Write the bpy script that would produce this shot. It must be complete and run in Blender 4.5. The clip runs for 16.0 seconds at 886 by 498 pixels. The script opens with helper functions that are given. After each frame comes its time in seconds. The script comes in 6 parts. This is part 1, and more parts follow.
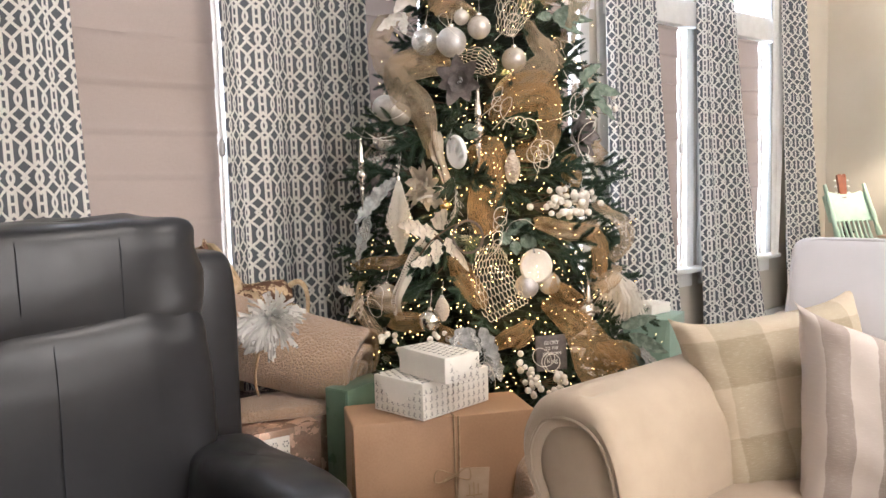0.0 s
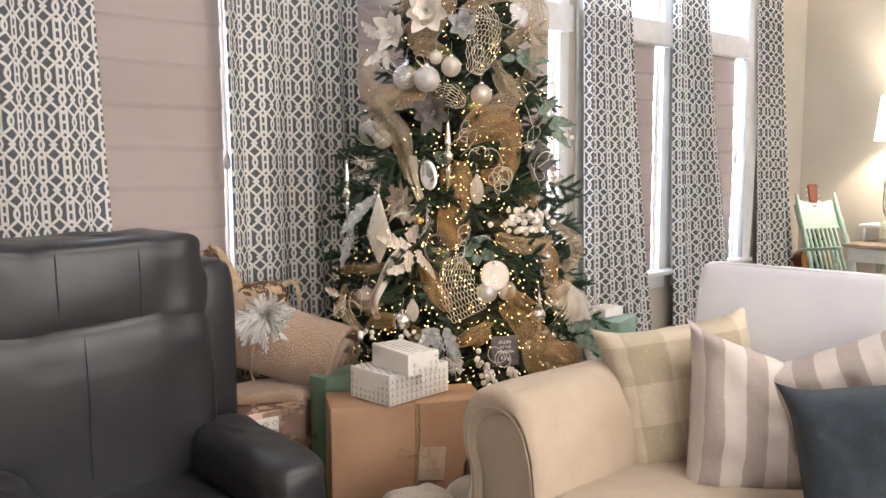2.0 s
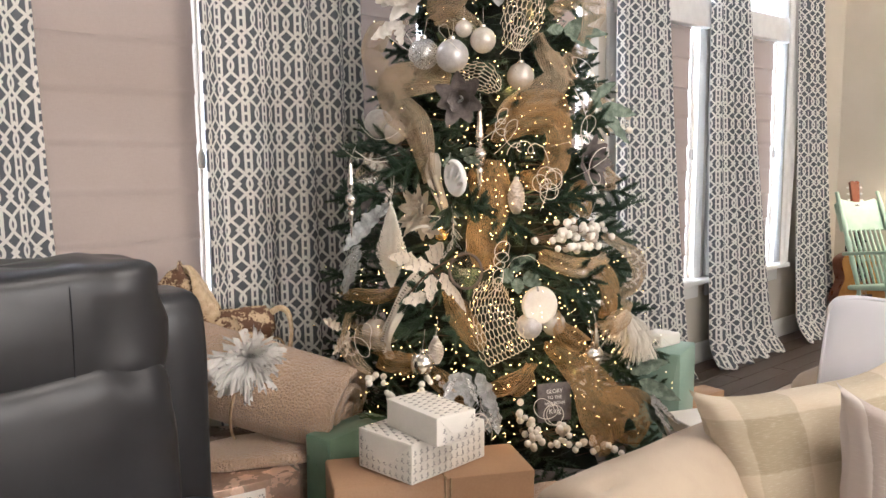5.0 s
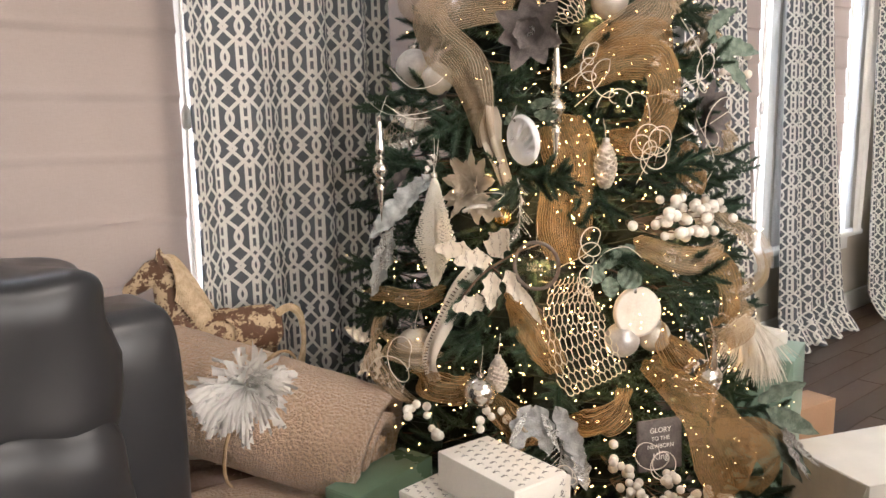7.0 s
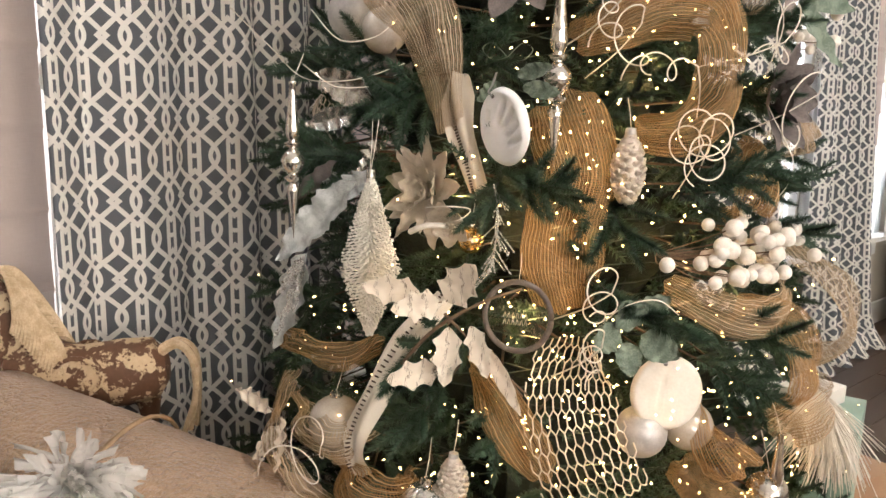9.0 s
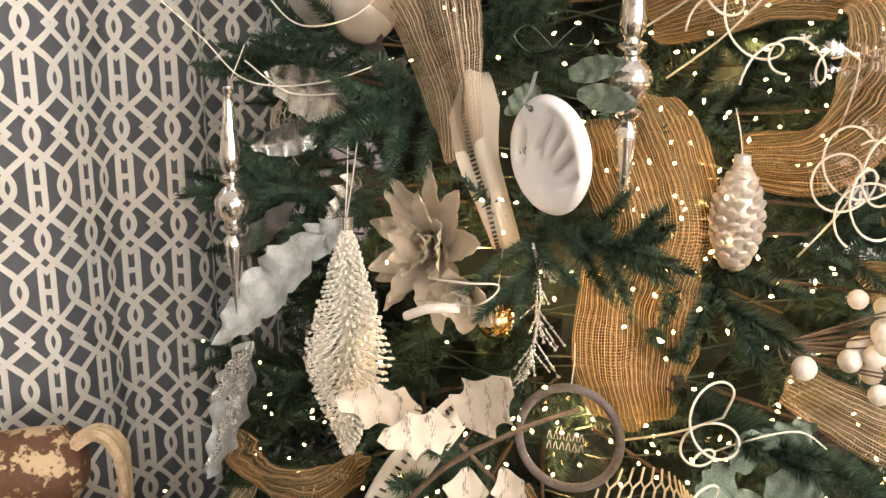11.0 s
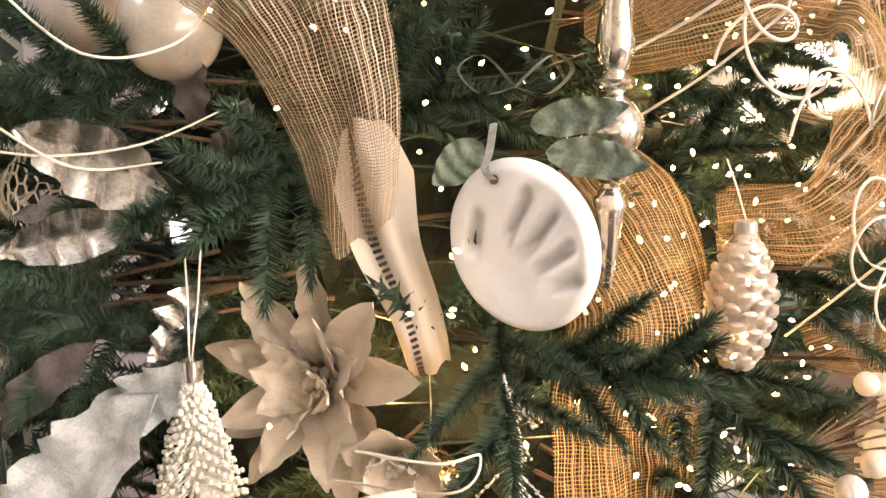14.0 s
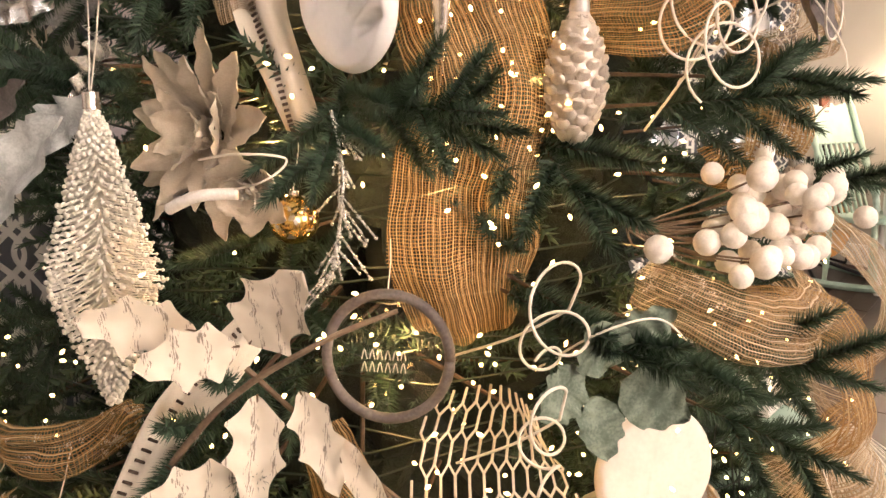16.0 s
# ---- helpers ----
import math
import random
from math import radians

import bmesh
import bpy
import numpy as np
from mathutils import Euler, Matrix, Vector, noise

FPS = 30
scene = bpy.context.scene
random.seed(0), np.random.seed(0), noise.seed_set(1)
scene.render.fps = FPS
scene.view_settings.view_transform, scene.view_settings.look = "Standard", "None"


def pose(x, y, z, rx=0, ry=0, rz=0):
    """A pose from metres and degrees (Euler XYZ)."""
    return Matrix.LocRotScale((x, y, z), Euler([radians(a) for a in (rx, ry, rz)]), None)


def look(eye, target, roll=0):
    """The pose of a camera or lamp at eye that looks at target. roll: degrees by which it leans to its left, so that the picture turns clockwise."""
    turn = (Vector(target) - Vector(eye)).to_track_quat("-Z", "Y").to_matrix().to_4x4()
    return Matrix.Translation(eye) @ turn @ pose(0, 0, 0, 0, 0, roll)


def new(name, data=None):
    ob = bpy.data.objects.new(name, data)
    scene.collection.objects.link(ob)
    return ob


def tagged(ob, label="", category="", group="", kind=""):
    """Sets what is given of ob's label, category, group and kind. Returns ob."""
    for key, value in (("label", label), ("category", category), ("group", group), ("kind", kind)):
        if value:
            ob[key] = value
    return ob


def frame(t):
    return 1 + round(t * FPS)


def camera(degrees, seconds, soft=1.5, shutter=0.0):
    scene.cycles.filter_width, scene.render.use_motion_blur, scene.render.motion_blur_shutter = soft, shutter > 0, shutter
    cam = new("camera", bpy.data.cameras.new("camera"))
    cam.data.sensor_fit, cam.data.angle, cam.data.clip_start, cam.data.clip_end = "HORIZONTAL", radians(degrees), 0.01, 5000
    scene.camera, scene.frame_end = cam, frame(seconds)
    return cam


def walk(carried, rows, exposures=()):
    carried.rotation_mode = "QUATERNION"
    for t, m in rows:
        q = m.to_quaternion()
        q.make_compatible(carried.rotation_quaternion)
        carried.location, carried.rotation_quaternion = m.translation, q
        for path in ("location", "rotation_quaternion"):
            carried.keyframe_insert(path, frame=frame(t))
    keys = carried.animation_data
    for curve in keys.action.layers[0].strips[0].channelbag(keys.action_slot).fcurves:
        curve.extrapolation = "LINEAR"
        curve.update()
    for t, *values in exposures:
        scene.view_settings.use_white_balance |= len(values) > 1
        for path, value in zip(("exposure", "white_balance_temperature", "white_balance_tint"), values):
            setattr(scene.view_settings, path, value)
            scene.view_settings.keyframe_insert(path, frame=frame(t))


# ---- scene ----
cam = camera(55.8, 16.0)
METRES, EYE, TILT, LEAN, TURN = 3.5, 1.18, -5.2, 1.5, 0.0
ROWS = [
    (0.0, 0.0, 0.0, 0.0, 0.0, 0.0, -0.0),
    (0.5, 0.0002, -0.0274, 0.0021, -1.17, 0.42, 0.16),
    (1.0, 0.0107, -0.055, 0.0034, -0.78, 0.17, -0.25),
    (1.5, 0.0287, -0.0913, 0.0174, 0.05, -0.89, -1.16),
    (2.0, 0.0367, -0.1153, 0.0251, 0.58, -0.96, -1.32),
    (2.5, 0.038, -0.1172, 0.0262, 1.41, -0.36, -0.93),
    (3.0, 0.036, -0.1026, 0.0325, 1.9, -0.31, -0.58),
    (5.5, -0.0047, 0.1064, 0.0479, -0.42, -2.38, -1.31),
    (6.0, -0.007, 0.1442, 0.0469, 0.54, -3.65, -1.74),
    (6.5, -0.016, 0.1936, 0.0523, 0.8, -4.56, -1.24),
    (7.0, -0.0298, 0.2405, 0.0591, 0.59, -4.44, -0.88),
    (7.5, -0.0289, 0.2842, 0.0607, -0.16, -4.98, -1.47),
    (8.0, -0.0197, 0.3383, 0.0673, -0.78, -5.53, -2.46),
    (8.5, -0.0097, 0.3791, 0.0692, 0.12, -5.89, -3.13),
    (11.0, -0.0155, 0.5282, 0.0881, -0.21, -7.35, -2.34),
    (11.5, -0.0226, 0.5557, 0.0923, -2.99, -7.0, -1.18),
    (12.0, -0.0414, 0.5836, 0.0983, -8.67, -6.6, -0.17),
    (12.5, -0.0602, 0.608, 0.1026, -14.94, -6.42, -0.18),
    (13.0, -0.067, 0.6184, 0.1059, -18.66, -5.92, 0.29),
    (13.5, -0.0617, 0.6206, 0.1042, -20.78, -5.93, 0.83),
    (14.0, -0.0507, 0.612, 0.1006, -21.06, -6.25, 0.75),
    (14.5, -0.0359, 0.5948, 0.0962, -19.41, -6.77, 0.38),
    (15.0, -0.0223, 0.5785, 0.0875, -16.54, -7.47, -0.07),
    (15.5, -0.0116, 0.5708, 0.0729, -13.06, -8.05, -0.83),
    (16.0, -0.0009, 0.5677, 0.0591, -10.93, -7.84, -1.42),
]
walk(cam, [(t, pose(0, 0, EYE, TILT, LEAN, TURN) @ pose(METRES * x, METRES * y, METRES * z, 90 + pitch, roll, yaw)) for t, x, y, z, yaw, pitch, roll in ROWS],
     exposures=[(0.0, 0.05, 5600, 13), (3.0, -0.1, 5600, 13), (7.0, 0.06, 5750, 13), (11.0, 0.4, 5900, 12), (12.0, 0.8, 5950, 14), (13.5, 0.86, 6100, 16), (15.0, 0.5, 6200, 19), (16.0, 0.32, 6450, 21)])

# ---- light ----
world = bpy.data.worlds.new("sky")
scene.world = world
world.use_nodes = True
wn = world.node_tree.nodes
sky = wn.new("ShaderNodeTexSky")
sky.sky_type, sky.sun_disc = "NISHITA", False
sky.sun_elevation, sky.sun_rotation = radians(35), radians(140)
wn["Background"].inputs["Strength"].default_value = 0.15
world.node_tree.links.new(sky.outputs[0], wn["Background"].inputs["Color"])

# the long window wall: u runs along it, d out into the room
WF = pose(-0.83, 3.13, 0, 0, 0, 42.5)


def W(u, d, z=0.0, rx=0, ry=0, rz=0):
    """A pose in the room: u along the window wall, d in front of it, z up."""
    return WF @ pose(u, -d, z, rx, ry, rz)


def area(name, m, sx, sy, watts, color):
    lamp = bpy.data.lights.new(name, "AREA")
    lamp.shape, lamp.size, lamp.size_y, lamp.energy, lamp.color = "RECTANGLE", sx, sy, watts, color
    ob = new(name, lamp)
    ob.matrix_world = m
    return ob


def point(name, p, watts, color, radius=0.03):
    lamp = bpy.data.lights.new(name, "POINT")
    lamp.energy, lamp.color, lamp.shadow_soft_size = watts, color, radius
    ob = new(name, lamp)
    ob.location = p
    return ob


# daylight from the openings in the wall behind the camera and the far gable wall
area("daylight_back_a", W(-2.4, 6.3, 1.7, -90, 0, 0), 2.0, 1.8, 222, (1.0, 0.96, 0.915))
area("daylight_back_b", W(0.8, 6.3, 1.7, -90, 0, 0), 2.0, 1.8, 226, (1.0, 0.96, 0.915))
area("ceiling_glow", W(0.2, 3.4, 2.95, 0, 0, 0), 1.0, 1.0, 60, (1.0, 0.86, 0.68))

# ---- materials ----


class Nodes:
    """A small builder for node materials."""

    def __init__(self, name):
        self.m = bpy.data.materials.new(name)
        self.m.use_nodes = True
        self.t = self.m.node_tree
        self.b = self.t.nodes["Principled BSDF"]
        self.out = self.t.nodes["Material Output"]

    def add(self, kind, **values):
        n = self.t.nodes.new(kind)
        for k, v in values.items():
            n.inputs[k.replace("_", " ")].default_value = v
        return n

    def link(self, a, b):
        self.t.links.new(a, b)

    def put(self, socket, v):
        if hasattr(v, "is_output"):
            self.link(v, socket)
        else:
            socket.default_value = v

    def math(self, op, a, b=0.0, c=0.0):
        n = self.t.nodes.new("ShaderNodeMath")
        n.operation = op
        self.put(n.inputs[0], a), self.put(n.inputs[1], b), self.put(n.inputs[2], c)
        return n.outputs[0]

    def mix(self, f, a, b):
        n = self.t.nodes.new("ShaderNodeMix")
        n.data_type = "RGBA"
        self.put(n.inputs[0], f), self.put(n.inputs[6], a), self.put(n.inputs[7], b)
        return n.outputs[2]

    def coord(self, what="Object"):
        return self.t.nodes.new("ShaderNodeTexCoord").outputs[what]

    def scaled(self, vec, s):
        n = self.t.nodes.new("ShaderNodeMapping")
        n.inputs["Scale"].default_value = s
        self.link(vec, n.inputs[0])
        return n.outputs[0]

    def noise(self, vec, scale, detail=4.0, rough=0.55):
        n = self.add("ShaderNodeTexNoise", Scale=scale, Detail=detail, Roughness=rough)
        self.link(vec, n.inputs["Vector"])
        return n.outputs[0]

    def ramp(self, f, lo, hi):
        n = self.t.nodes.new("ShaderNodeMapRange")
        n.interpolation_type = "SMOOTHSTEP"
        self.put(n.inputs[0], f)
        n.inputs[1].default_value, n.inputs[2].default_value = lo, hi
        return n.outputs[0]

    def bump(self, h, strength, dist):
        n = self.add("ShaderNodeBump", Strength=strength, Distance=dist)
        self.link(h, n.inputs["Height"])
        self.link(n.outputs[0], self.b.inputs["Normal"])
        return n

    def set(self, **v):
        for k, x in v.items():
            self.put(self.b.inputs[k.replace("_", " ")], x)
        return self


def rgb(r, g, b):
    return (r, g, b, 1.0)


def plain(name, a, b, rough=0.6, metal=0.0, scale=30.0, fine=400.0, bump=0.15, dist=0.002, **more):
    """A surface that wanders between two colours, with a fine relief."""
    n = Nodes(name)
    c = n.coord()
    big, small = n.noise(c, scale), n.noise(c, fine, 3)
    f = n.math("ADD", n.math("MULTIPLY", big, 0.65), n.math("MULTIPLY", small, 0.35))
    n.set(Base_Color=n.mix(n.ramp(f, 0.35, 0.65), rgb(*a), rgb(*b)), Roughness=n.math("MULTIPLY_ADD", big, 0.2, rough - 0.1), Metallic=metal)
    if bump:
        n.bump(f, bump, dist)
    n.set(**more)
    return n.m


def sheer(n, amount, color):
    """Lets light through cloth."""
    tr = n.add("ShaderNodeBsdfTranslucent")
    n.put(tr.inputs[0], color)
    mx = n.add("ShaderNodeMixShader", Fac=amount)
    n.link(n.b.outputs[0], mx.inputs[1]), n.link(tr.outputs[0], mx.inputs[2]), n.link(mx.outputs[0], n.out.inputs[0])
    return mx


M_wall = plain("wall_paint", (0.58, 0.53, 0.45), (0.62, 0.57, 0.49), 0.8, scale=3, fine=900, bump=0.05)
M_ceiling = plain("ceiling_paint", (0.78, 0.76, 0.72), (0.82, 0.8, 0.76), 0.9, scale=3, fine=700, bump=0.1)
M_trim = plain("white_trim", (0.76, 0.75, 0.72), (0.82, 0.81, 0.78), 0.4, scale=6, bump=0.03)


def wood_floor():
    n = Nodes("dark_floor")
    c = n.coord()
    g = n.noise(n.scaled(c, (3, 40, 3)), 4, 6)
    info = n.t.nodes.new("ShaderNodeObjectInfo").outputs["Random"]
    f = n.math("MULTIPLY_ADD", info, 0.4, n.math("MULTIPLY", g, 0.6))
    n.set(Base_Color=n.mix(f, rgb(0.028, 0.016, 0.011), rgb(0.085, 0.045, 0.028)), Roughness=n.math("MULTIPLY_ADD", g, 0.2, 0.22))
    n.bump(g, 0.15, 0.001)
    return n.m


M_floor = wood_floor()


def trellis():
    """Slate cloth with an off-white interlaced trellis; the cloth's own coordinates are in metres."""
    n = Nodes("trellis_cloth")
    uv = n.t.nodes.new("ShaderNodeUVMap").outputs[0]
    sep = n.t.nodes.new("ShaderNodeSeparateXYZ")
    n.link(uv, sep.inputs[0])
    PX, PY = 0.083, 0.158
    mth = n.math
    x = mth("PINGPONG", mth("DIVIDE", sep.outputs[0], PX), 0.5)
    v = mth("PINGPONG", mth("DIVIDE", sep.outputs[1], PY), 0.5)
    ang = mth("MULTIPLY", v, 2 * math.pi)
    a = mth("ABSOLUTE", mth("MULTIPLY_ADD", mth("COSINE", ang), 0.35, 0.25))
    a = mth("SUBTRACT", 0.5, mth("ABSOLUTE", mth("SUBTRACT", 0.5, a)))
    si = mth("SINE", ang)
    slope = mth("SQRT", mth("MULTIPLY_ADD", mth("MULTIPLY", si, si), 1.5, 1.0))
    d1 = mth("DIVIDE", mth("MULTIPLY", mth("ABSOLUTE", mth("SUBTRACT", x, a)), PX), slope)
    # the diagonal lattice from the ends of the H bars
    q = mth("MULTIPLY_ADD", x, -0.5, v)
    k = 1 / math.sqrt((0.5 / PX) ** 2 + (1 / PY) ** 2)
    d2 = mth("MULTIPLY", mth("ABSOLUTE", mth("SUBTRACT", q, 0.2)), k)
    q3 = mth("MULTIPLY_ADD", x, 0.5, v)
    d3 = mth("MULTIPLY", mth("ABSOLUTE", mth("SUBTRACT", q3, 0.7)), k)
    # the H: two bars and a cross piece
    bar = mth("MAXIMUM", mth("MULTIPLY", mth("ABSOLUTE", mth("SUBTRACT", x, 0.115)), PX), mth("MULTIPLY", mth("SUBTRACT", v, 0.2), PY))
    cross = mth("MAXIMUM", mth("MULTIPLY", v, PY), mth("MULTIPLY", mth("SUBTRACT", x, 0.1), PX))
    d = mth("MINIMUM", mth("MINIMUM", d1, bar), mth("MINIMUM", mth("MINIMUM", d2, d3), cross))
    wob = n.noise(uv, 120, 2)
    d = mth("MULTIPLY_ADD", mth("SUBTRACT", wob, 0.5), 0.0012, d)
    ink = n.ramp(d, 0.0044, 0.0052)
    weave = n.noise(n.scaled(uv, (1, 3, 1)), 900, 2)
    white = n.mix(weave, rgb(0.84, 0.81, 0.75), rgb(0.92, 0.9, 0.85))
    slate = n.mix(weave, rgb(0.115, 0.12, 0.135), rgb(0.17, 0.177, 0.195))
    col = n.mix(ink, white, slate)
    n.set(Base_Color=col, Roughness=0.85)
    n.bump(weave, 0.2, 0.0006)
    sheer(n, 0.22, col)
    return n.m


M_trellis = trellis()


def shade_cloth():
    n = Nodes("linen_shade")
    c = n.coord()
    w = n.noise(n.scaled(c, (1, 1, 12)), 60, 3)
    w2 = n.noise(n.scaled(c, (14, 14, 1)), 50, 3)
    f = n.math("MULTIPLY_ADD", w, 0.5, n.math("MULTIPLY", w2, 0.5))
    col = n.mix(f, rgb(0.27, 0.205, 0.168), rgb(0.36, 0.285, 0.24))
    n.set(Base_Color=col, Roughness=0.9)
    n.bump(f, 0.2, 0.001)
    sheer(n, 0.035, col)
    return n.m


M_shade = shade_cloth()
M_valance = plain("white_valance", (0.78, 0.76, 0.73), (0.85, 0.83, 0.8), 0.8, scale=20)


def glass_pane():
    n = Nodes("window_glass")
    tr = n.add("ShaderNodeBsdfTransparent")
    gl = n.add("ShaderNodeBsdfGlossy", Roughness=0.02)
    mx = n.add("ShaderNodeMixShader", Fac=0.05)
    n.link(tr.outputs[0], mx.inputs[1]), n.link(gl.outputs[0], mx.inputs[2])
    n.link(mx.outputs[0], n.out.inputs[0])
    return n.m


M_glass = glass_pane()


def leather():
    n = Nodes("slate_leather")
    c = n.coord()
    vor = n.add("ShaderNodeTexVoronoi", Scale=420.0)
    n.link(c, vor.inputs["Vector"])
    big = n.noise(c, 11, 3)
    n.set(Base_Color=n.mix(big, rgb(0.017, 0.0165, 0.018), rgb(0.03, 0.029, 0.031)), Roughness=n.math("MULTIPLY_ADD", n.noise(c, 17, 4), 0.2, 0.24), Specular_IOR_Level=0.45)
    crease = n.noise(c, 10, 3, 0.5)
    h = n.math("ADD", n.math("MULTIPLY", vor.outputs["Distance"], 0.012), n.math("MULTIPLY_ADD", crease, 0.5, n.noise(c, 5, 2)))
    n.bump(h, 0.16, 0.012)
    return n.m


M_leather = leather()
M_stitch = plain("dark_thread", (0.01, 0.012, 0.016), (0.02, 0.022, 0.028), 0.7)


def cloth(name, a, b, scale=500, bump=0.3, dist=0.001, crease=6.0):
    n = Nodes(name)
    c = n.coord()
    w1, w2 = n.noise(n.scaled(c, (1, 1, 6)), scale, 2), n.noise(n.scaled(c, (6, 6, 1)), scale, 2)
    big = n.noise(c, crease, 3)
    f = n.math("MULTIPLY_ADD", big, 0.3, n.math("MULTIPLY", n.math("ADD", w1, w2), 0.35))
    n.set(Base_Color=n.mix(n.ramp(f, 0.35, 0.65), rgb(*a), rgb(*b)), Roughness=0.85, Sheen_Weight=0.15)
    n.bump(f, bump, dist)
    return n.m


M_sofa = cloth("cream_twill", (0.38, 0.3, 0.22), (0.45, 0.365, 0.275), crease=14.0)
M_slip = cloth("white_slipcover", (0.6, 0.59, 0.63), (0.7, 0.69, 0.73))
M_navy = cloth("navy_velvet", (0.006, 0.014, 0.024), (0.03, 0.048, 0.07), 200, 0.9, 0.012, 32)


def banded(name, colors, period, both):
    """Woven stripes (or a plaid, with both) across the cloth's own coordinates."""
    n = Nodes(name)
    uv = n.t.nodes.new("ShaderNodeUVMap").outputs[0]
    sep = n.t.nodes.new("ShaderNodeSeparateXYZ")
    n.link(uv, sep.inputs[0])
    wob = n.math("MULTIPLY", n.noise(uv, 40, 2), 0.006)

    def stripe(s):
        f = n.math("PINGPONG", n.math("DIVIDE", n.math("ADD", s, wob), period), 0.5)
        return n.ramp(f, 0.24, 0.26)
    a = stripe(sep.outputs[0])
    f = n.math("MULTIPLY", n.math("ADD", a, stripe(sep.outputs[1])), 0.5) if both else a
    slub = n.noise(n.scaled(uv, (4, 60, 1)), 14, 4)
    col = n.mix(f, rgb(*colors[0]), rgb(*colors[1]))
    col = n.mix(n.math("MULTIPLY", n.ramp(slub, 0.5, 0.75), 0.35), col, rgb(*colors[2]))
    n.set(Base_Color=col, Roughness=0.85)
    n.bump(n.noise(uv, 700, 2), 0.25, 0.001)
    return n.m


M_check = banded("cream_buffalo_check", ((0.53, 0.45, 0.34), (0.32, 0.265, 0.18), (0.74, 0.68, 0.58)), 0.22, True)
M_stripe = banded("taupe_slub_stripe", ((0.52, 0.46, 0.42), (0.33, 0.275, 0.245), (0.66, 0.61, 0.58)), 0.105, False)


def fleece(name, a, b):
    n = Nodes(name)
    c = n.coord()
    vor = n.add("ShaderNodeTexVoronoi", Scale=120.0)
    n.link(c, vor.inputs["Vector"])
    f = n.noise(c, 260, 4)
    n.set(Base_Color=n.mix(n.math("MULTIPLY_ADD", vor.outputs["Distance"], -0.5, f), rgb(*b), rgb(*a)), Roughness=0.95, Sheen_Weight=0.4)
    h = n.math("MULTIPLY_ADD", vor.outputs["Distance"], -0.7, f)
    n.bump(h, 1.0, 0.011)
    return n.m


M_fleece = fleece("tan_sherpa", (0.4, 0.26, 0.155), (0.56, 0.385, 0.25))
M_fluff = fleece("cream_fluff", (0.6, 0.47, 0.36), (0.74, 0.62, 0.5))
M_kraft = plain("kraft_paper", (0.36, 0.21, 0.115), (0.42, 0.255, 0.145), 0.55, scale=5, fine=160, bump=0.1)
M_mint = plain("mint_paper", (0.24, 0.36, 0.285), (0.3, 0.42, 0.34), 0.35, scale=8, bump=0.06)
M_teal = plain("sage_green_paper", (0.1, 0.165, 0.115), (0.14, 0.215, 0.15), 0.3, scale=8, bump=0.06)
M_rose = plain("rose_gold_foil", (0.42, 0.27, 0.19), (0.62, 0.44, 0.33), 0.26, 0.6, scale=12, fine=120, bump=0.5, dist=0.004)
M_paper = plain("white_gift_paper", (0.76, 0.72, 0.65), (0.84, 0.8, 0.73), 0.5, scale=10, bump=0.08)
M_ink = plain("grey_print", (0.2, 0.185, 0.17), (0.3, 0.28, 0.26), 0.6)
M_card = plain("beige_card", (0.46, 0.33, 0.22), (0.54, 0.4, 0.28), 0.7, scale=20)
M_twine = plain("jute_twine", (0.3, 0.2, 0.11), (0.45, 0.32, 0.19), 0.9, fine=900, bump=0.6)
M_tulle = Nodes("white_tulle")
M_tulle.set(Base_Color=rgb(0.96, 0.94, 0.9), Roughness=0.8)
_t = M_tulle.add("ShaderNodeBsdfTransparent")
_l = M_tulle.add("ShaderNodeBsdfTranslucent", Color=rgb(0.95, 0.92, 0.88))
_y = M_tulle.add("ShaderNodeMixShader", Fac=0.15)
_x = M_tulle.add("ShaderNodeMixShader", Fac=0.42)
M_tulle.link(M_tulle.b.outputs[0], _y.inputs[1]), M_tulle.link(_l.outputs[0], _y.inputs[2])
M_tulle.link(_y.outputs[0], _x.inputs[1]), M_tulle.link(_t.outputs[0], _x.inputs[2]), M_tulle.link(_x.outputs[0], M_tulle.out.inputs[0])
M_tulle = M_tulle.m


def chipped():
    n = Nodes("chipped_horse_paint")
    c = n.coord()
    f = n.noise(c, 26, 6, 0.65)
    g = n.noise(c, 120, 3)
    k = n.ramp(n.math("MULTIPLY_ADD", g, 0.25, f), 0.63, 0.68)
    n.set(Base_Color=n.mix(k, n.mix(g, rgb(0.1, 0.045, 0.02), rgb(0.17, 0.085, 0.045)), n.mix(g, rgb(0.5, 0.36, 0.2), rgb(0.66, 0.52, 0.34))), Roughness=0.6)
    n.bump(k, 0.5, 0.002)
    return n.m


M_horse = chipped()
M_mane = plain("cream_carved_mane", (0.46, 0.33, 0.19), (0.68, 0.54, 0.36), 0.6, scale=40, fine=260, bump=0.3)
M_sage_paint = plain("mint_chair_paint", (0.36, 0.5, 0.41), (0.44, 0.58, 0.48), 0.45, scale=14, bump=0.1)
M_blue_paint = plain("pale_blue_paint", (0.33, 0.43, 0.5), (0.4, 0.5, 0.56), 0.45, scale=14, bump=0.1)
M_spruce = plain("guitar_spruce", (0.5, 0.24, 0.075), (0.58, 0.3, 0.1), 0.25, scale=4, fine=60, bump=0.02)
M_rosewood = plain("dark_rosewood", (0.03, 0.016, 0.01), (0.06, 0.03, 0.02), 0.35, scale=20)
M_mahog = plain("mahogany", (0.16, 0.05, 0.025), (0.22, 0.075, 0.04), 0.3, scale=20)
M_black = plain("black_metal", (0.012, 0.012, 0.013), (0.02, 0.02, 0.021), 0.4)
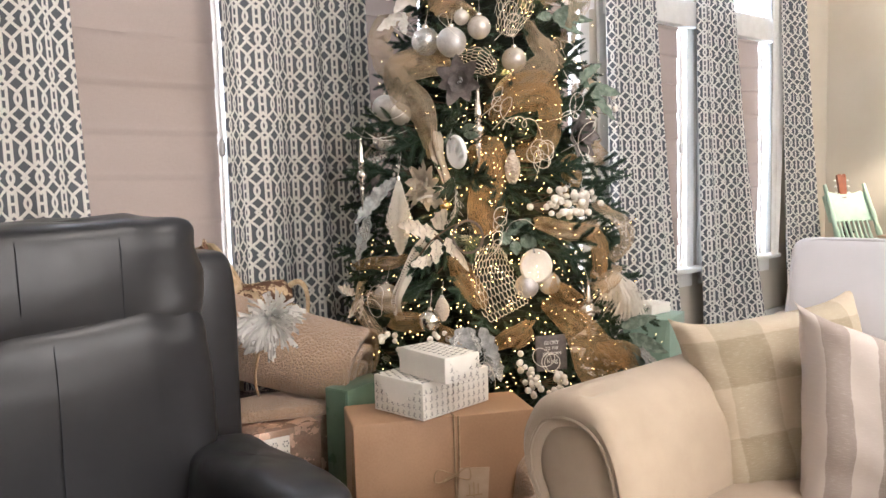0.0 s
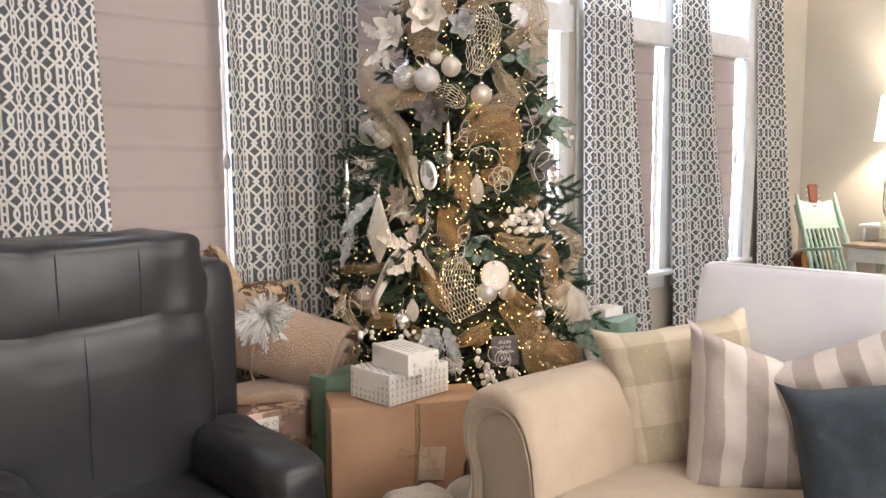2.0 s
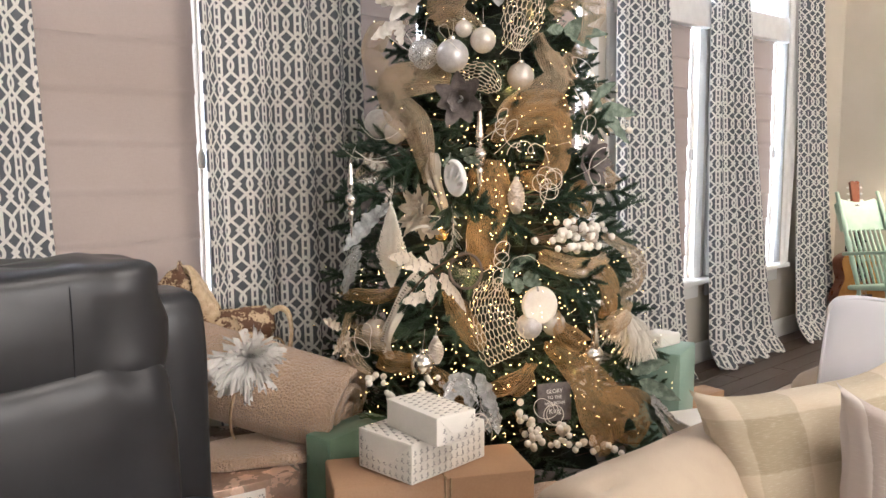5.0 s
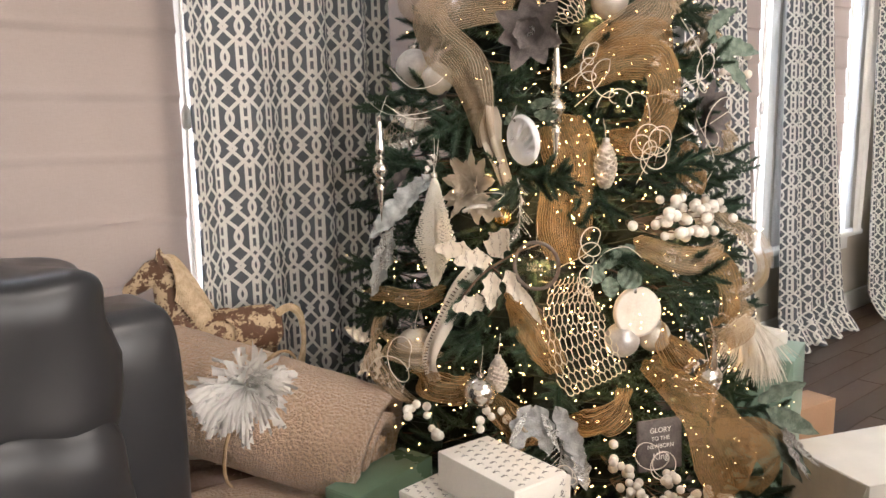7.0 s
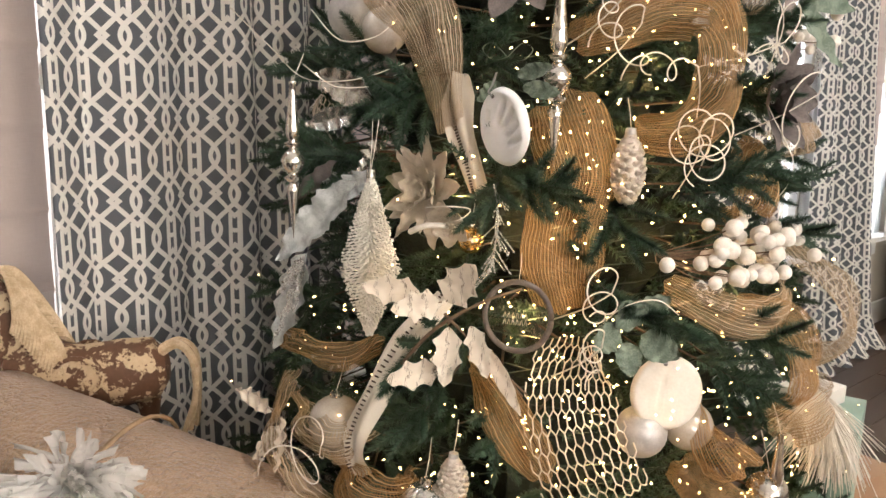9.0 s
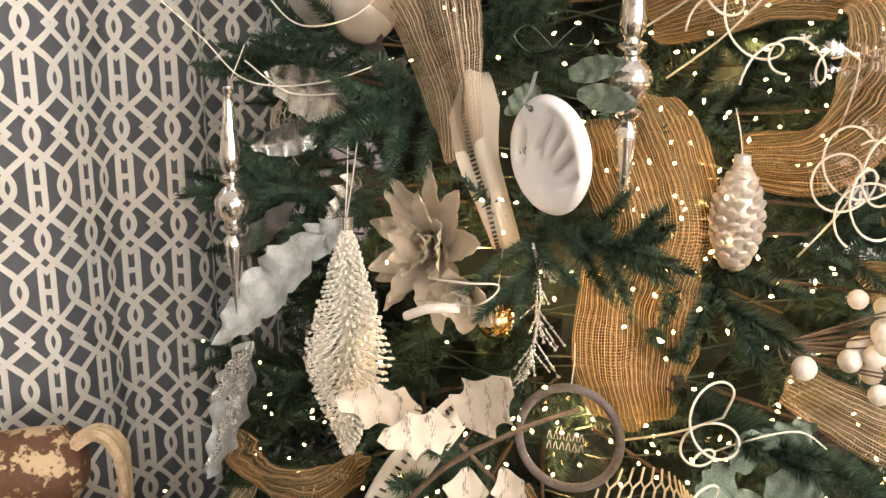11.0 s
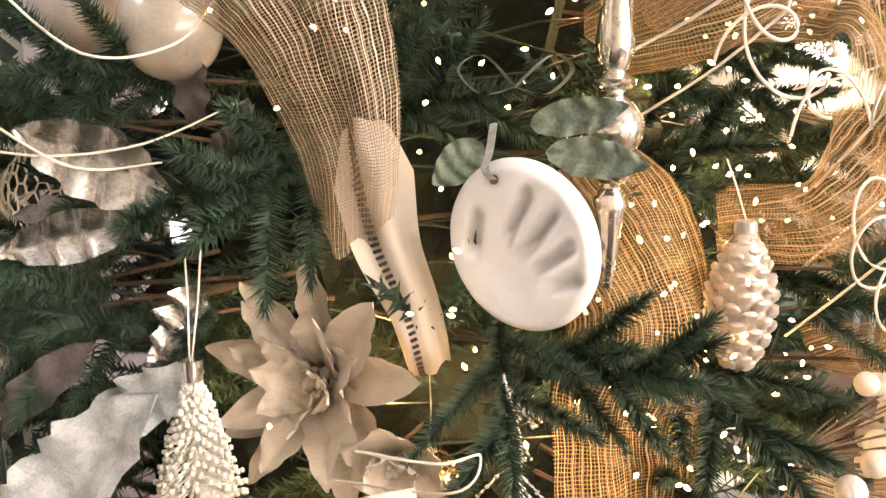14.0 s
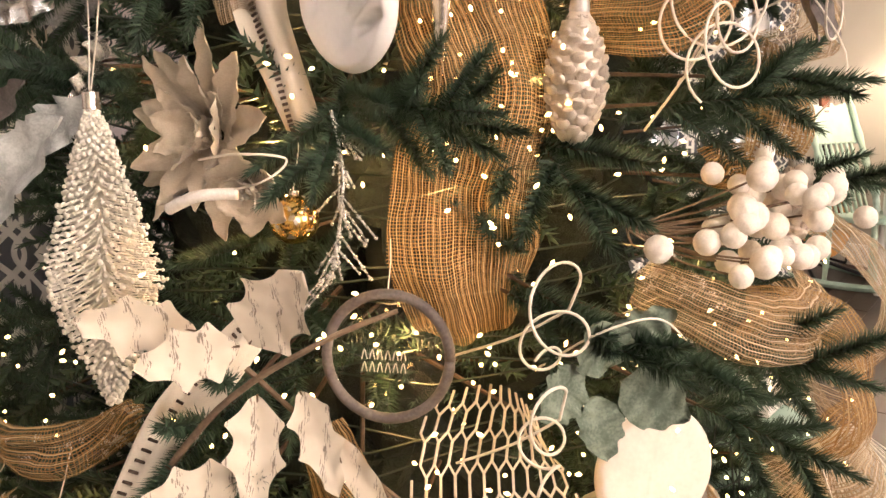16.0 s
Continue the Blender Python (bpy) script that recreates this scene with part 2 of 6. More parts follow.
M_tabletop = plain("worn_oak", (0.36, 0.26, 0.17), (0.5, 0.39, 0.28), 0.45, scale=12)
M_lampshade = Nodes("lit_lampshade")
M_lampshade.set(Base_Color=rgb(0.9, 0.86, 0.78), Roughness=0.8, Emission_Color=rgb(1.0, 0.86, 0.66), Emission_Strength=3.5)
M_lampshade = M_lampshade.m

# ---- mesh helpers: a shape is a pair of lists, points and faces ----


def join(*shapes):
    vs, fs = [], []
    for v, f in shapes:
        k = len(vs)
        vs += v
        fs += [tuple(i + k for i in q) for q in f]
    return vs, fs


def moved(shape, m):
    return [tuple(m @ Vector(p)) for p in shape[0]], shape[1]


def mesh_of(name, shape, material, smooth=True, uv=None, sharp=42):
    me = bpy.data.meshes.new(name)
    me.from_pydata(shape[0], [], shape[1])
    me.polygons.foreach_set("use_smooth", [smooth] * len(me.polygons))
    if smooth and sharp:
        me.set_sharp_from_angle(angle=radians(sharp))
    if uv is not None:
        lay = me.uv_layers.new(name="UVMap")
        idx = np.zeros(len(me.loops), dtype=np.int32)
        me.loops.foreach_get("vertex_index", idx)
        lay.data.foreach_set("uv", np.asarray(uv, dtype=np.float32)[idx].ravel())
    me.materials.append(material)
    me.update()
    return me


def part(name, shape, material, parent, label="", smooth=True, uv=None, sharp=42):
    ob = new(name, mesh_of(name, shape, material, smooth, uv, sharp))
    ob.parent = parent
    if label:
        ob["label"] = label
    return ob


def thing(name, label, category, m=None, group="", kind=""):
    ob = new(name)
    ob.empty_display_size = 0.05
    if m is not None:
        ob.matrix_world = m
    return tagged(ob, label, category, group, kind)


def solid(name, shape, material, label, category, m=None, group="", kind="", smooth=True, uv=None, sharp=42):
    ob = new(name, mesh_of(name, shape, material, smooth, uv, sharp))
    if m is not None:
        ob.matrix_world = m
    return tagged(ob, label, category, group, kind)


def box(sx, sy, sz, c=(0, 0, 0), bevel=0.004, seg=2):
    """A box of that size round c, with rounded edges."""
    bm = bmesh.new()
    bmesh.ops.create_cube(bm, size=1.0)
    bmesh.ops.scale(bm, vec=(sx, sy, sz), verts=bm.verts)
    b = min(bevel, 0.45 * min(sx, sy, sz))
    if b > 0:
        bmesh.ops.bevel(bm, geom=bm.edges[:], offset=b, segments=seg, affect="EDGES", profile=0.5)
    bm.verts.index_update()
    out = [tuple(v.co + Vector(c)) for v in bm.verts], [tuple(v.index for v in f.verts) for f in bm.faces]
    bm.free()
    return out


def puff(sx, sy, sz, e=0.35, c=(0, 0, 0), nu=40, nv=24, wrinkle=0.0, freq=9.0):
    """A stuffed rounded block: a superellipsoid of that size round c."""
    def sg(w, p):
        return math.copysign(abs(w) ** p, w)
    vs, fs = [], []
    for j in range(nv + 1):
        la = -math.pi / 2 + math.pi * j / nv
        for i in range(nu):
            lo = 2 * math.pi * i / nu
            p = Vector((sg(math.cos(la), e) * sg(math.cos(lo), e) * sx / 2, sg(math.cos(la), e) * sg(math.sin(lo), e) * sy / 2, sg(math.sin(la), e) * sz / 2))
            if wrinkle:
                p += p.normalized() * wrinkle * noise.noise(p * freq + Vector(c) * 3)
            vs.append(tuple(p + Vector(c)))
    for j in range(nv):
        for i in range(nu):
            k = (i + 1) % nu
            fs.append((j * nu + i, j * nu + k, (j + 1) * nu + k, (j + 1) * nu + i))
    return vs, fs


def lathe(profile, n=24, m=None):
    """Turns a profile of (radius, height) round z."""
    vs, fs = [], []
    for r, z in profile:
        for i in range(n):
            a = 2 * math.pi * i / n
            vs.append((r * math.cos(a), r * math.sin(a), z))
    for j in range(len(profile) - 1):
        for i in range(n):
            k = (i + 1) % n
            fs.append((j * n + i, j * n + k, (j + 1) * n + k, (j + 1) * n + i))
    fs.append(tuple(range(n - 1, -1, -1)))
    fs.append(tuple((len(profile) - 1) * n + i for i in range(n)))
    return moved((vs, fs), m) if m is not None else (vs, fs)


def ball(r, c=(0, 0, 0), n=24):
    prof = [(max(1e-5, r * math.cos(a)), r * math.sin(a)) for a in [math.pi * (j / (n // 2) - 0.5) for j in range(n // 2 + 1)]]
    return moved(lathe(prof, n), Matrix.Translation(c))


def tube(points, r, n=6, taper=None):
    """A round rod along points; r may be thinned towards the end by taper."""
    ps = [Vector(p) for p in points]
    vs, fs = [], []
    ref = Vector((0.13, 0.21, 0.97))
    for j, p in enumerate(ps):
        d = (ps[min(j + 1, len(ps) - 1)] - ps[max(j - 1, 0)]).normalized()
        a = d.cross(ref)
        if a.length < 0.05:
            a = d.cross(Vector((1, 0, 0)))
        a.normalize()
        b = d.cross(a)
        rr = r * (1 - (1 - taper) * j / (len(ps) - 1)) if taper is not None else r
        for i in range(n):
            w = 2 * math.pi * i / n
            vs.append(tuple(p + a * rr * math.cos(w) + b * rr * math.sin(w)))
    for j in range(len(ps) - 1):
        for i in range(n):
            k = (i + 1) % n
            fs.append((j * n + i, j * n + k, (j + 1) * n + k, (j + 1) * n + i))
    fs.append(tuple(range(n - 1, -1, -1)))
    fs.append(tuple((len(ps) - 1) * n + i for i in range(n)))
    return vs, fs


def spline(points, steps=8):
    """A smooth curve through points."""
    ps = [Vector(p) for p in points]
    out = []
    for i in range(len(ps) - 1):
        p0, p1, p2, p3 = ps[max(i - 1, 0)], ps[i], ps[i + 1], ps[min(i + 2, len(ps) - 1)]
        for s in range(steps):
            t = s / steps
            out.append(0.5 * ((2 * p1) + (p2 - p0) * t + (2 * p0 - 5 * p1 + 4 * p2 - p3) * t * t + (3 * p1 - p0 - 3 * p2 + p3) * t ** 3))
    out.append(ps[-1])
    return out


def grid_faces(nu, nv):
    return [(j * nu + i, j * nu + i + 1, (j + 1) * nu + i + 1, (j + 1) * nu + i) for j in range(nv - 1) for i in range(nu - 1)]


# ---- the room ----
U0, U1, DB, HC = -4.2, 5.25, 6.5, 3.0
room_windows = [(-0.78, 0.02), (0.27, 1.07), (1.32, 2.12), (2.37, 3.17), (3.40, 4.20)]
SILL, HEAD = 0.53, 2.62
floor = thing("floor", "dark walnut plank floor", "floor", WF, kind="structure")
part("subfloor", box(U1 - U0 + 0.6, DB + 0.6, 0.1, ((U0 + U1) / 2, -DB / 2, -0.064), 0), M_floor, floor, smooth=False)

wall = thing("wall_north", "warm greige painted wall with tall windows", "wall", WF, kind="structure")
edges = [U0 - 0.3] + [e for w in room_windows for e in w] + [U1 + 0.3]
for a, b in zip(edges[::2], edges[1::2]):
    part("pier", box(b - a, 0.16, HC, ((a + b) / 2, 0.08, HC / 2), 0), M_wall, wall, smooth=False)
for a, b in room_windows:
    part("apron", box(b - a, 0.16, SILL, ((a + b) / 2, 0.08, SILL / 2), 0), M_wall, wall, smooth=False)
    part("header", box(b - a, 0.16, HC - HEAD, ((a + b) / 2, 0.08, (HC + HEAD) / 2), 0), M_wall, wall, smooth=False)
solid("wall_east", box(0.16, DB + 0.3, HC, (U1 + 0.08, -DB / 2 + 0.002, HC / 2), 0), M_wall, "warm greige painted end wall", "wall", WF, kind="structure", smooth=False)
solid("wall_west", box(0.16, DB + 0.3, HC, (U0 - 0.08, -DB / 2 + 0.002, HC / 2), 0), M_wall, "warm greige painted wall", "wall", WF, kind="structure", smooth=False)
solid("wall_south", box(U1 - U0, 0.16, HC, ((U0 + U1) / 2, -DB - 0.08, HC / 2), 0), M_wall, "warm greige painted wall", "wall", WF, kind="structure", smooth=False)
solid("ceiling", box(U1 - U0 + 0.6, DB + 0.6, 0.1, ((U0 + U1) / 2, -DB / 2, HC + 0.05), 0), M_ceiling, "plain white ceiling", "ceiling", WF, kind="structure", smooth=False)
base = thing("baseboard", "white painted baseboard", "baseboard", WF, kind="structure")
part("board", box(U1 - U0, 0.018, 0.13, ((U0 + U1) / 2, -0.012, 0.066), 0.004), M_trim, base)
part("board", box(0.018, DB, 0.13, (U1 - 0.012, -DB / 2, 0.066), 0.004), M_trim, base)

for i, (a, b) in enumerate(room_windows):
    w, mid = b - a, (a + b) / 2
    win = thing("window_%d" % (i + 1), "tall white-framed window with daylight behind", "window", WF, kind="structure")
    for s in (-1, 1):
        part("casing", box(0.085, 0.022, HEAD - SILL + 0.1, (mid + s * (w / 2 + 0.04), -0.014, (HEAD + SILL) / 2 + 0.05), 0.005), M_trim, win)
        part("jamb", box(0.03, 0.14, HEAD - SILL, (mid + s * (w / 2 - 0.015), 0.085, (HEAD + SILL) / 2), 0.003), M_trim, win)
    part("sill", box(w + 0.24, 0.11, 0.03, (mid, -0.035, SILL + 0.001), 0.008), M_trim, win)
    part("sill_apron", box(w + 0.14, 0.02, 0.09, (mid, -0.013, SILL - 0.062), 0.005), M_trim, win)
    part("rail", box(w - 0.07, 0.04, 0.045, (mid, 0.1, 1.55), 0.004), M_trim, win)
    part("rail", box(w - 0.07, 0.04, 0.05, (mid, 0.1, SILL + 0.045), 0.004), M_trim, win)
    for z0, z1 in ((SILL + 0.07, 1.528), (1.573, HEAD)):
        p = part("pane", box(w - 0.06, 0.006, z1 - z0, (mid, 0.1, (z0 + z1) / 2), 0), M_glass, win, "clear glass", smooth=False)
        p.visible_shadow = False

M_outside = Nodes("overcast_glow")
_e = M_outside.add("ShaderNodeEmission", Color=rgb(0.93, 0.97, 1.0), Strength=20.0)
M_outside.link(_e.outputs[0], M_outside.out.inputs[0])
M_outside = M_outside.m
solid("backdrop", ([(-6, 1.6, -0.6), (9, 1.6, -0.6), (9, 1.6, 5.5), (-6, 1.6, 5.5)], [(0, 1, 2, 3)]), M_outside, "bright overcast daylight outside the windows", "backdrop", WF, kind="structure", smooth=False)

# ---- pleated shades, curtains ----


def shade(a, b, slit=0.085):
    """A flat-fold linen shade that leaves a bright slit at its far side, under a white valance, with its cord."""
    w, mid = b - a, (a + b) / 2
    ob = thing("roman_shade", "taupe linen roman shade drawn down to the sill", "window shade", WF, "window shades")
    x0, x1 = a + 0.015, b - slit
    vs, nz = [], 150
    z0, z1 = SILL + 0.02, 2.1
    for j in range(nz):
        z = z0 + (z1 - z0) * j / (nz - 1)
        ph = ((z - 0.03) % 0.165) / 0.165
        d = 0.028 + 0.006 * (1 - ph) ** 1.3 + 0.004 * math.exp(-((ph - 0.03) / 0.05) ** 2)
        for i in range(26):
            x = x0 + (x1 - x0) * i / 25
            vs.append((x, 0.02 - d + 0.009 * noise.noise(Vector((x * 3 + a, z * 2.2, 0))) + 0.003 * noise.noise(Vector((x * 11 + z * 4, z * 13, a))), z + 0.006 * noise.noise(Vector((x * 3 + a * 5, z * 2, 2)))))
    part("cloth", (vs, grid_faces(26, nz)), M_shade, ob, sharp=60)
    part("valance", box(w + 0.1, 0.07, 0.15, (mid, -0.05, 2.1), 0.006), M_valance, ob, "white cloth-covered valance")
    part("cord", tube([(x1 + 0.004, -0.03, 2.05), (x1 + 0.006, -0.032, 1.3), (x1 - 0.004, -0.03, SILL + 0.06)], 0.0022), M_trim, ob, "white pull cord")
    part("cord_knob", lathe([(0.002, 1.33), (0.012, 1.31), (0.014, 1.28), (0.011, 1.265), (0.003, 1.26)], 12, Matrix.Translation((x1 + 0.006, -0.034, 0))), M_trim, ob, "white cord knob")


for k, (a, b) in enumerate(room_windows):
    shade(a, b, 0.085 if k else 0.03)


def curtain(ta, tb, ba, bb, folds, seed, pool=0.12):
    """A hanging curtain: from ta to tb along the wall at the rod, ba to bb at the floor, in that many folds."""
    rnd = random.Random(seed)
    nu, nz, top = folds * 16 + 1, 90, 2.78
    ph = [rnd.uniform(-0.5, 0.5) for _ in range(folds + 2)]
    am = [rnd.uniform(0.75, 1.25) for _ in range(folds + 2)]
    vs, uv = [], []
    for j in range(nz):
        k = j / (nz - 1)
        z = top * (1 - k) + 0.006 * k
        flare = k ** 1.6
        row = []
        for i in range(nu):
            s = i / (nu - 1)
            q = s * folds
            f0 = int(min(q, folds - 1))
            t = q - f0
            amp = (am[f0] * (1 - t) + am[f0 + 1] * t) * (0.021 + 0.011 * k)
            wob = (ph[f0] * (1 - t) + ph[f0 + 1] * t)
            x = (ta + (tb - ta) * s) * (1 - flare) + (ba + (bb - ba) * s) * flare
            x += 0.007 * math.sin(2 * math.pi * q * 2 + wob * 3 + 1.5 * k) * (0.4 + k)
            y = amp * math.sin(2 * math.pi * q + wob * 2.2 + 0.7 * k * wob)
            y += 0.012 * noise.noise(Vector((s * 5, k * 4, seed))) * (0.3 + k)
            out = 0.1 + pool * max(0, (k - 0.93) / 0.07) ** 2 + 0.05 * k
            row.append((x, -(out + y), z + 0.01 * noise.noise(Vector((s * 4, 1, seed))) * max(0, k - 0.95) * 12))
        vs += row
        arc, last = 0.0, row[0]
        line = []
        for p in row:
            arc += math.hypot(p[0] - last[0], p[1] - last[1])
            last = p
            line.append(arc)
        uv += [(L, z) for L in line]
    # the cloth's own width is that at mid height
    ref = uv[(nz // 2) * nu:(nz // 2 + 1) * nu]
    uv = [(ref[i % nu][0] + 0.03 * seed, -vs[i][2] + 0.013 * seed) for i in range(len(vs))]
    ob = thing("curtain", "off-white and slate trellis-print curtain pooling on the floor", "curtain", WF, "trellis curtains")
    panel = part("panel", (vs, grid_faces(nu, nz)), M_trellis, ob, uv=uv, sharp=0)
    sol = panel.modifiers.new("thickness", "SOLIDIFY")
    sol.thickness = 0.002


curtain(-1.05, -0.56, -1.06, -0.48, 3, 1)
curtain(-0.06, 0.6, -0.04, 0.6, 4, 2)
curtain(2.24, 2.66, 2.24, 2.92, 4, 3, 0.06)
curtain(3.16, 3.58, 3.2, 4.05, 4, 4, 0.08)
curtain(4.22, 4.58, 4.28, 4.9, 4, 5, 0.1)
lining = thing("curtain_lining", "white lining edge turned forward beside the curtain", "curtain", WF)
part("panel", (lambda P: (P, grid_faces(5, 30)))([(4.14 + 0.022 * i + 0.05 * math.sin(j / 29 * 3.1) * (i / 4), -0.1 - 0.02 * math.sin(i * 1.7), 2.7 - 2.15 * j / 29) for j in range(30) for i in range(5)]), M_valance, lining, sharp=0)
rod = thing("curtain_rod", "dark metal curtain rod along the window wall", "curtain rod", WF)
part("pole", tube([(-1.3, -0.1, 2.79), (5.0, -0.1, 2.79)], 0.012, 10), M_black, rod)

# ---- recliner ----


def seam(shape, x, zs, parent):
    """Stitching down the front of a stuffed part."""
    line = []
    for z in zs:
        near = sorted(shape[0], key=lambda p: (p[0] - x) ** 2 + (p[2] - z) ** 2 + (0 if p[1] < -0.02 else 9))[:6]
        line.append((x, min(p[1] for p in near) - 0.0005, z))
    part("seam", tube(spline(line, 6), 0.0014, 5), M_stitch, parent)


rec = thing("recliner", "slate-blue leather recliner with a padded headrest", "recliner", W(-0.88, 0.8, 0, 0, 0, 0))
# local x along the wall, -y forward into the room
headrest = puff(0.66, 0.25, 0.28, 0.32, (0, -0.055, 0.955), 96, 48, 0.022, 9)
part("headrest", headrest, M_leather, rec)
cushion = puff(0.66, 0.28, 0.66, 0.3, (0, -0.06, 0.56), 96, 52, 0.024, 8)
part("back_cushion", cushion, M_leather, rec)
part("back_shell", join(puff(0.15, 0.22, 0.78, 0.3, (0.395, 0.05, 0.6), 28, 24, 0.004), puff(0.15, 0.22, 0.78, 0.3, (-0.395, 0.05, 0.6), 28, 24, 0.004), box(0.76, 0.1, 0.8, (0, 0.11, 0.6), 0.03, 3)), M_leather, rec)
part("seat_cushion", puff(0.6, 0.62, 0.2, 0.35, (0, -0.4, 0.3), 48, 22, 0.01), M_leather, rec)
for s in (-1, 1):
    part("arm", join(puff(0.2, 0.6, 0.19, 0.5, (s * 0.33, -0.36, 0.44), 64, 36, 0.016, 10), box(0.18, 0.54, 0.4, (s * 0.33, -0.36, 0.23), 0.03, 3)), M_leather, rec)
part("footrest", puff(0.6, 0.14, 0.34, 0.3, (0, -0.74, 0.26), 36, 18, 0.006), M_leather, rec)
part("base", box(0.74, 0.66, 0.1, (0, -0.36, 0.05), 0.01), M_black, rec)
for x in (-0.11, 0.11):
    seam(headrest, x, [1.08, 1.04, 0.98, 0.92, 0.86], rec)
seam(cushion, -0.05, [0.83, 0.76, 0.66, 0.56, 0.45], rec)

# ---- sofa ----
sofa = thing("sofa", "cream twill sofa with rolled arms and a loose white back", "sofa", W(0.03, 0.0))
AD = 1.83  # the near arm's middle line in front of the wall


SECTION = spline([(0, p, z) for p, z in ((-0.1, 0.1), (-0.1, 0.36), (-0.098, 0.5), (-0.125, 0.57), (-0.128, 0.64), (-0.09, 0.708), (-0.025, 0.735), (0.045, 0.728), (0.1, 0.685), (0.135, 0.6), (0.152, 0.48), (0.158, 0.36), (0.158, 0.1))], 5)


def scroll_arm(d, s):
    """A soft roll whose inner side sweeps down to the seat, with pleats behind its rim and a sunk end."""
    vs, n = [], len(SECTION)
    ends = [(-0.243, 0.7), (-0.25, 0.74), (-0.262, 0.8), (-0.266, 0.88), (-0.258, 0.95), (-0.243, 0.99)] + [(-0.225 + 0.028 * k, 1.0) for k in range(34)]
    for u, k in ends:
        for q, c in enumerate(SECTION):
            p, z = 0.015 + (c.y - 0.015) * k, 0.5 + (c.z - 0.5) * k if c.z > 0.5 else 0.5 + (c.z - 0.5) * (0.5 + 0.5 * k)
            if k == 1.0:
                fold = math.exp(-((u + 0.2) / 0.05) ** 2) * max(0.0, math.sin(q * 0.62)) ** 6 * 0.012
                wave = 0.006 * noise.noise(Vector((u * 5, q * 0.12, d))) - fold
                o = Vector((p - 0.01, z - 0.5)).normalized()
                p, z = p + o.x * wave, z + o.y * wave
            vs.append((u, -d - s * p, z))
    fs = [(a * n + b, a * n + b + 1, (a + 1) * n + b + 1, (a + 1) * n + b) for a in range(len(ends) - 1) for b in range(n - 1)]
    return vs, fs


def arm_panel(d, s, k, u):
    rim = [(u, -d - s * (0.015 + (c.y - 0.015) * k), 0.5 + (c.z - 0.5) * (k if c.z > 0.5 else 0.5 + 0.5 * k)) for c in SECTION]
    return rim


for d, s in ((AD, 1), (AD + 2.05, -1)):
    arm = part("arm", scroll_arm(d, s), M_sofa, sofa)
    rims = [arm_panel(d, s, k, u) for k, u in ((0.71, -0.243), (0.6, -0.251), (0.4, -0.255))]
    n = len(SECTION)
    part("arm_front", (sum(rims, []), [(a * n + b, a * n + b + 1, (a + 1) * n + b + 1, (a + 1) * n + b) for a in range(2) for b in range(n - 1)] + [tuple(2 * n + b for b in range(n))]), M_sofa, arm)
    part("welt", tube(arm_panel(d, s, 0.79, -0.264), 0.0035, 6), M_sofa, arm)
part("seat_base", box(1.0, 2.1, 0.24, (0.17, -AD - 1.02, 0.2), 0.02), M_sofa, sofa)
for k in range(2):
    part("seat_cushion", puff(0.88, 0.93, 0.2, 0.3, (0.0, -AD - 0.56 - 0.94 * k, 0.4), 40, 20, 0.01), M_sofa, sofa)
part("back_frame", box(0.22, 2.1, 0.78, (0.68, -AD - 1.02, 0.4), 0.05, 4), M_sofa, sofa)
for k in range(2):
    bc = part("back_cushion", moved(puff(0.2, 0.98, 0.56, 0.13, (0, 0, 0), 84, 48, 0.014, 7), pose(0.56, -AD - 0.57 - 0.99 * k, 0.71, 0, 12, 0)), M_slip, sofa, "loose white slipcovered back cushion")
    rim = []
    for i in range(49):
        a = 2 * math.pi * i / 48
        rim.append((-0.09, 0.482 * math.copysign(abs(math.cos(a)) ** 0.16, math.cos(a)), 0.274 * math.copysign(abs(math.sin(a)) ** 0.16, math.sin(a))))
    part("piping", moved(tube(rim, 0.0045, 6), pose(0.56, -AD - 0.57 - 0.99 * k, 0.71, 0, 12, 0)), M_slip, bc, sharp=0)
for d in (AD, AD + 2.0):
    for u in (-0.25, 0.65):
        part("foot", lathe([(0.02, 0.0), (0.03, 0.05), (0.035, 0.085)], 12, Matrix.Translation((u, -d, 0))), M_rosewood, sofa)


def pillow(m, w, h, t, material, label, seed, sag=0.0):
    """A stuffed square cushion with pulled-out corners; local x across, z up, y through."""
    n = 30
    vs, uv, fs = [], [], []
    for side in (1, -1):
        for j in range(n + 1):
            for i in range(n + 1):
                x, z = 2 * i / n - 1, 2 * j / n - 1
                pull = 1 - 0.15 * (1 - x ** 4) * (z ** 4)
                pullx = 1 - 0.13 * (1 - z ** 4) * (x ** 4)
                th = max(0.0, (1 - x ** 4) * (1 - z ** 4)) ** 0.55
                y = side * (t / 2) * th * (1 + 0.22 * noise.noise(Vector((x * 1.6, z * 1.6, seed + side))))
                y += (0.013 * noise.noise(Vector((x * 3, z * 3, seed + 3))) + 0.006 * noise.noise(Vector((x * 8 + z * 3, z * 5, seed + 9)))) * (1.2 - th * 0.5)
                vs.append((x * w / 2 * pullx, y, z * h / 2 * pull - sag * ((x + 1) / 2) ** 1.3 * ((z + 1) / 2)))
                uv.append((x * w / 2, z * h / 2))
    k = (n + 1) ** 2
    for j in range(n):
        for i in range(n):
            a = j * (n + 1) + i
            fs.append((a, a + 1, a + n + 2, a + n + 1))
            fs.append((k + a + n + 1, k + a + n + 2, k + a + 1, k + a))
    return solid("throw_pillow", (vs, fs), material, label, "pillow", m, uv=uv, sharp=0)


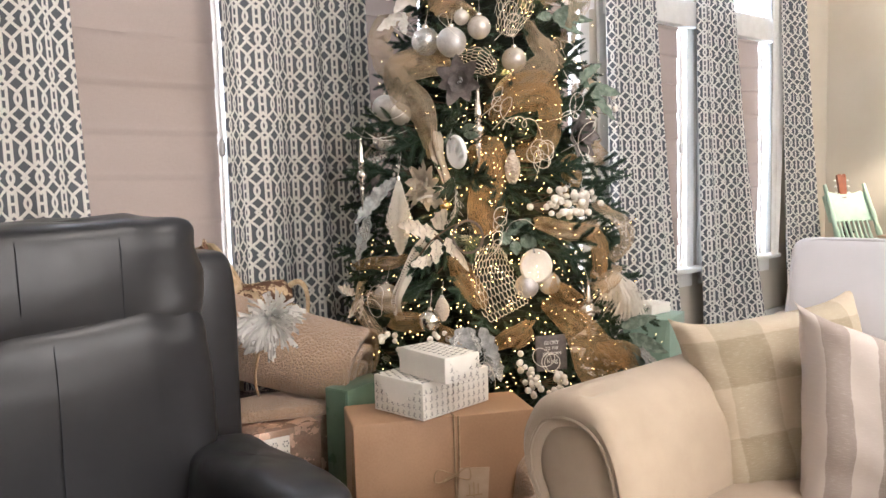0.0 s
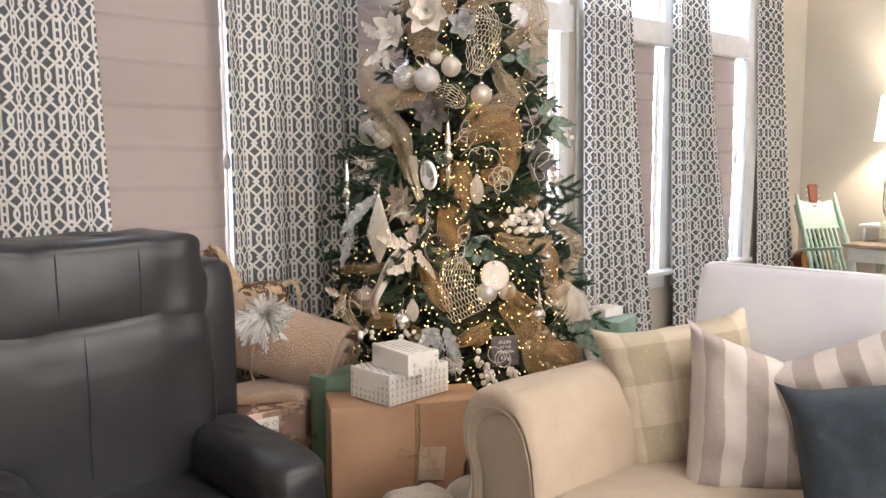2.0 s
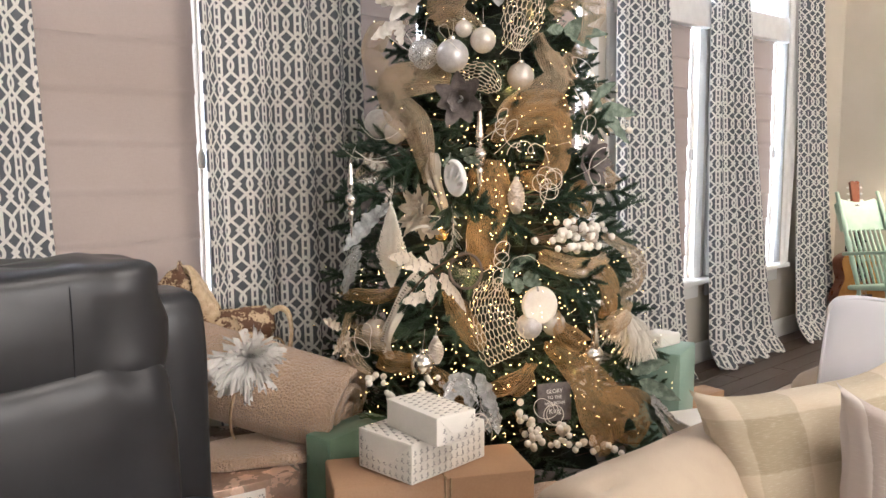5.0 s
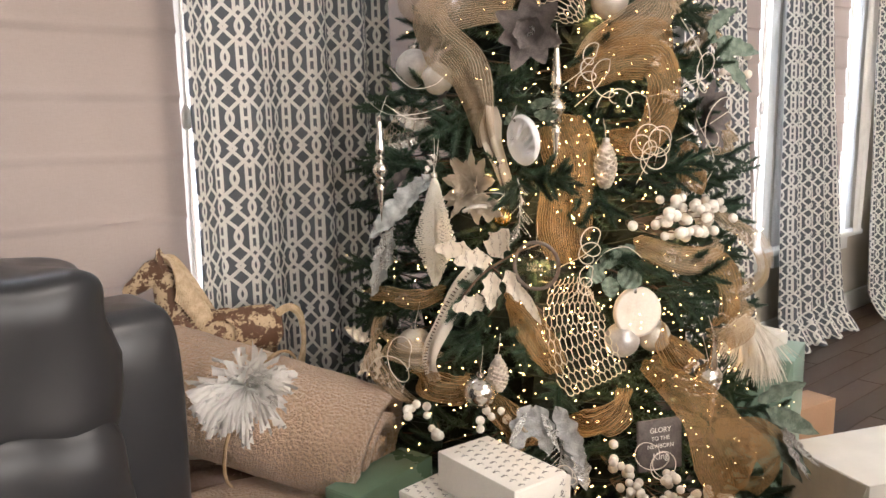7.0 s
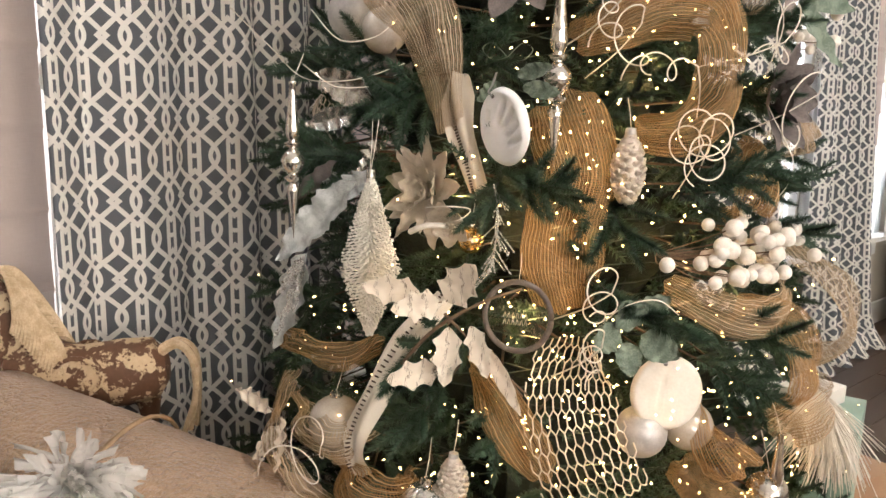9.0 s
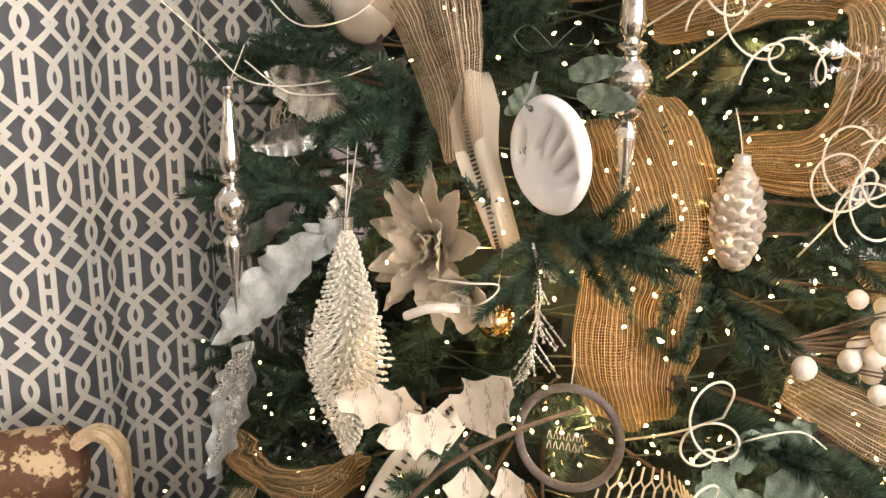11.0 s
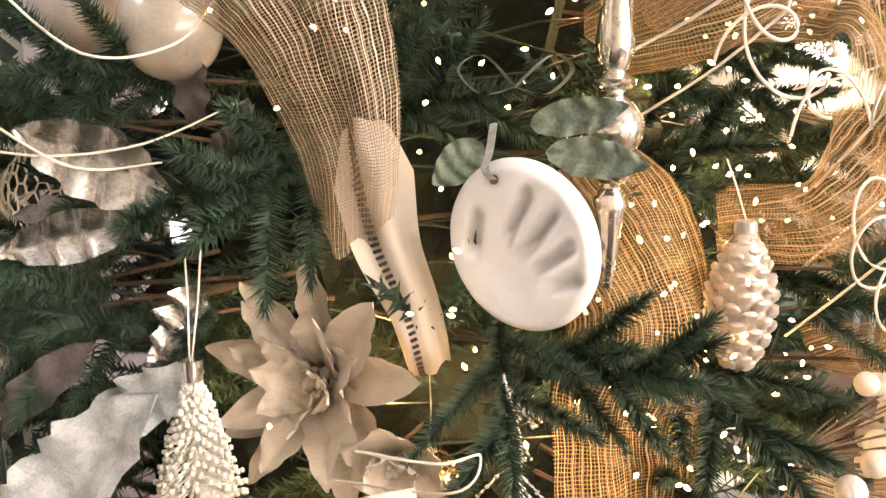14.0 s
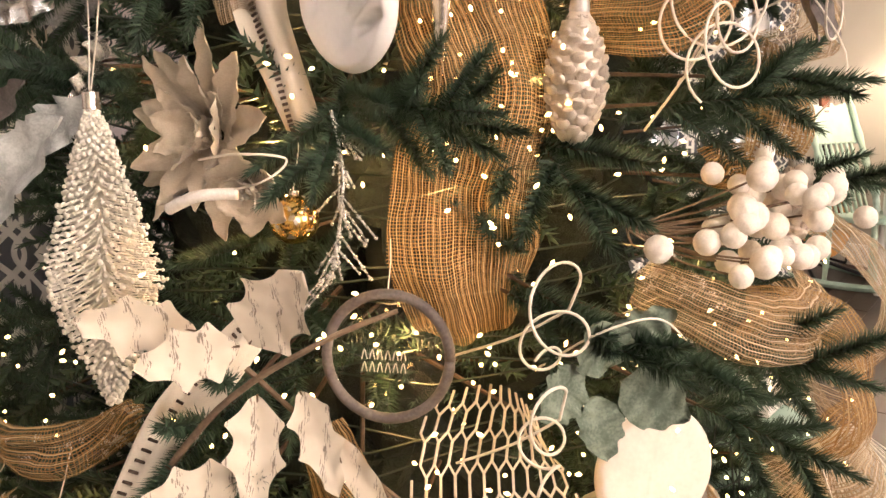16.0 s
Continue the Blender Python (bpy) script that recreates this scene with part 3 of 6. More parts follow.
# they lean against the arm and the back
pillow(W(0.34, 2.0, 0.645, -14, -7, -34), 0.47, 0.45, 0.2, M_check, "cream and khaki buffalo-check cushion leaning on the sofa arm", 1)
pillow(W(0.32, 2.25, 0.655, -12, 4, -44), 0.43, 0.46, 0.19, M_stripe, "taupe and cream slub-striped cushion slumped on the sofa", 2, 0.13)
pillow(W(0.39, 2.44, 0.67, 0, -24, -70), 0.41, 0.41, 0.18, M_stripe, "taupe and white striped cushion against the sofa back", 3)
pillow(W(0.225, 2.58, 0.635, -6, -9, -55), 0.42, 0.4, 0.18, M_navy, "dark navy crushed-velvet cushion on the sofa", 4)

# ---- gifts, blanket, horse ----


def gift(name, label, m, sx, sy, sz, material, bevel=0.003):
    ob = thing(name, label, "gift", m, "wrapped gifts")
    part("box", box(sx, sy, sz, (0, 0, sz / 2), bevel), material, ob)
    for s in (-1, 1):
        # folded paper flaps on both ends
        fl = ([(s * (sx / 2 + 0.001), -sy / 2 + 0.006, sz - 0.004), (s * (sx / 2 + 0.001), sy / 2 - 0.006, sz - 0.004), (s * (sx / 2 + 0.0035), 0.12 * sy, sz * 0.36), (s * (sx / 2 + 0.0035), -0.12 * sy, sz * 0.36)], [(0, 1, 2, 3)])
        fp = part("paper_flap", fl, material, ob, smooth=False)
        so = fp.modifiers.new("thickness", "SOLIDIFY")
        so.thickness = 0.001
    return ob


def scrolls(ob, sx, sy, sz, seed):
    """Rows of small curled pen strokes printed on the top and the long sides."""
    rnd = random.Random(seed)

    def curl(r):
        return [(-r * 0.9, -r * 0.7), (-r * 0.4, -r), (r * 0.3, -r * 0.4), (r * 0.35, r * 0.5), (0, r), (-r * 0.35, r * 0.5), (-r * 0.1, -0.1 * r), (r * 0.9, -r * 0.5)]
    tops, sides = [], []
    px = 0.021
    for i in range(int(sx / px)):
        for j in range(int(sy / px)):
            x, y = (i + 0.5) * px - sx / 2 + (px / 2 if j % 2 else 0), (j + 0.5) * px - sy / 2
            if abs(x) < sx / 2 - 0.008:
                tops.append(tube([(x + a + rnd.uniform(-0.0005, 0.0005), y + b, sz + 0.0004) for a, b in curl(0.0058)], 0.0006, 3))
        for j in range(int(sz / px)):
            x, z = (i + 0.5) * px - sx / 2, (j + 0.6) * px
            sides.append(tube([(x + a, -sy / 2 - 0.0004, z + b) for a, b in curl(0.0068)], 0.0008, 3))
    for i in range(int(sy / px)):
        for j in range(int(sz / px)):
            y, z = (i + 0.5) * px - sy / 2, (j + 0.6) * px
            sides.append(tube([(-sx / 2 - 0.0004, y + a, z + b) for a, b in curl(0.0068)], 0.0008, 3))
    part("print", join(*tops, *sides), M_ink, ob, "grey printed curls", smooth=False)


KT = 0.53
kraft = gift("kraft_gift", "large kraft-paper parcel tied with jute twine", pose(-0.032, 2.285, 0, 0, 0, 13.5), 0.5, 0.2, KT, M_kraft, 0.006)
part("twine", join(tube([(0.02, -0.103, 0.01), (0.022, -0.1035, KT * 0.5), (0.02, -0.103, KT + 0.002)], 0.0028, 6), tube([(0.035, -0.103, 0.01), (0.033, -0.1035, KT + 0.002)], 0.0028, 6),
                   tube([(0.02, -0.103, KT + 0.003), (0.02, 0.1, KT + 0.003)], 0.0028, 6)), M_twine, kraft)
gift_tag = part("gift_tag", moved(box(0.085, 0.003, 0.11, (0, 0, 0), 0.001), pose(0.07, -0.106, 0.33, 0, 4, 0)), M_card, kraft, "beige paper tag with a small printed tree")
part("tag_bow", join(*[tube(spline([(0.02, -0.107, 0.37), (0.02 - s * 0.05, -0.112, 0.37 + 0.02 * k), (0.02 - s * 0.055, -0.11, 0.355), (0.02, -0.107, 0.366)], 6), 0.0018, 5) for s, k in ((1, 1), (0.6, -0.4), (-0.7, 1))]), M_twine, kraft)
part("tag_print", join(*[box(0.003, 0.001, 0.04 - 0.01 * abs(i), (0.07 + 0.012 * i, -0.109, 0.325), 0) for i in (-1, 0, 1)], box(0.045, 0.001, 0.003, (0.07, -0.109, 0.31), 0)), M_twine, gift_tag, smooth=False)
g1 = gift("white_gift", "white gift with grey curl print on the kraft parcel", pose(-0.046, 2.3, KT + 0.003, 0, 0, 46.5), 0.264, 0.19, 0.1, M_paper)
scrolls(g1, 0.264, 0.19, 0.1, 1)
g2 = gift("white_gift", "small white gift with grey hook print stacked on another", pose(-0.025, 2.228, KT + 0.106, 0, 0, 128), 0.205, 0.118, 0.07, M_paper)
scrolls(g2, 0.205, 0.118, 0.07, 2)
gift("green_gift", "sage-green satin-wrapped gift beside the kraft parcel", pose(-0.262, 2.535, 0.0, 0, 0, 55), 0.25, 0.09, 0.55, M_teal)
rg = gift("rose_gold_gift", "rose-gold foil gift with a snowflake panel", pose(-0.533, 2.433, 0.0, 0, 0, 33.7), 0.24, 0.18, 0.455, M_rose)
part("snowflake_panel", box(0.13, 0.003, 0.1, (-0.045, -0.0925, 0.385), 0.001), M_paper, rg, "cream panel with small dark snowflakes")
flakes = []
for i in range(12):
    cx, cz = -0.095 + 0.034 * (i % 4), 0.352 + 0.03 * (i // 4)
    for k in range(6):
        a = k * math.pi / 3
        flakes.append(ball(0.0028, (cx + 0.008 * math.cos(a), -0.0945, cz + 0.008 * math.sin(a)), 6))
part("snowflake", join(*flakes), M_ink, rg, smooth=False)
gift("bronze_gift", "crumpled bronze foil gift under the rolled blanket", pose(-0.6, 2.73, 0.0, 0, 0, 4), 0.56, 0.22, 0.45, M_rose)
mint = gift("mint_gift", "mint-green gift box behind the tree", pose(0.81, 3.23, 0.0, 0, 0, 60), 0.22, 0.18, 0.61, M_mint)
gift("small_gift", "small patterned gift lying on the mint box", pose(0.8, 3.25, 0.614, 0, 0, 40), 0.12, 0.1, 0.04, M_paper)
gift("white_gift", "large white printed gift on the floor beside the tree", pose(0.9, 2.73, 0.0, 0, 0, 20), 0.34, 0.26, 0.5, M_paper)
gift("white_gift", "pale silver wrapped gift on the floor", pose(1.3, 3.25, 0.0, 0, 0, -15), 0.3, 0.28, 0.22, M_paper)
gift("patterned_gift", "beige patterned gift beside the mint box", pose(0.98, 3.36, 0.0, 0, 0, 35), 0.2, 0.1, 0.4, M_kraft)


def rolled_blanket():
    """A thick fleece rolled into a bolster; the spiral shows at its ends."""
    ob = thing("rolled_blanket", "tan sherpa blanket rolled up and tied with tulle", "blanket", look((-0.54, 2.675, 0.615), (-0.08, 2.56, 0.51)))
    turns, n, R, th = 2.6, 130, 0.168, 0.03
    vs, fs = [], []
    L, nl = 0.56, 26
    prof = []
    for i in range(n):
        a = turns * 2 * math.pi * i / (n - 1)
        r = 0.025 + (R - 0.025) * i / (n - 1)
        prof.append((a, r))
    for inner in (0, 1):
        for k in range(nl):
            for a, r in prof:
                rr = r - inner * th
                rr = max(0.004, rr)
                w = Vector((rr * math.cos(a) * 1.06, rr * math.sin(a) * 0.95, -L / 2 + L * k / (nl - 1)))
                edge = 0.012 * (1 if k == nl - 1 else 0)
                w += Vector((0.5, 0.5, 0)) * 0.012 * noise.noise(w * 8) + Vector((0, 0, edge * noise.noise(Vector((a, r * 20, 1)))))
                if inner == 0:
                    w *= 1 + 0.02 * noise.noise(w * 26)
                vs.append(tuple(w))
    m = nl * n
    for k in range(nl - 1):
        for i in range(n - 1):
            q = k * n + i
            fs.append((q, q + 1, q + n + 1, q + n))
            fs.append((m + q + n, m + q + n + 1, m + q + 1, m + q))
    for i in range(n - 1):
        for k in (0, (nl - 1) * n):
            fs.append((k + i, k + i + 1, m + k + i + 1, m + k + i) if k else (m + i, m + i + 1, i + 1, i))
    for k in range(nl - 1):
        q = k * n + n - 1
        fs.append((q, q + n, m + q + n, m + q))
    part("roll", (vs, fs), M_fleece, ob, sharp=0)
    part("tie", tube([(0.176 * math.cos(a), 0.158 * math.sin(a), 0.0) for a in [i / 30 * 2 * math.pi for i in range(31)]], 0.004, 6), M_twine, ob)
    return ob


rolled_blanket()


solid("folded_blanket", puff(0.36, 0.2, 0.045, 0.4, (0, 0, 0.022), 48, 20, 0.016, 14), M_fleece, "tan sherpa blanket folded flat on the foil gifts", "blanket", pose(-0.5, 2.55, 0.452, 0, 0, 20), sharp=0)


def tulle_bow(c):
    rnd = random.Random(5)
    ob = thing("tulle_bow", "white tulle pom-pom bow on the rolled blanket", "bow", Matrix.Translation(c))
    for k in range(280):
        a = rnd.choice((rnd.gauss(0.75, 0.45), rnd.gauss(3.7, 0.5), rnd.uniform(0, 6.28)))
        d = Vector((math.cos(a), -rnd.uniform(0.05, 1.0), math.sin(a) * 0.8)).normalized()
        side = d.cross(Vector((rnd.uniform(-1, 1), rnd.uniform(-1, 1), rnd.uniform(-1, 1)))).normalized()
        L = rnd.uniform(0.045, 0.115)
        w1, cut = rnd.uniform(0.0025, 0.009), rnd.uniform(-0.35, 0.35)
        vs = []
        for j in range(8):
            t = j / 7
            wd = 0.0015 + w1 * t
            p = d * L * t + Vector((0, 0, -0.02 * t * t)) + side * 0.01 * math.sin(3 * t + k)
            for i in range(5):
                s = i / 4 - 0.5
                vs.append(tuple(p + side * wd * s * 2 + d * (cut * s * L * t * t) + d.cross(side) * 0.006 * math.sin(i * 2.3 + k + t * 3) * t))
        part("loop", (vs, grid_faces(5, 8)), M_tulle, ob, sharp=0)
    return ob


tulle_bow((-0.535, 2.512, 0.755))
solid("sherpa_ottoman", puff(0.34, 0.34, 0.42, 0.45, (0, 0, 0.21), 48, 26, 0.012, 22), M_fleece, "tan sherpa-covered ottoman beside the tree", "ottoman", pose(0.31, 2.34, 0, 0, 0, 20), sharp=0)
solid("fluffy_cushion", puff(0.24, 0.3, 0.4, 0.55, (0, 0, 0.2), 48, 26, 0.015, 18), M_fluff, "cream fluffy floor cushion in front of the kraft parcel", "cushion", pose(0.04, 1.78, 0, 0, 0, 10), sharp=0)
solid("fluffy_cushion", puff(0.2, 0.28, 0.38, 0.55, (0, 0, 0.19), 48, 26, 0.015, 18), M_fluff, "cream fluffy floor cushion beside the sofa arm", "cushion", pose(0.22, 1.93, 0, 0, 0, 30), sharp=0)


def horse():
    """One plain carved mesh."""
    sh, hair = [], []

    def lofted(pts, n=18):
        vs, fs = [], []
        for j, (x, z, rx, ry) in enumerate(pts):
            a0 = pts[min(j + 1, len(pts) - 1)], pts[max(j - 1, 0)]
            dx, dz = a0[0][0] - a0[1][0], a0[0][1] - a0[1][1]
            L = math.hypot(dx, dz) or 1
            nx, nz = -dz / L, dx / L
            for i in range(n):
                w = 2 * math.pi * i / n
                vs.append((x + nx * rx * math.cos(w), ry * math.sin(w), z + nz * rx * math.cos(w)))
        for j in range(len(pts) - 1):
            for i in range(n):
                k = (i + 1) % n
                fs.append((j * n + i, j * n + k, (j + 1) * n + k, (j + 1) * n + i))
        fs += [tuple(range(n)), tuple(range((len(pts) - 1) * n, len(pts) * n))]
        return vs, fs
    sh.append(lofted([(-0.15, 0.27, 0.03, 0.03), (-0.14, 0.27, 0.062, 0.055), (-0.08, 0.262, 0.072, 0.06), (0.0, 0.255, 0.066, 0.056), (0.08, 0.262, 0.07, 0.06), (0.14, 0.27, 0.064, 0.055), (0.165, 0.272, 0.03, 0.03)]))
    sh.append(lofted([(-0.1, 0.27, 0.068, 0.052), (-0.122, 0.32, 0.058, 0.042), (-0.138, 0.38, 0.044, 0.034), (-0.15, 0.435, 0.036, 0.028), (-0.158, 0.46, 0.018, 0.018)]))
    sh.append(lofted([(-0.15, 0.45, 0.034, 0.026), (-0.18, 0.435, 0.036, 0.027), (-0.215, 0.408, 0.026, 0.02), (-0.245, 0.388, 0.02, 0.017), (-0.258, 0.382, 0.01, 0.01)]))
    for y in (-0.016, 0.016):
        sh.append(moved(lathe([(0.011, 0), (0.012, 0.015), (0.001, 0.042)], 8), pose(-0.155, y, 0.462, 0, -8, 0)))
    for k in range(19):
        t = k / 18
        p = Vector((-0.142 + 0.088 * t, 0, 0.475 - 0.14 * t ** 1.2))
        for s in (-1, 1):
            hair.append(tube(spline([p + Vector((-0.012, 0, 0.003)), p + Vector((0.014, s * 0.022, 0.0)), p + Vector((0.03, s * 0.042, -0.035)), p + Vector((0.034, s * 0.05, -0.08)), p + Vector((0.026, s * 0.05, -0.11))], 4), 0.0085, 6, 0.5))
    for s in (-1, 1):
        # a worn saddle skirt and its girth
        sh.append(tube([(0.0 + 0.045 * math.cos(a), s * (0.056 + 0.004 * math.cos(a)), 0.272 + 0.04 * math.sin(a)) for a in [i / 14 * math.pi * 2 for i in range(15)]], 0.005, 6))
    for x in (-0.11, 0.12):
        for y in (-0.035, 0.035):
            sh.append(lofted([(x, 0.26, 0.035, 0.026), (x + 0.005, 0.17, 0.02, 0.018), (x, 0.09, 0.014, 0.013), (x, 0.03, 0.013, 0.013), (x - 0.006, 0.0, 0.02, 0.018)], 12))
    for k in range(7):
        o = 0.012 * math.sin(k * 2.1)
        hair.append(tube(spline([(0.145, o, 0.3), (0.185, o, 0.322), (0.215, o * 1.8, 0.295), (0.222, o * 2.2, 0.22), (0.205 + o, o * 2.2, 0.13)], 6), 0.012, 6, 0.5))
    return join(*sh), join(*hair)


stool = thing("plant_stand", "low dark wooden stand under the carved horse", "stand", pose(-0.695, 2.93, 0, 0, 0, 10))
part("top", box(0.4, 0.14, 0.03, (0, 0, 0.5), 0.006), M_rosewood, stool)
for x in (-0.16, 0.16):
    for y in (-0.045, 0.045):
        part("leg", box(0.03, 0.03, 0.485, (x, y, 0.2425), 0.004), M_rosewood, stool)
carved, carved_hair = horse()
carving = solid("carved_horse", join(carved, carved_hair), M_horse, "carved wooden horse with chipped cream and brown paint", "figurine", pose(-0.695, 2.93, 0.515, 0, 0, 10) @ Matrix.Scale(0.91, 4))
carving.data.materials.append(M_mane)
carving.data.polygons.foreach_set("material_index", [0] * len(carved[1]) + [1] * len(carved_hair[1]))

# ---- far corner: guitar, rocking chair, desk, lamp ----


def outline(pts, th, m):
    n = len(pts)
    vs = [(x, -th / 2, z) for x, z in pts] + [(x, th / 2, z) for x, z in pts]
    fs = [tuple(range(n)), tuple(range(2 * n - 1, n - 1, -1))] + [(i, i + n, (i + 1) % n + n, (i + 1) % n) for i in range(n)]
    return moved((vs, fs), m)


gt = thing("acoustic_guitar", "acoustic guitar with a spruce top on a stand", "guitar", W(4.85, 0.36, 0.1, -10, 0, -28))
body = []
for i in range(64):
    a = 2 * math.pi * i / 64
    z = 0.25 + 0.25 * math.sin(a)
    k = (z / 0.5)
    half = (0.2 * math.cos((k - 0.34) / 0.34 * math.pi / 2) ** 0.5 if k <= 0.34 else 0.2 - 0.068 * math.sin(min(1, (k - 0.34) / 0.3) * math.pi / 2) ** 2 if k < 0.64 else
            0.132 + 0.014 * math.sin((k - 0.64) / 0.2 * math.pi / 2) if k < 0.84 else 0.146 * max(0, 1 - ((k - 0.84) / 0.16) ** 2) ** 0.5)
    body.append((math.copysign(half, math.cos(a)), z))
part("body", outline(body, 0.1, pose(0, 0, 0)), M_mahog, gt, smooth=False)
part("top", outline([(x * 0.985, z * 0.985 + 0.004) for x, z in body], 0.006, pose(0, -0.051, 0)), M_spruce, gt, "honey spruce top", smooth=False)
part("sound_hole", moved(lathe([(0.0505, 0), (0.0505, 0.002)], 28), pose(0, -0.054, 0.335, 90, 0, 0)), M_black, gt)
part("rosette", tube([(0.056 * math.cos(a), -0.055, 0.335 + 0.056 * math.sin(a)) for a in [i / 32 * 2 * math.pi for i in range(33)]], 0.0035, 6), M_rosewood, gt)
part("bridge", box(0.16, 0.01, 0.026, (0, -0.058, 0.17), 0.004), M_rosewood, gt)
part("pickguard", outline([(0.03, 0.24), (0.1, 0.21), (0.12, 0.26), (0.09, 0.33), (0.062, 0.35), (0.058, 0.31)], 0.002, pose(0, -0.0555, 0)), M_mahog, gt, smooth=False)
part("neck", box(0.05, 0.028, 0.46, (0, -0.058, 0.6), 0.008), M_rosewood, gt)
part("headstock", outline([(-0.028, 0.83), (0.028, 0.83), (0.038, 0.99), (0.02, 1.0), (0, 0.992), (-0.02, 1.0), (-0.038, 0.99)], 0.02, pose(0, -0.055, 0)), M_mahog, gt, smooth=False)
for i in range(3):
    for s in (-1, 1):
        part("tuning_peg", moved(ball(0.009, (0, 0, 0), 10), pose(s * 0.055, -0.055, 0.86 + 0.045 * i)), M_trim, gt)
for i in range(6):
    x = -0.019 + 0.0076 * i
    part("string", tube([(x * 1.4, -0.065, 0.17), (x, -0.075, 0.83)], 0.0007, 4), M_trim, gt)
st = thing("guitar_stand", "black folding guitar stand", "guitar stand", W(4.85, 0.36, 0, 0, 0, -28))
part("upright", tube([(0, 0.12, 0.02), (0, 0.16, 0.66)], 0.01, 8), M_black, st)
for s in (-1, 1):
    part("leg", tube([(0, 0.13, 0.1), (s * 0.2, -0.16, 0.012)], 0.01, 8), M_black, st)
    part("cradle", tube([(s * 0.08, 0.1, 0.09), (s * 0.09, -0.1, 0.085), (s * 0.09, -0.1, 0.12)], 0.008, 8), M_black, st)
    part("neck_fork", tube([(0, 0.14, 0.64), (s * 0.045, 0.08, 0.66), (s * 0.045, 0.0, 0.67)], 0.007, 8), M_black, st)

rk = thing("rocking_chair", "mint-green painted press-back rocking chair", "rocking chair", W(4.73, 0.62, 0, -8, 0, -28))


def turned(p, q, r):
    d = Vector(q) - Vector(p)
    prof = []
    for i in range(25):
        t = i / 24
        prof.append((r * (0.7 + 0.3 * math.sin(t * math.pi) + 0.22 * math.sin(t * 31) * math.exp(-((t - 0.5) / 0.25) ** 2)), d.length * t))
    return lathe(prof, 10, Matrix.Translation(p) @ d.to_track_quat("Z", "Y").to_matrix().to_4x4())


for s in (-1, 1):
    part("back_post", turned((s * 0.19, 0.05, 0.38), (s * 0.17, 0.24, 1.06), 0.019), M_sage_paint, rk)
    part("arm_rest", box(0.055, 0.42, 0.025, (s * 0.24, -0.1, 0.62), 0.01), M_sage_paint, rk)
    part("arm_post", turned((s * 0.24, -0.26, 0.38), (s * 0.24, -0.26, 0.61), 0.016), M_sage_paint, rk)
    part("front_leg", turned((s * 0.2, -0.22, 0.05), (s * 0.2, -0.22, 0.37), 0.018), M_sage_paint, rk)
    part("rear_leg", turned((s * 0.18, 0.1, 0.05), (s * 0.18, 0.06, 0.37), 0.018), M_sage_paint, rk)
    part("rocker", tube([(s * 0.2, y, 0.03 + 0.16 * (y + 0.02) ** 2) for y in [-0.42 + 0.09 * i for i in range(11)]], 0.02, 8), M_sage_paint, rk)
part("crest_rail", moved(outline([(-0.19, 0), (0.19, 0), (0.19, 0.2), (0.14, 0.235), (0.06, 0.215), (0, 0.235), (-0.06, 0.215), (-0.14, 0.235), (-0.19, 0.2)], 0.022, pose(0, 0, 0)), pose(0, 0.19, 0.78, -15, 0, 0)), M_sage_paint, rk, "pressed crest rail", smooth=False)
for i in range(7):
    x = -0.12 + 0.04 * i
    part("spindle", turned((x, 0.07, 0.4), (x, 0.185, 0.79), 0.011), M_sage_paint, rk)
part("seat", box(0.44, 0.42, 0.035, (0, -0.08, 0.385), 0.014), M_sage_paint, rk)

dk = thing("desk", "small white desk with a worn oak top and a raised shelf", "desk", W(4.86, 1.14, 0, 0, 0, 0))
part("top", box(0.62, 0.98, 0.03, (0, 0, 0.66), 0.008), M_tabletop, dk)
part("apron", box(0.56, 0.9, 0.1, (0, 0, 0.594), 0.004), M_trim, dk)
for x in (-0.26, 0.26):
    for y in (-0.43, 0.43):
        part("leg", lathe([(0.016, 0), (0.022, 0.05), (0.028, 0.35), (0.02, 0.42), (0.03, 0.46), (0.03, 0.56)], 12, Matrix.Translation((x, y, 0))), M_trim, dk)
part("shelf", box(0.3, 0.92, 0.025, (0.1, 0.02, 0.79), 0.006), M_trim, dk)
part("shelf_support", box(0.28, 0.02, 0.1, (0.1, 0.44, 0.727), 0.002), M_trim, dk)
part("shelf_support", box(0.28, 0.02, 0.1, (0.1, -0.4, 0.727), 0.002), M_trim, dk)
solid("folded_cloth", puff(0.2, 0.3, 0.06, 0.5, (0, 0, 0.03), 30, 14, 0.008), M_blue_paint, "pale blue folded cloth on the desk", "cloth", W(4.74, 1.05, 0.677))
bk = thing("book", "thin mint-covered book on the desk shelf", "book", W(4.92, 0.9, 0.804, 0, 0, 8))
part("cover", box(0.15, 0.21, 0.022, (0, 0, 0.011), 0.002), M_sage_paint, bk)
part("pages", box(0.14, 0.2, 0.014, (-0.008, 0, 0.011), 0.001), M_paper, bk)
bc = thing("side_chair", "pale blue painted wooden chair at the desk", "chair", W(4.48, 1.42, 0, 0, 0, 100))
for s in (-1, 1):
    part("back_post", turned((s * 0.18, 0.18, 0.0), (s * 0.17, 0.24, 0.98), 0.02), M_blue_paint, bc)
    part("front_leg", turned((s * 0.18, -0.18, 0.0), (s * 0.18, -0.18, 0.43), 0.02), M_blue_paint, bc)
part("seat", box(0.42, 0.42, 0.035, (0, 0, 0.445), 0.012), M_blue_paint, bc)
for z in (0.66, 0.8, 0.93):
    part("slat", box(0.34, 0.016, 0.06, (0, 0.228, z), 0.006), M_blue_paint, bc)
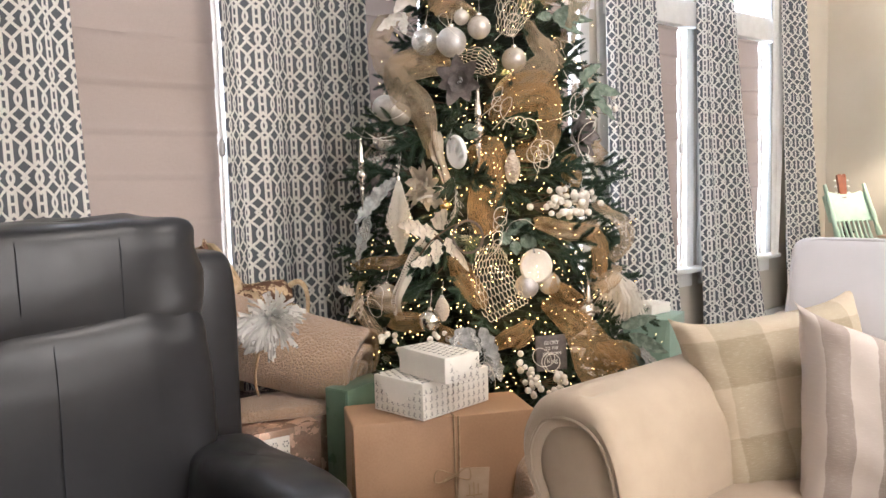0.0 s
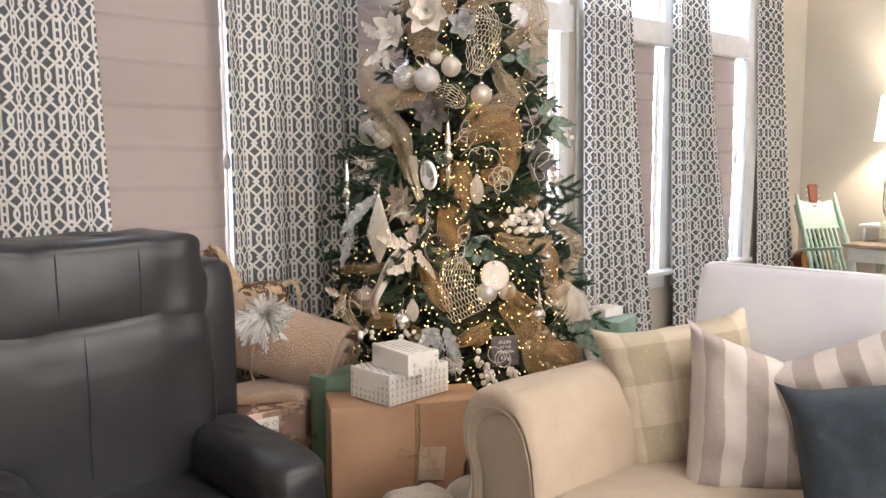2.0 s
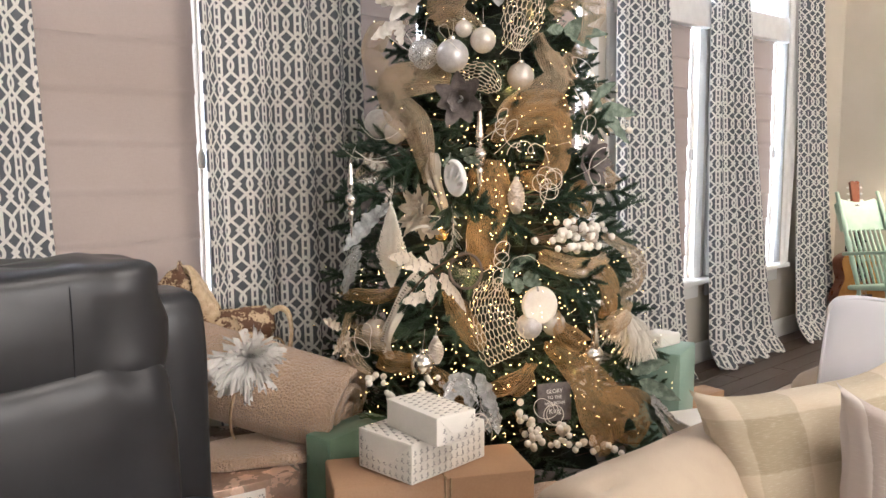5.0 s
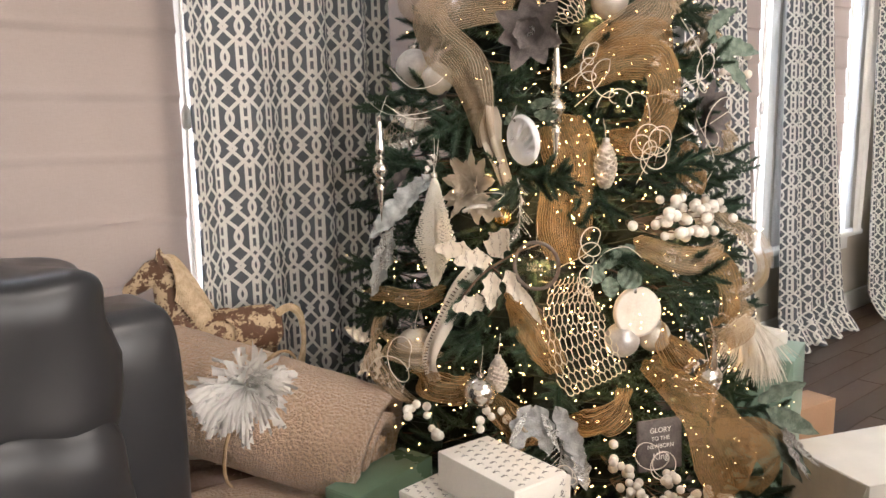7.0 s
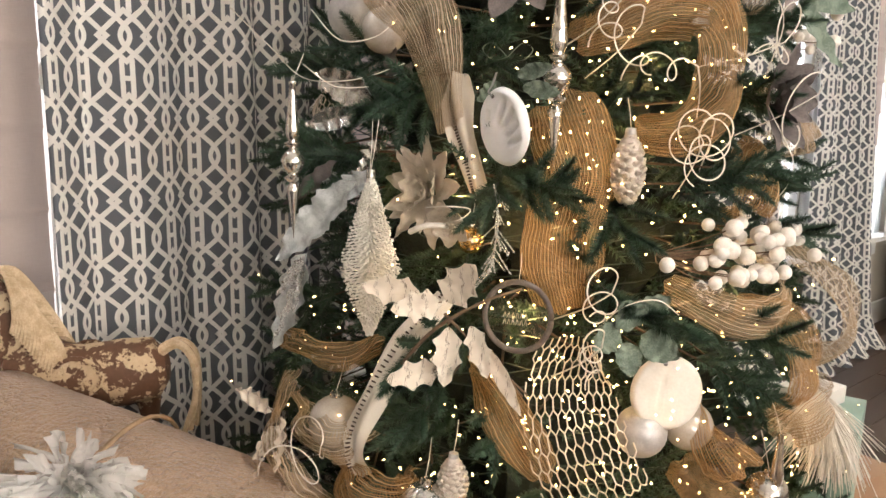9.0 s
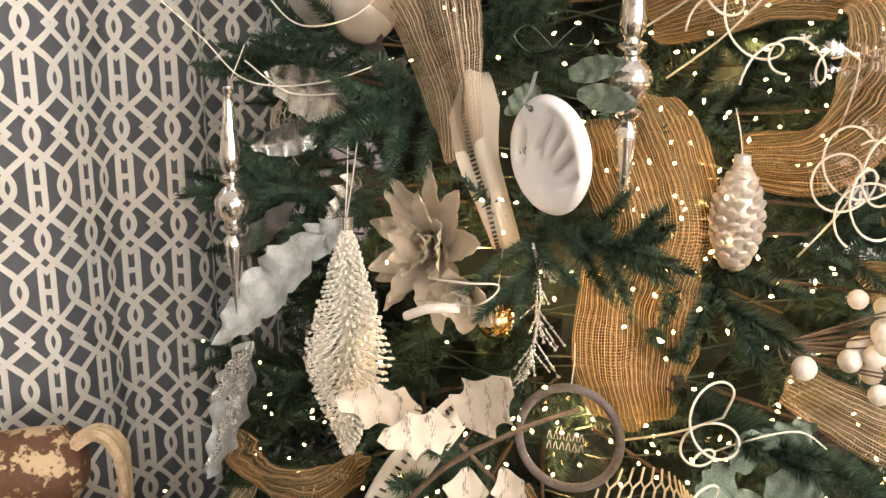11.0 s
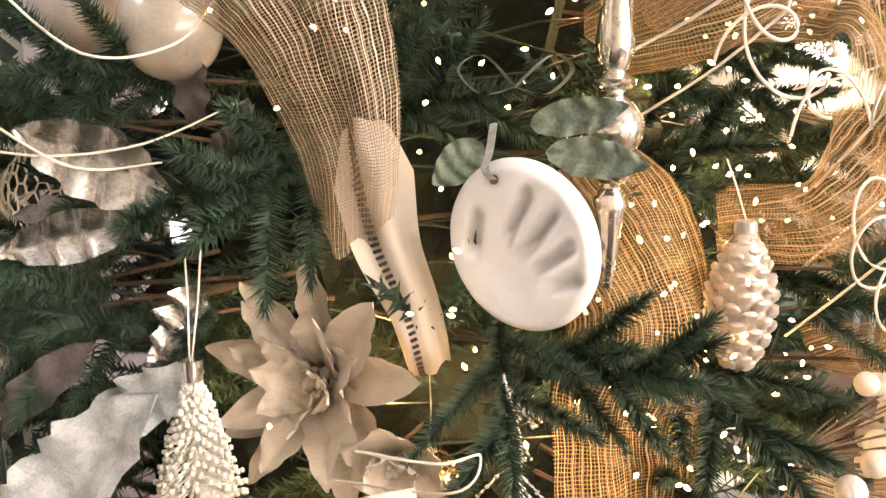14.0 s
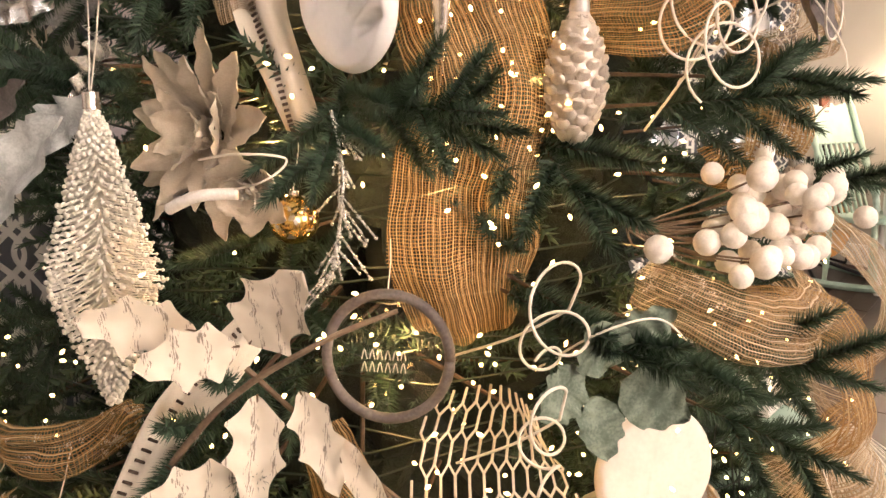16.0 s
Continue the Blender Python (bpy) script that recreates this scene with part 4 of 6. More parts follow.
lp = thing("table_lamp", "wire-cage table lamp with a white drum shade, lit", "lamp", W(5.02, 0.86, 0.804))
part("cage", join(*[tube(spline([(0.04 * math.cos(a), 0.04 * math.sin(a), 0.0), (0.1 * math.cos(a + 0.5), 0.1 * math.sin(a + 0.5), 0.1), (0.1 * math.cos(a + 1.2), 0.1 * math.sin(a + 1.2), 0.33), (0.02 * math.cos(a + 1.8), 0.02 * math.sin(a + 1.8), 0.48)], 6), 0.003, 5) for s in (-1, 1) for a in [s * i * math.pi / 5 for i in range(10)]]), M_black, lp)
part("base", lathe([(0.07, 0), (0.07, 0.012), (0.01, 0.02)], 20), M_black, lp)
part("stem", tube([(0, 0, 0.0), (0, 0, 0.75)], 0.006, 8), M_black, lp)
part("shade", ([(r * math.cos(i * math.pi / 16), r * math.sin(i * math.pi / 16), z) for z, r in ((0.62, 0.185), (0.95, 0.15)) for i in range(32)], [(i, (i + 1) % 32, 32 + (i + 1) % 32, 32 + i) for i in range(32)]), M_lampshade, lp, "white drum shade, lit")
point("lamp_bulb", WF @ Vector((5.02, -0.86, 1.58)), 60, (1.0, 0.8, 0.56), 0.05)

# ---- floor boards ----
rnd = random.Random(3)
plank_meshes = [mesh_of("plank", box(1.196, 0.116, 0.012, (0, 0, -0.006), 0.0015, 1), M_floor, smooth=False) for _ in range(1)]
for row in range(26):
    for k in range(4):
        ob = new("plank", plank_meshes[0])
        ob.parent = floor
        ob.location = (0.6 + 1.2 * k + (0.37 * row) % 1.2, -0.08 - 0.118 * row, 0.0)

# ---- the tree ----
AX, AY = 0.15, 3.08


def reach(z):
    """The crown's radius at height z."""
    return 0.77 - 0.22 * z


def S(x, z, out=0.0):
    """A place on the crown's front at world x and height z, moved out from it."""
    r = reach(z) + out - 0.05
    dx = max(-0.98 * r, min(0.98 * r, x - AX))
    return Vector((AX + dx, AY - math.sqrt(r * r - dx * dx), z))


def outward(p):
    return Vector((p[0] - AX, p[1] - AY, 0)).normalized()


def on_tree(x, z, out=0.0, yaw=0, rx=0, ry=0):
    """A pose on the crown's front: local -y looks outward, z up."""
    p = S(x, z, out)
    o = outward(p)
    return Matrix.Translation(p) @ pose(0, 0, 0, 0, 0, math.degrees(math.atan2(o.x, -o.y)) + yaw) @ pose(0, 0, 0, rx, ry, 0)


def needle_mat():
    n = Nodes("fir_needles")
    isl = n.t.nodes.new("ShaderNodeNewGeometry").outputs["Random Per Island"]
    info = n.t.nodes.new("ShaderNodeObjectInfo").outputs["Random"]
    f = n.math("MULTIPLY_ADD", info, 0.35, n.math("MULTIPLY", isl, 0.65))
    n.set(Base_Color=n.mix(f, rgb(0.008, 0.021, 0.012), rgb(0.08, 0.135, 0.08)), Roughness=0.5, Specular_IOR_Level=0.35)
    return n.m


M_needle = needle_mat()
# near-black: the shade deep in the crown is put into this colour
M_core = plain("core_shade", (0.004, 0.008, 0.005), (0.014, 0.024, 0.014), 0.95, scale=90, fine=500, bump=1.0, dist=0.01)
M_bark = plain("brown_bark", (0.05, 0.03, 0.018), (0.1, 0.065, 0.04), 0.85, scale=60, bump=0.5)


def shoot(rnd, p, d, L, count, nl, vs, fs, r=0.00085):
    """Needles all round a shoot from p along d."""
    d = d.normalized()
    a = d.cross(Vector((0.31, 0.77, 0.55))).normalized()
    b = d.cross(a)
    for i in range(count):
        t = (i + rnd.random()) / count
        w = i * 2.399 + rnd.uniform(-0.5, 0.5)
        s = a * math.cos(w) + b * math.sin(w)
        q = p + d * (L * t)
        tip = max(0.0, (t - 0.85) / 0.15)
        e = q + (s * (1.0 - 0.6 * tip) + d * (0.5 + 0.15 * t + 0.9 * tip)).normalized() * nl * rnd.uniform(0.8, 1.1) * (1 - 0.2 * t)
        x = d.cross(s) * r
        y = d * r
        k = len(vs)
        vs += [tuple(q + x), tuple(q - x * 0.5 + y), tuple(q - x * 0.5 - y), tuple(e)]
        fs += [(k, k + 1, k + 3), (k + 1, k + 2, k + 3), (k + 2, k, k + 3)]


def sprig(seed, full=True):
    """A fir branch tip along +z: one plump finger and a flat fan of side fingers."""
    rnd = random.Random(seed)
    vs, fs = [], []
    L = 0.135
    shoot(rnd, Vector((0, 0, 0)), Vector((0, 0, 1)), L, 420 if full else 80, 0.0165, vs, fs, 0.0011 if full else 0.0022)
    stems = [tube([(0, 0, -0.12), (0, 0, L * 0.96)], 0.0024, 5, 0.4)]
    for k in range(4):
        s = 1 if k % 2 else -1
        t = 0.05 + 0.17 * k + rnd.uniform(-0.04, 0.04)
        d = Vector((s * rnd.uniform(0.7, 1.0), rnd.uniform(-0.3, 0.3), 0.95)).normalized()
        p = Vector((0, 0, L * t))
        l2 = rnd.uniform(0.075, 0.095) - 0.008 * k
        shoot(rnd, p, d, l2, 250 if full else 40, 0.0155, vs, fs, 0.0011 if full else 0.0022)
        stems.append(tube([p, p + d * l2 * 0.95], 0.0017, 4, 0.4))
    return vs, fs, join(*stems)


fir = thing("christmas_tree", "tall artificial fir tree decorated in gold, silver and white", "christmas tree")
part("trunk", lathe([(0.03, 0.02), (0.03, 1.6), (0.012, 2.85)], 12, Matrix.Translation((AX, AY, 0))), M_bark, fir)
for k in range(4):
    a = k * math.pi / 2 + 0.4
    part("stand_leg", tube([(AX, AY, 0.1), (AX + 0.25 * math.cos(a), AY + 0.25 * math.sin(a), 0.014)], 0.012, 8), M_black, fir)
sprig_meshes, sprig_points = [], []
# the large ornaments stay clear of needles: place and radius
keep_clear = [(0.04, 2.595, 1.243, 0.06), (-0.005, 2.64, 1.22, 0.03), (0.005, 2.65, 1.18, 0.025), (0.27, 2.52, 0.887, 0.052), (-0.14, 2.69, 1.1, 0.04), (-0.14, 2.66, 1.02, 0.045), (0.07, 2.56, 0.98, 0.045), (-0.06, 2.68, 1.15, 0.055), (-0.03, 2.67, 1.12, 0.035), (-0.237, 2.79, 1.08, 0.05), (-0.26, 2.67, 0.98, 0.05), (0.215, 2.59, 1.19, 0.03), (-0.19, 2.85, 1.4, 0.045), (0.0, 2.63, 1.24, 0.03), (0.118, 2.61, 1.21, 0.03), (0.118, 2.62, 1.29, 0.03), (0.15, 2.53, 0.86, 0.05)]
for k in range(6):
    vs, fs, st = sprig(10 + k)
    me = mesh_of("branch", join((vs, fs), st), M_needle, smooth=False)
    me.materials.append(M_bark)
    idx = np.zeros(len(me.polygons), dtype=np.int32)
    idx[len(fs):] = 1
    me.polygons.foreach_set("material_index", idx)
    sprig_meshes.append(me)
    sprig_points.append(np.array(vs)[::9])


def bough(tip, d, scale, k, roll):
    d = Vector(d).normalized()
    m = Matrix.Translation(Vector(tip) - d * 0.135 * scale) @ d.to_track_quat("Z", "Y").to_matrix().to_4x4() @ pose(0, 0, 0, 0, 0, roll) @ Matrix.Scale(scale, 4)
    w = sprig_points[k % 6] @ np.array(m.to_3x3()).T + np.array(m.translation)
    for x, y, z, r in keep_clear:
        if np.min(np.sum((w - np.array((x, y, z))) ** 2, axis=1)) < r * r:
            return None
    ob = new("branch", sprig_meshes[k % 6])
    ob.parent = fir
    ob.matrix_world = m
    return ob


rnd = random.Random(7)
# boughs that stand out between the ornaments: x, z, how far out, sideways, up
stand_out = [(-0.245, 1.345, 0.04, -1.3, 0.1), (-0.13, 1.262, 0.03, 0.7, -0.1), (-0.29, 1.175, 0.05, -1.2, -0.1), (-0.23, 1.19, 0.03, -0.9, 0.2), (0.03, 1.34, 0.0, -0.8, 0.2),
             (-0.01, 1.145, 0.0, -0.6, 0.1), (0.04, 1.15, 0.03, 0.2, -1.1), (0.135, 1.168, 0.05, 0.9, 0.0), (0.24, 1.325, 0.04, 0.8, 0.5), (0.27, 0.985, 0.05, 0.9, -0.6), (0.225, 1.07, 0.02, 0.2, -0.9), (-0.145, 1.25, 0.05, -0.3, -0.5),
             (-0.12, 1.115, 0.0, 0.8, -0.4), (0.06, 1.335, 0.0, 1.1, 0.2), (0.015, 1.11, 0.03, -0.1, -0.9), (0.155, 1.155, 0.03, 1.0, -0.1), (-0.07, 1.07, 0.03, 0.6, 0.2), (0.4, 1.18, 0.06, 1.2, 0.2), (0.33, 0.97, 0.05, 1.0, -0.5),
             (0.43, 0.89, 0.06, 1.1, -0.6), (-0.19, 1.18, 0.04, -0.7, 0.1), (-0.11, 0.9, 0.04, -0.3, -0.5), (0.46, 1.19, 0.07, 1.3, 0.0), (0.45, 1.295, 0.06, 1.2, 0.2), (0.46, 0.95, 0.06, 1.0, -0.3), (-0.05, 0.885, 0.03, 0.5, -0.3), (-0.245, 1.1, 0.05, -1.0, -0.2),
             (0.24, 1.0, 0.04, 0.7, -0.3), (-0.31, 1.19, 0.08, -1.4, 0.0), (-0.1, 0.8, 0.03, -0.2, -0.6), (0.04, 0.79, 0.02, 0.1, -0.7), (0.2, 1.285, 0.02, 0.4, 0.6), (0.06, 1.02, 0.0, 0.2, 0.2), (0.28, 1.2, 0.03, 1.0, 0.1), (0.3, 1.37, -0.03, 0.6, 0.3), (0.36, 1.33, -0.03, 0.9, 0.1), (0.35, 1.43, -0.03, 0.8, 0.4), (0.27, 1.29, -0.04, 0.5, 0.1), (0.4, 1.25, -0.02, 0.9, 0.0), (0.03, 1.335, 0.04, -0.5, 0.1), (0.42, 1.38, 0.0, 1.0, 0.2), (0.47, 1.52, 0.03, 1.2, 0.1), (0.5, 1.4, 0.06, 1.3, 0.1), (0.45, 1.65, 0.04, 1.2, 0.2), (0.52, 1.1, 0.06, 1.3, 0.0)]
for i, (x, z, out, side, up) in enumerate(stand_out):
    p = S(x, z, out + 0.045)
    o = outward(p)
    bough(p, o + Vector((-o.y, o.x, 0)) * -0.0 + Vector((side, 0, up)) * 0.8, rnd.uniform(0.9, 1.15), i, rnd.uniform(0, 360))
for i, (tip, d) in enumerate([((-0.33, 2.84, 1.315), (-1, -0.3, 0.05)), ((-0.35, 2.83, 1.165), (-1, -0.35, -0.1)), ((-0.31, 2.8, 1.2), (-0.9, -0.5, 0.15)), ((-0.29, 2.8, 1.335), (-0.8, -0.5, 0.2))]):
    bough(tip, d, 1.05, i + 2, 60 * i)
# the rest of the crown's front, ring by ring, clear of the large ornaments
count = 0
z = 0.36
while z < 2.75:
    r = reach(z)
    n = max(5, int(2 * math.pi * r / 0.145))
    for i in range(n):
        a = 2 * math.pi * (i + rnd.uniform(-0.3, 0.3)) / n + z * 9
        o = Vector((math.cos(a), math.sin(a), 0))
        front = o.y < 0.35
        if not front and rnd.random() < 0.35:
            continue
        if count > 258:
            break
        p = Vector((AX, AY, z + rnd.uniform(-0.03, 0.03))) + o * (r + rnd.uniform(-0.14, 0.0))
        bough(p, o + Vector((rnd.uniform(-0.55, 0.55), rnd.uniform(-0.5, 0.5), rnd.uniform(-0.35, 0.3))), rnd.uniform(0.8, 1.1), rnd.randrange(6), rnd.uniform(0, 360))
        count += 1
    z += 0.115 if z < 1.6 else 0.16
# dense inside: ragged near-black core added to block window light; loose sprays round it
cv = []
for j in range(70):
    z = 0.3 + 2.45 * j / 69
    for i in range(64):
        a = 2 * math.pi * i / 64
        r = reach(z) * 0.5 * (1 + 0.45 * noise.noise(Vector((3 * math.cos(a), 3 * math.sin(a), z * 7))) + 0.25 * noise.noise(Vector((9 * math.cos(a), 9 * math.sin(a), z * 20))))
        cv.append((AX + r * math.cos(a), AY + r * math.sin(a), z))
tagged(part("light_block_core", (cv, [(j * 64 + i, j * 64 + (i + 1) % 64, (j + 1) * 64 + (i + 1) % 64, (j + 1) * 64 + i) for j in range(69) for i in range(64)]), M_core, fir, smooth=False), kind="stuff")
vs, fs = [], []
base_v, base_f, _ = sprig(3, False)
base_v = np.array(base_v)
base_f = np.array(base_f)
total = 0
for i in range(820):
    z = rnd.uniform(0.3, 2.8) if i % 3 else rnd.uniform(0.5, 1.6)
    a = rnd.uniform(0, 2 * math.pi)
    r = reach(z) * rnd.uniform(0.12, 0.8)
    o = Vector((math.cos(a) + rnd.uniform(-0.6, 0.6), math.sin(a) + rnd.uniform(-0.6, 0.6), rnd.uniform(-0.6, 0.6)))
    q = o.normalized().to_track_quat("Z", "Y").to_matrix()
    R3 = np.array(q) * rnd.uniform(0.9, 1.3)
    vs.append(base_v @ R3.T + np.array([AX + r * math.cos(a) - 0.1 * o.x, AY + r * math.sin(a) - 0.1 * o.y, z]))
    fs.append(base_f + total)
    total += len(base_v)
vs, fs = np.concatenate(vs), np.concatenate(fs)
tagged(part("inner_foliage", (vs, fs), M_needle, fir, smooth=False), kind="stuff")

# ---- lights on the tree ----
M_bulb = Nodes("warm_bulb")
M_bulb.set(Base_Color=rgb(1, 0.9, 0.7), Emission_Color=rgb(1.0, 0.6, 0.2), Emission_Strength=11.0)
M_bulb = M_bulb.m
M_wire = plain("green_wire", (0.01, 0.02, 0.012), (0.02, 0.035, 0.02), 0.5)
lights = thing("string_lights", "warm white micro lights strung through the tree, lit", "string lights")
wire = []
for i in range(900):
    a = i * 0.21
    z = 0.4 + 2.1 * i / 900
    r = reach(z) - 0.15 + 0.02 * math.sin(i * 1.7)
    wire.append((AX + r * math.cos(a), AY + r * math.sin(a), z + 0.02 * math.sin(i * 0.9)))
part("wire", tube(wire, 0.0011, 4), M_wire, lights)
bulb_mesh = mesh_of("bulb", lathe([(0.0004, -0.0026), (0.0013, -0.001), (0.0015, 0.0005), (0.0008, 0.002), (0.0001, 0.0027)], 7), M_bulb)
more_lights = thing("string_lights", "second strand of warm white micro lights, lit", "string lights")
part("wire", tube([(AX + (p[0] - AX) * math.cos(2) - (p[1] - AY) * math.sin(2), AY + (p[0] - AX) * math.sin(2) + (p[1] - AY) * math.cos(2), p[2] + 0.03) for p in wire], 0.0011, 4), M_wire, more_lights)
third_lights = thing("string_lights", "third strand of warm white micro lights, lit", "string lights")
part("wire", tube([(AX + (p[0] - AX) * math.cos(4) - (p[1] - AY) * math.sin(4), AY + (p[0] - AX) * math.sin(4) + (p[1] - AY) * math.cos(4), p[2] + 0.05) for p in wire], 0.0011, 4), M_wire, third_lights)
for i in range(880):
    if i % 6 < 1:
        x, z = rnd.gauss(0.17, 0.14), rnd.gauss(1.16, 0.14)
    elif i % 6 < 4:
        x, z = rnd.gauss(0.19, 0.23), rnd.uniform(0.48, 1.0)
    else:
        x, z = rnd.gauss(0.2, 0.19), rnd.uniform(1.25, 2.1)
    b = new("bulb", bulb_mesh)
    b.parent = (lights, more_lights, third_lights)[i // 294]
    b.matrix_world = Matrix.Translation(S(x, z, rnd.uniform(-0.05, 0.05))) @ pose(0, 0, 0, rnd.uniform(0, 180), rnd.uniform(0, 180), 0)
for i, (x, z, w) in enumerate([(0.13, 1.1, 0.16), (0.27, 1.33, 0.3), (-0.012, 1.125, 0.34), (0.23, 1.19, 0.24), (0.36, 1.0, 0.2), (0.1, 0.95, 0.2), (0.2, 0.76, 0.26), (0.4, 0.66, 0.24), (-0.16, 0.76, 0.2), (0.22, 1.5, 0.22), (0.0, 1.62, 0.18), (0.3, 1.75, 0.2)]):
    point("tree_glow", S(x, z, -0.1), 3.4 * w, (1.0, 0.58, 0.2), 0.012)

# ---- ribbons ----


def mesh_ribbon_mat(name, a, b, cream, open_f=0.5):
    """Loose woven ribbon: threads with gaps between, a pale thread at wide steps."""
    n = Nodes(name)
    uv = n.t.nodes.new("ShaderNodeUVMap").outputs[0]
    sep = n.t.nodes.new("ShaderNodeSeparateXYZ")
    n.link(uv, sep.inputs[0])
    wob = n.math("MULTIPLY", n.noise(uv, 20, 2), 0.011)
    su, sv = n.math("ADD", sep.outputs[0], wob), n.math("ADD", sep.outputs[1], wob)

    def lines(s, period, width):
        f = n.math("PINGPONG", n.math("DIVIDE", s, period), 0.5)
        return n.math("SUBTRACT", 1.0, n.ramp(f, width * 0.7, width))
    warp, weft, pale = lines(su, 0.0023, 0.17), lines(sv, 0.0021, 0.15), lines(su, 0.0052, 0.075)
    cover = n.math("MAXIMUM", n.math("MAXIMUM", warp, weft), pale)
    fib = n.noise(n.scaled(uv, (1, 1, 1)), 600, 3)
    fuzz = n.ramp(n.noise(uv, 220, 3), 0.52, 0.75)
    cover = n.math("MAXIMUM", cover, n.math("MULTIPLY", fuzz, 0.3))
    col = n.mix(pale, n.mix(fib, rgb(*a), rgb(*b)), rgb(*cream))
    n.set(Base_Color=col, Roughness=0.75)
    tl = n.add("ShaderNodeBsdfTranslucent")
    n.link(col, tl.inputs[0])
    m1 = n.add("ShaderNodeMixShader", Fac=0.4)
    n.link(n.b.outputs[0], m1.inputs[1]), n.link(tl.outputs[0], m1.inputs[2])
    tr = n.add("ShaderNodeBsdfTransparent")
    m2 = n.add("ShaderNodeMixShader")
    n.link(cover, m2.inputs[0]), n.link(tr.outputs[0], m2.inputs[1]), n.link(m1.outputs[0], m2.inputs[2]), n.link(m2.outputs[0], n.out.inputs[0])
    return n.m


M_burlap = mesh_ribbon_mat("gold_jute_mesh", (0.3, 0.175, 0.065), (0.46, 0.3, 0.14), (0.54, 0.4, 0.23))
M_natural = mesh_ribbon_mat("natural_mesh", (0.34, 0.25, 0.15), (0.5, 0.39, 0.26), (0.68, 0.58, 0.45))
M_linen = cloth("white_linen_ribbon", (0.6, 0.53, 0.44), (0.74, 0.68, 0.58), 700)
M_lacecord = plain("brown_lace_cord", (0.05, 0.03, 0.02), (0.09, 0.06, 0.04), 0.8)


def strip(pts, width, nv=15, steps=7, arch=0.014, ruffle=0.01, seed=0):
    """A cloth strip whose middle line runs through pts (x, z, out): points, faces and cloth coordinates."""
    P = spline([S(*p) for p in pts], steps)
    n = len(P)
    vs, uv = [], []
    run = 0.0
    for j, p in enumerate(P):
        t = (P[min(j + 1, n - 1)] - P[max(j - 1, 0)]).normalized()
        o = outward(p)
        side = t.cross(o)
        side = side.normalized() if side.length > 1e-3 else Vector((1, 0, 0))
        nrm = side.cross(t).normalized()
        if nrm.dot(o) < 0:
            nrm = -nrm
        f = j / (n - 1) * (len(width) - 1)
        k = int(min(f, len(width) - 2)) if len(width) > 1 else 0
        w = width[k] + (width[min(k + 1, len(width) - 1)] - width[k]) * (f - k)
        if j:
            run += (p - P[j - 1]).length
        for i in range(nv):
            s = i / (nv - 1) - 0.5
            h = arch * (1 - 4 * s * s) + ruffle * math.sin(run * 34 + s * 6 + seed) * (0.3 + 1.4 * abs(s)) + 0.55 * ruffle * math.sin(s * 13 + seed + run * 9)
            vs.append(tuple(p + side * w * s + nrm * h))
            uv.append((s * max(width), run))
    return vs, grid_faces(nv, n), uv


def ribbon(pts, width, material, label, **kw):
    vs, fs, uv = strip(pts, width, **kw)
    return solid("ribbon", (vs, fs), material, label, "ribbon", group="tree ribbons", uv=uv, sharp=0)


rnd = random.Random(9)
GOLD = "loosely woven gold jute mesh ribbon looped through the tree"
PALE = "natural open-weave mesh ribbon puffed on the tree"
# one pale ribbon sweeps in from the middle, turns at the side and falls beside the clay disc
ribbon([(0.029, 1.535, -0.03), (-0.062, 1.529, 0.03), (-0.151, 1.51, 0.06), (-0.13, 1.455, 0.07), (-0.08, 1.4, 0.055), (-0.055, 1.34, 0.04), (-0.04, 1.29, 0.015), (-0.03, 1.235, -0.03)], [0.07, 0.1, 0.11, 0.11, 0.105, 0.085, 0.06, 0.045], M_natural, PALE, seed=1)
ribbon([(-0.1, 1.7, -0.03), (-0.17, 1.68, 0.05), (-0.215, 1.615, 0.07), (-0.165, 1.541, 0.05), (-0.092, 1.561, -0.03)], [0.05, 0.1, 0.12, 0.1, 0.06], M_natural, PALE, seed=9)
ribbon([(0.291, 1.66, -0.03), (0.314, 1.587, 0.04), (0.328, 1.517, 0.06), (0.276, 1.468, 0.05), (0.21, 1.431, 0.0), (0.176, 1.387, -0.03)], [0.05, 0.07, 0.09, 0.095, 0.08, 0.05], M_natural, PALE, seed=11)
# the gold ribbon comes forward, turns down and tucks in again
ribbon([(0.15, 1.365, -0.04), (0.2, 1.385, 0.02), (0.254, 1.405, 0.04), (0.315, 1.4, 0.055), (0.34, 1.35, 0.06), (0.335, 1.29, 0.05), (0.295, 1.245, 0.02), (0.241, 1.235, -0.03)], [0.05, 0.075, 0.085, 0.09, 0.09, 0.085, 0.07, 0.05], M_burlap, GOLD, seed=4, ruffle=0.013)
ribbon([(0.19, 1.42, -0.03), (0.23, 1.445, 0.03), (0.3, 1.455, 0.05), (0.355, 1.43, 0.02), (0.38, 1.38, -0.03)], [0.04, 0.07, 0.08, 0.075, 0.05], M_burlap, GOLD, seed=5, ruffle=0.014)
ribbon([(0.13, 1.275, -0.06), (0.14, 1.234, -0.02), (0.151, 1.178, 0.0), (0.137, 1.117, -0.015), (0.132, 1.056, -0.015), (0.145, 0.99, -0.05)], [0.1, 0.12, 0.115, 0.115, 0.12, 0.09], M_burlap, GOLD, seed=3)
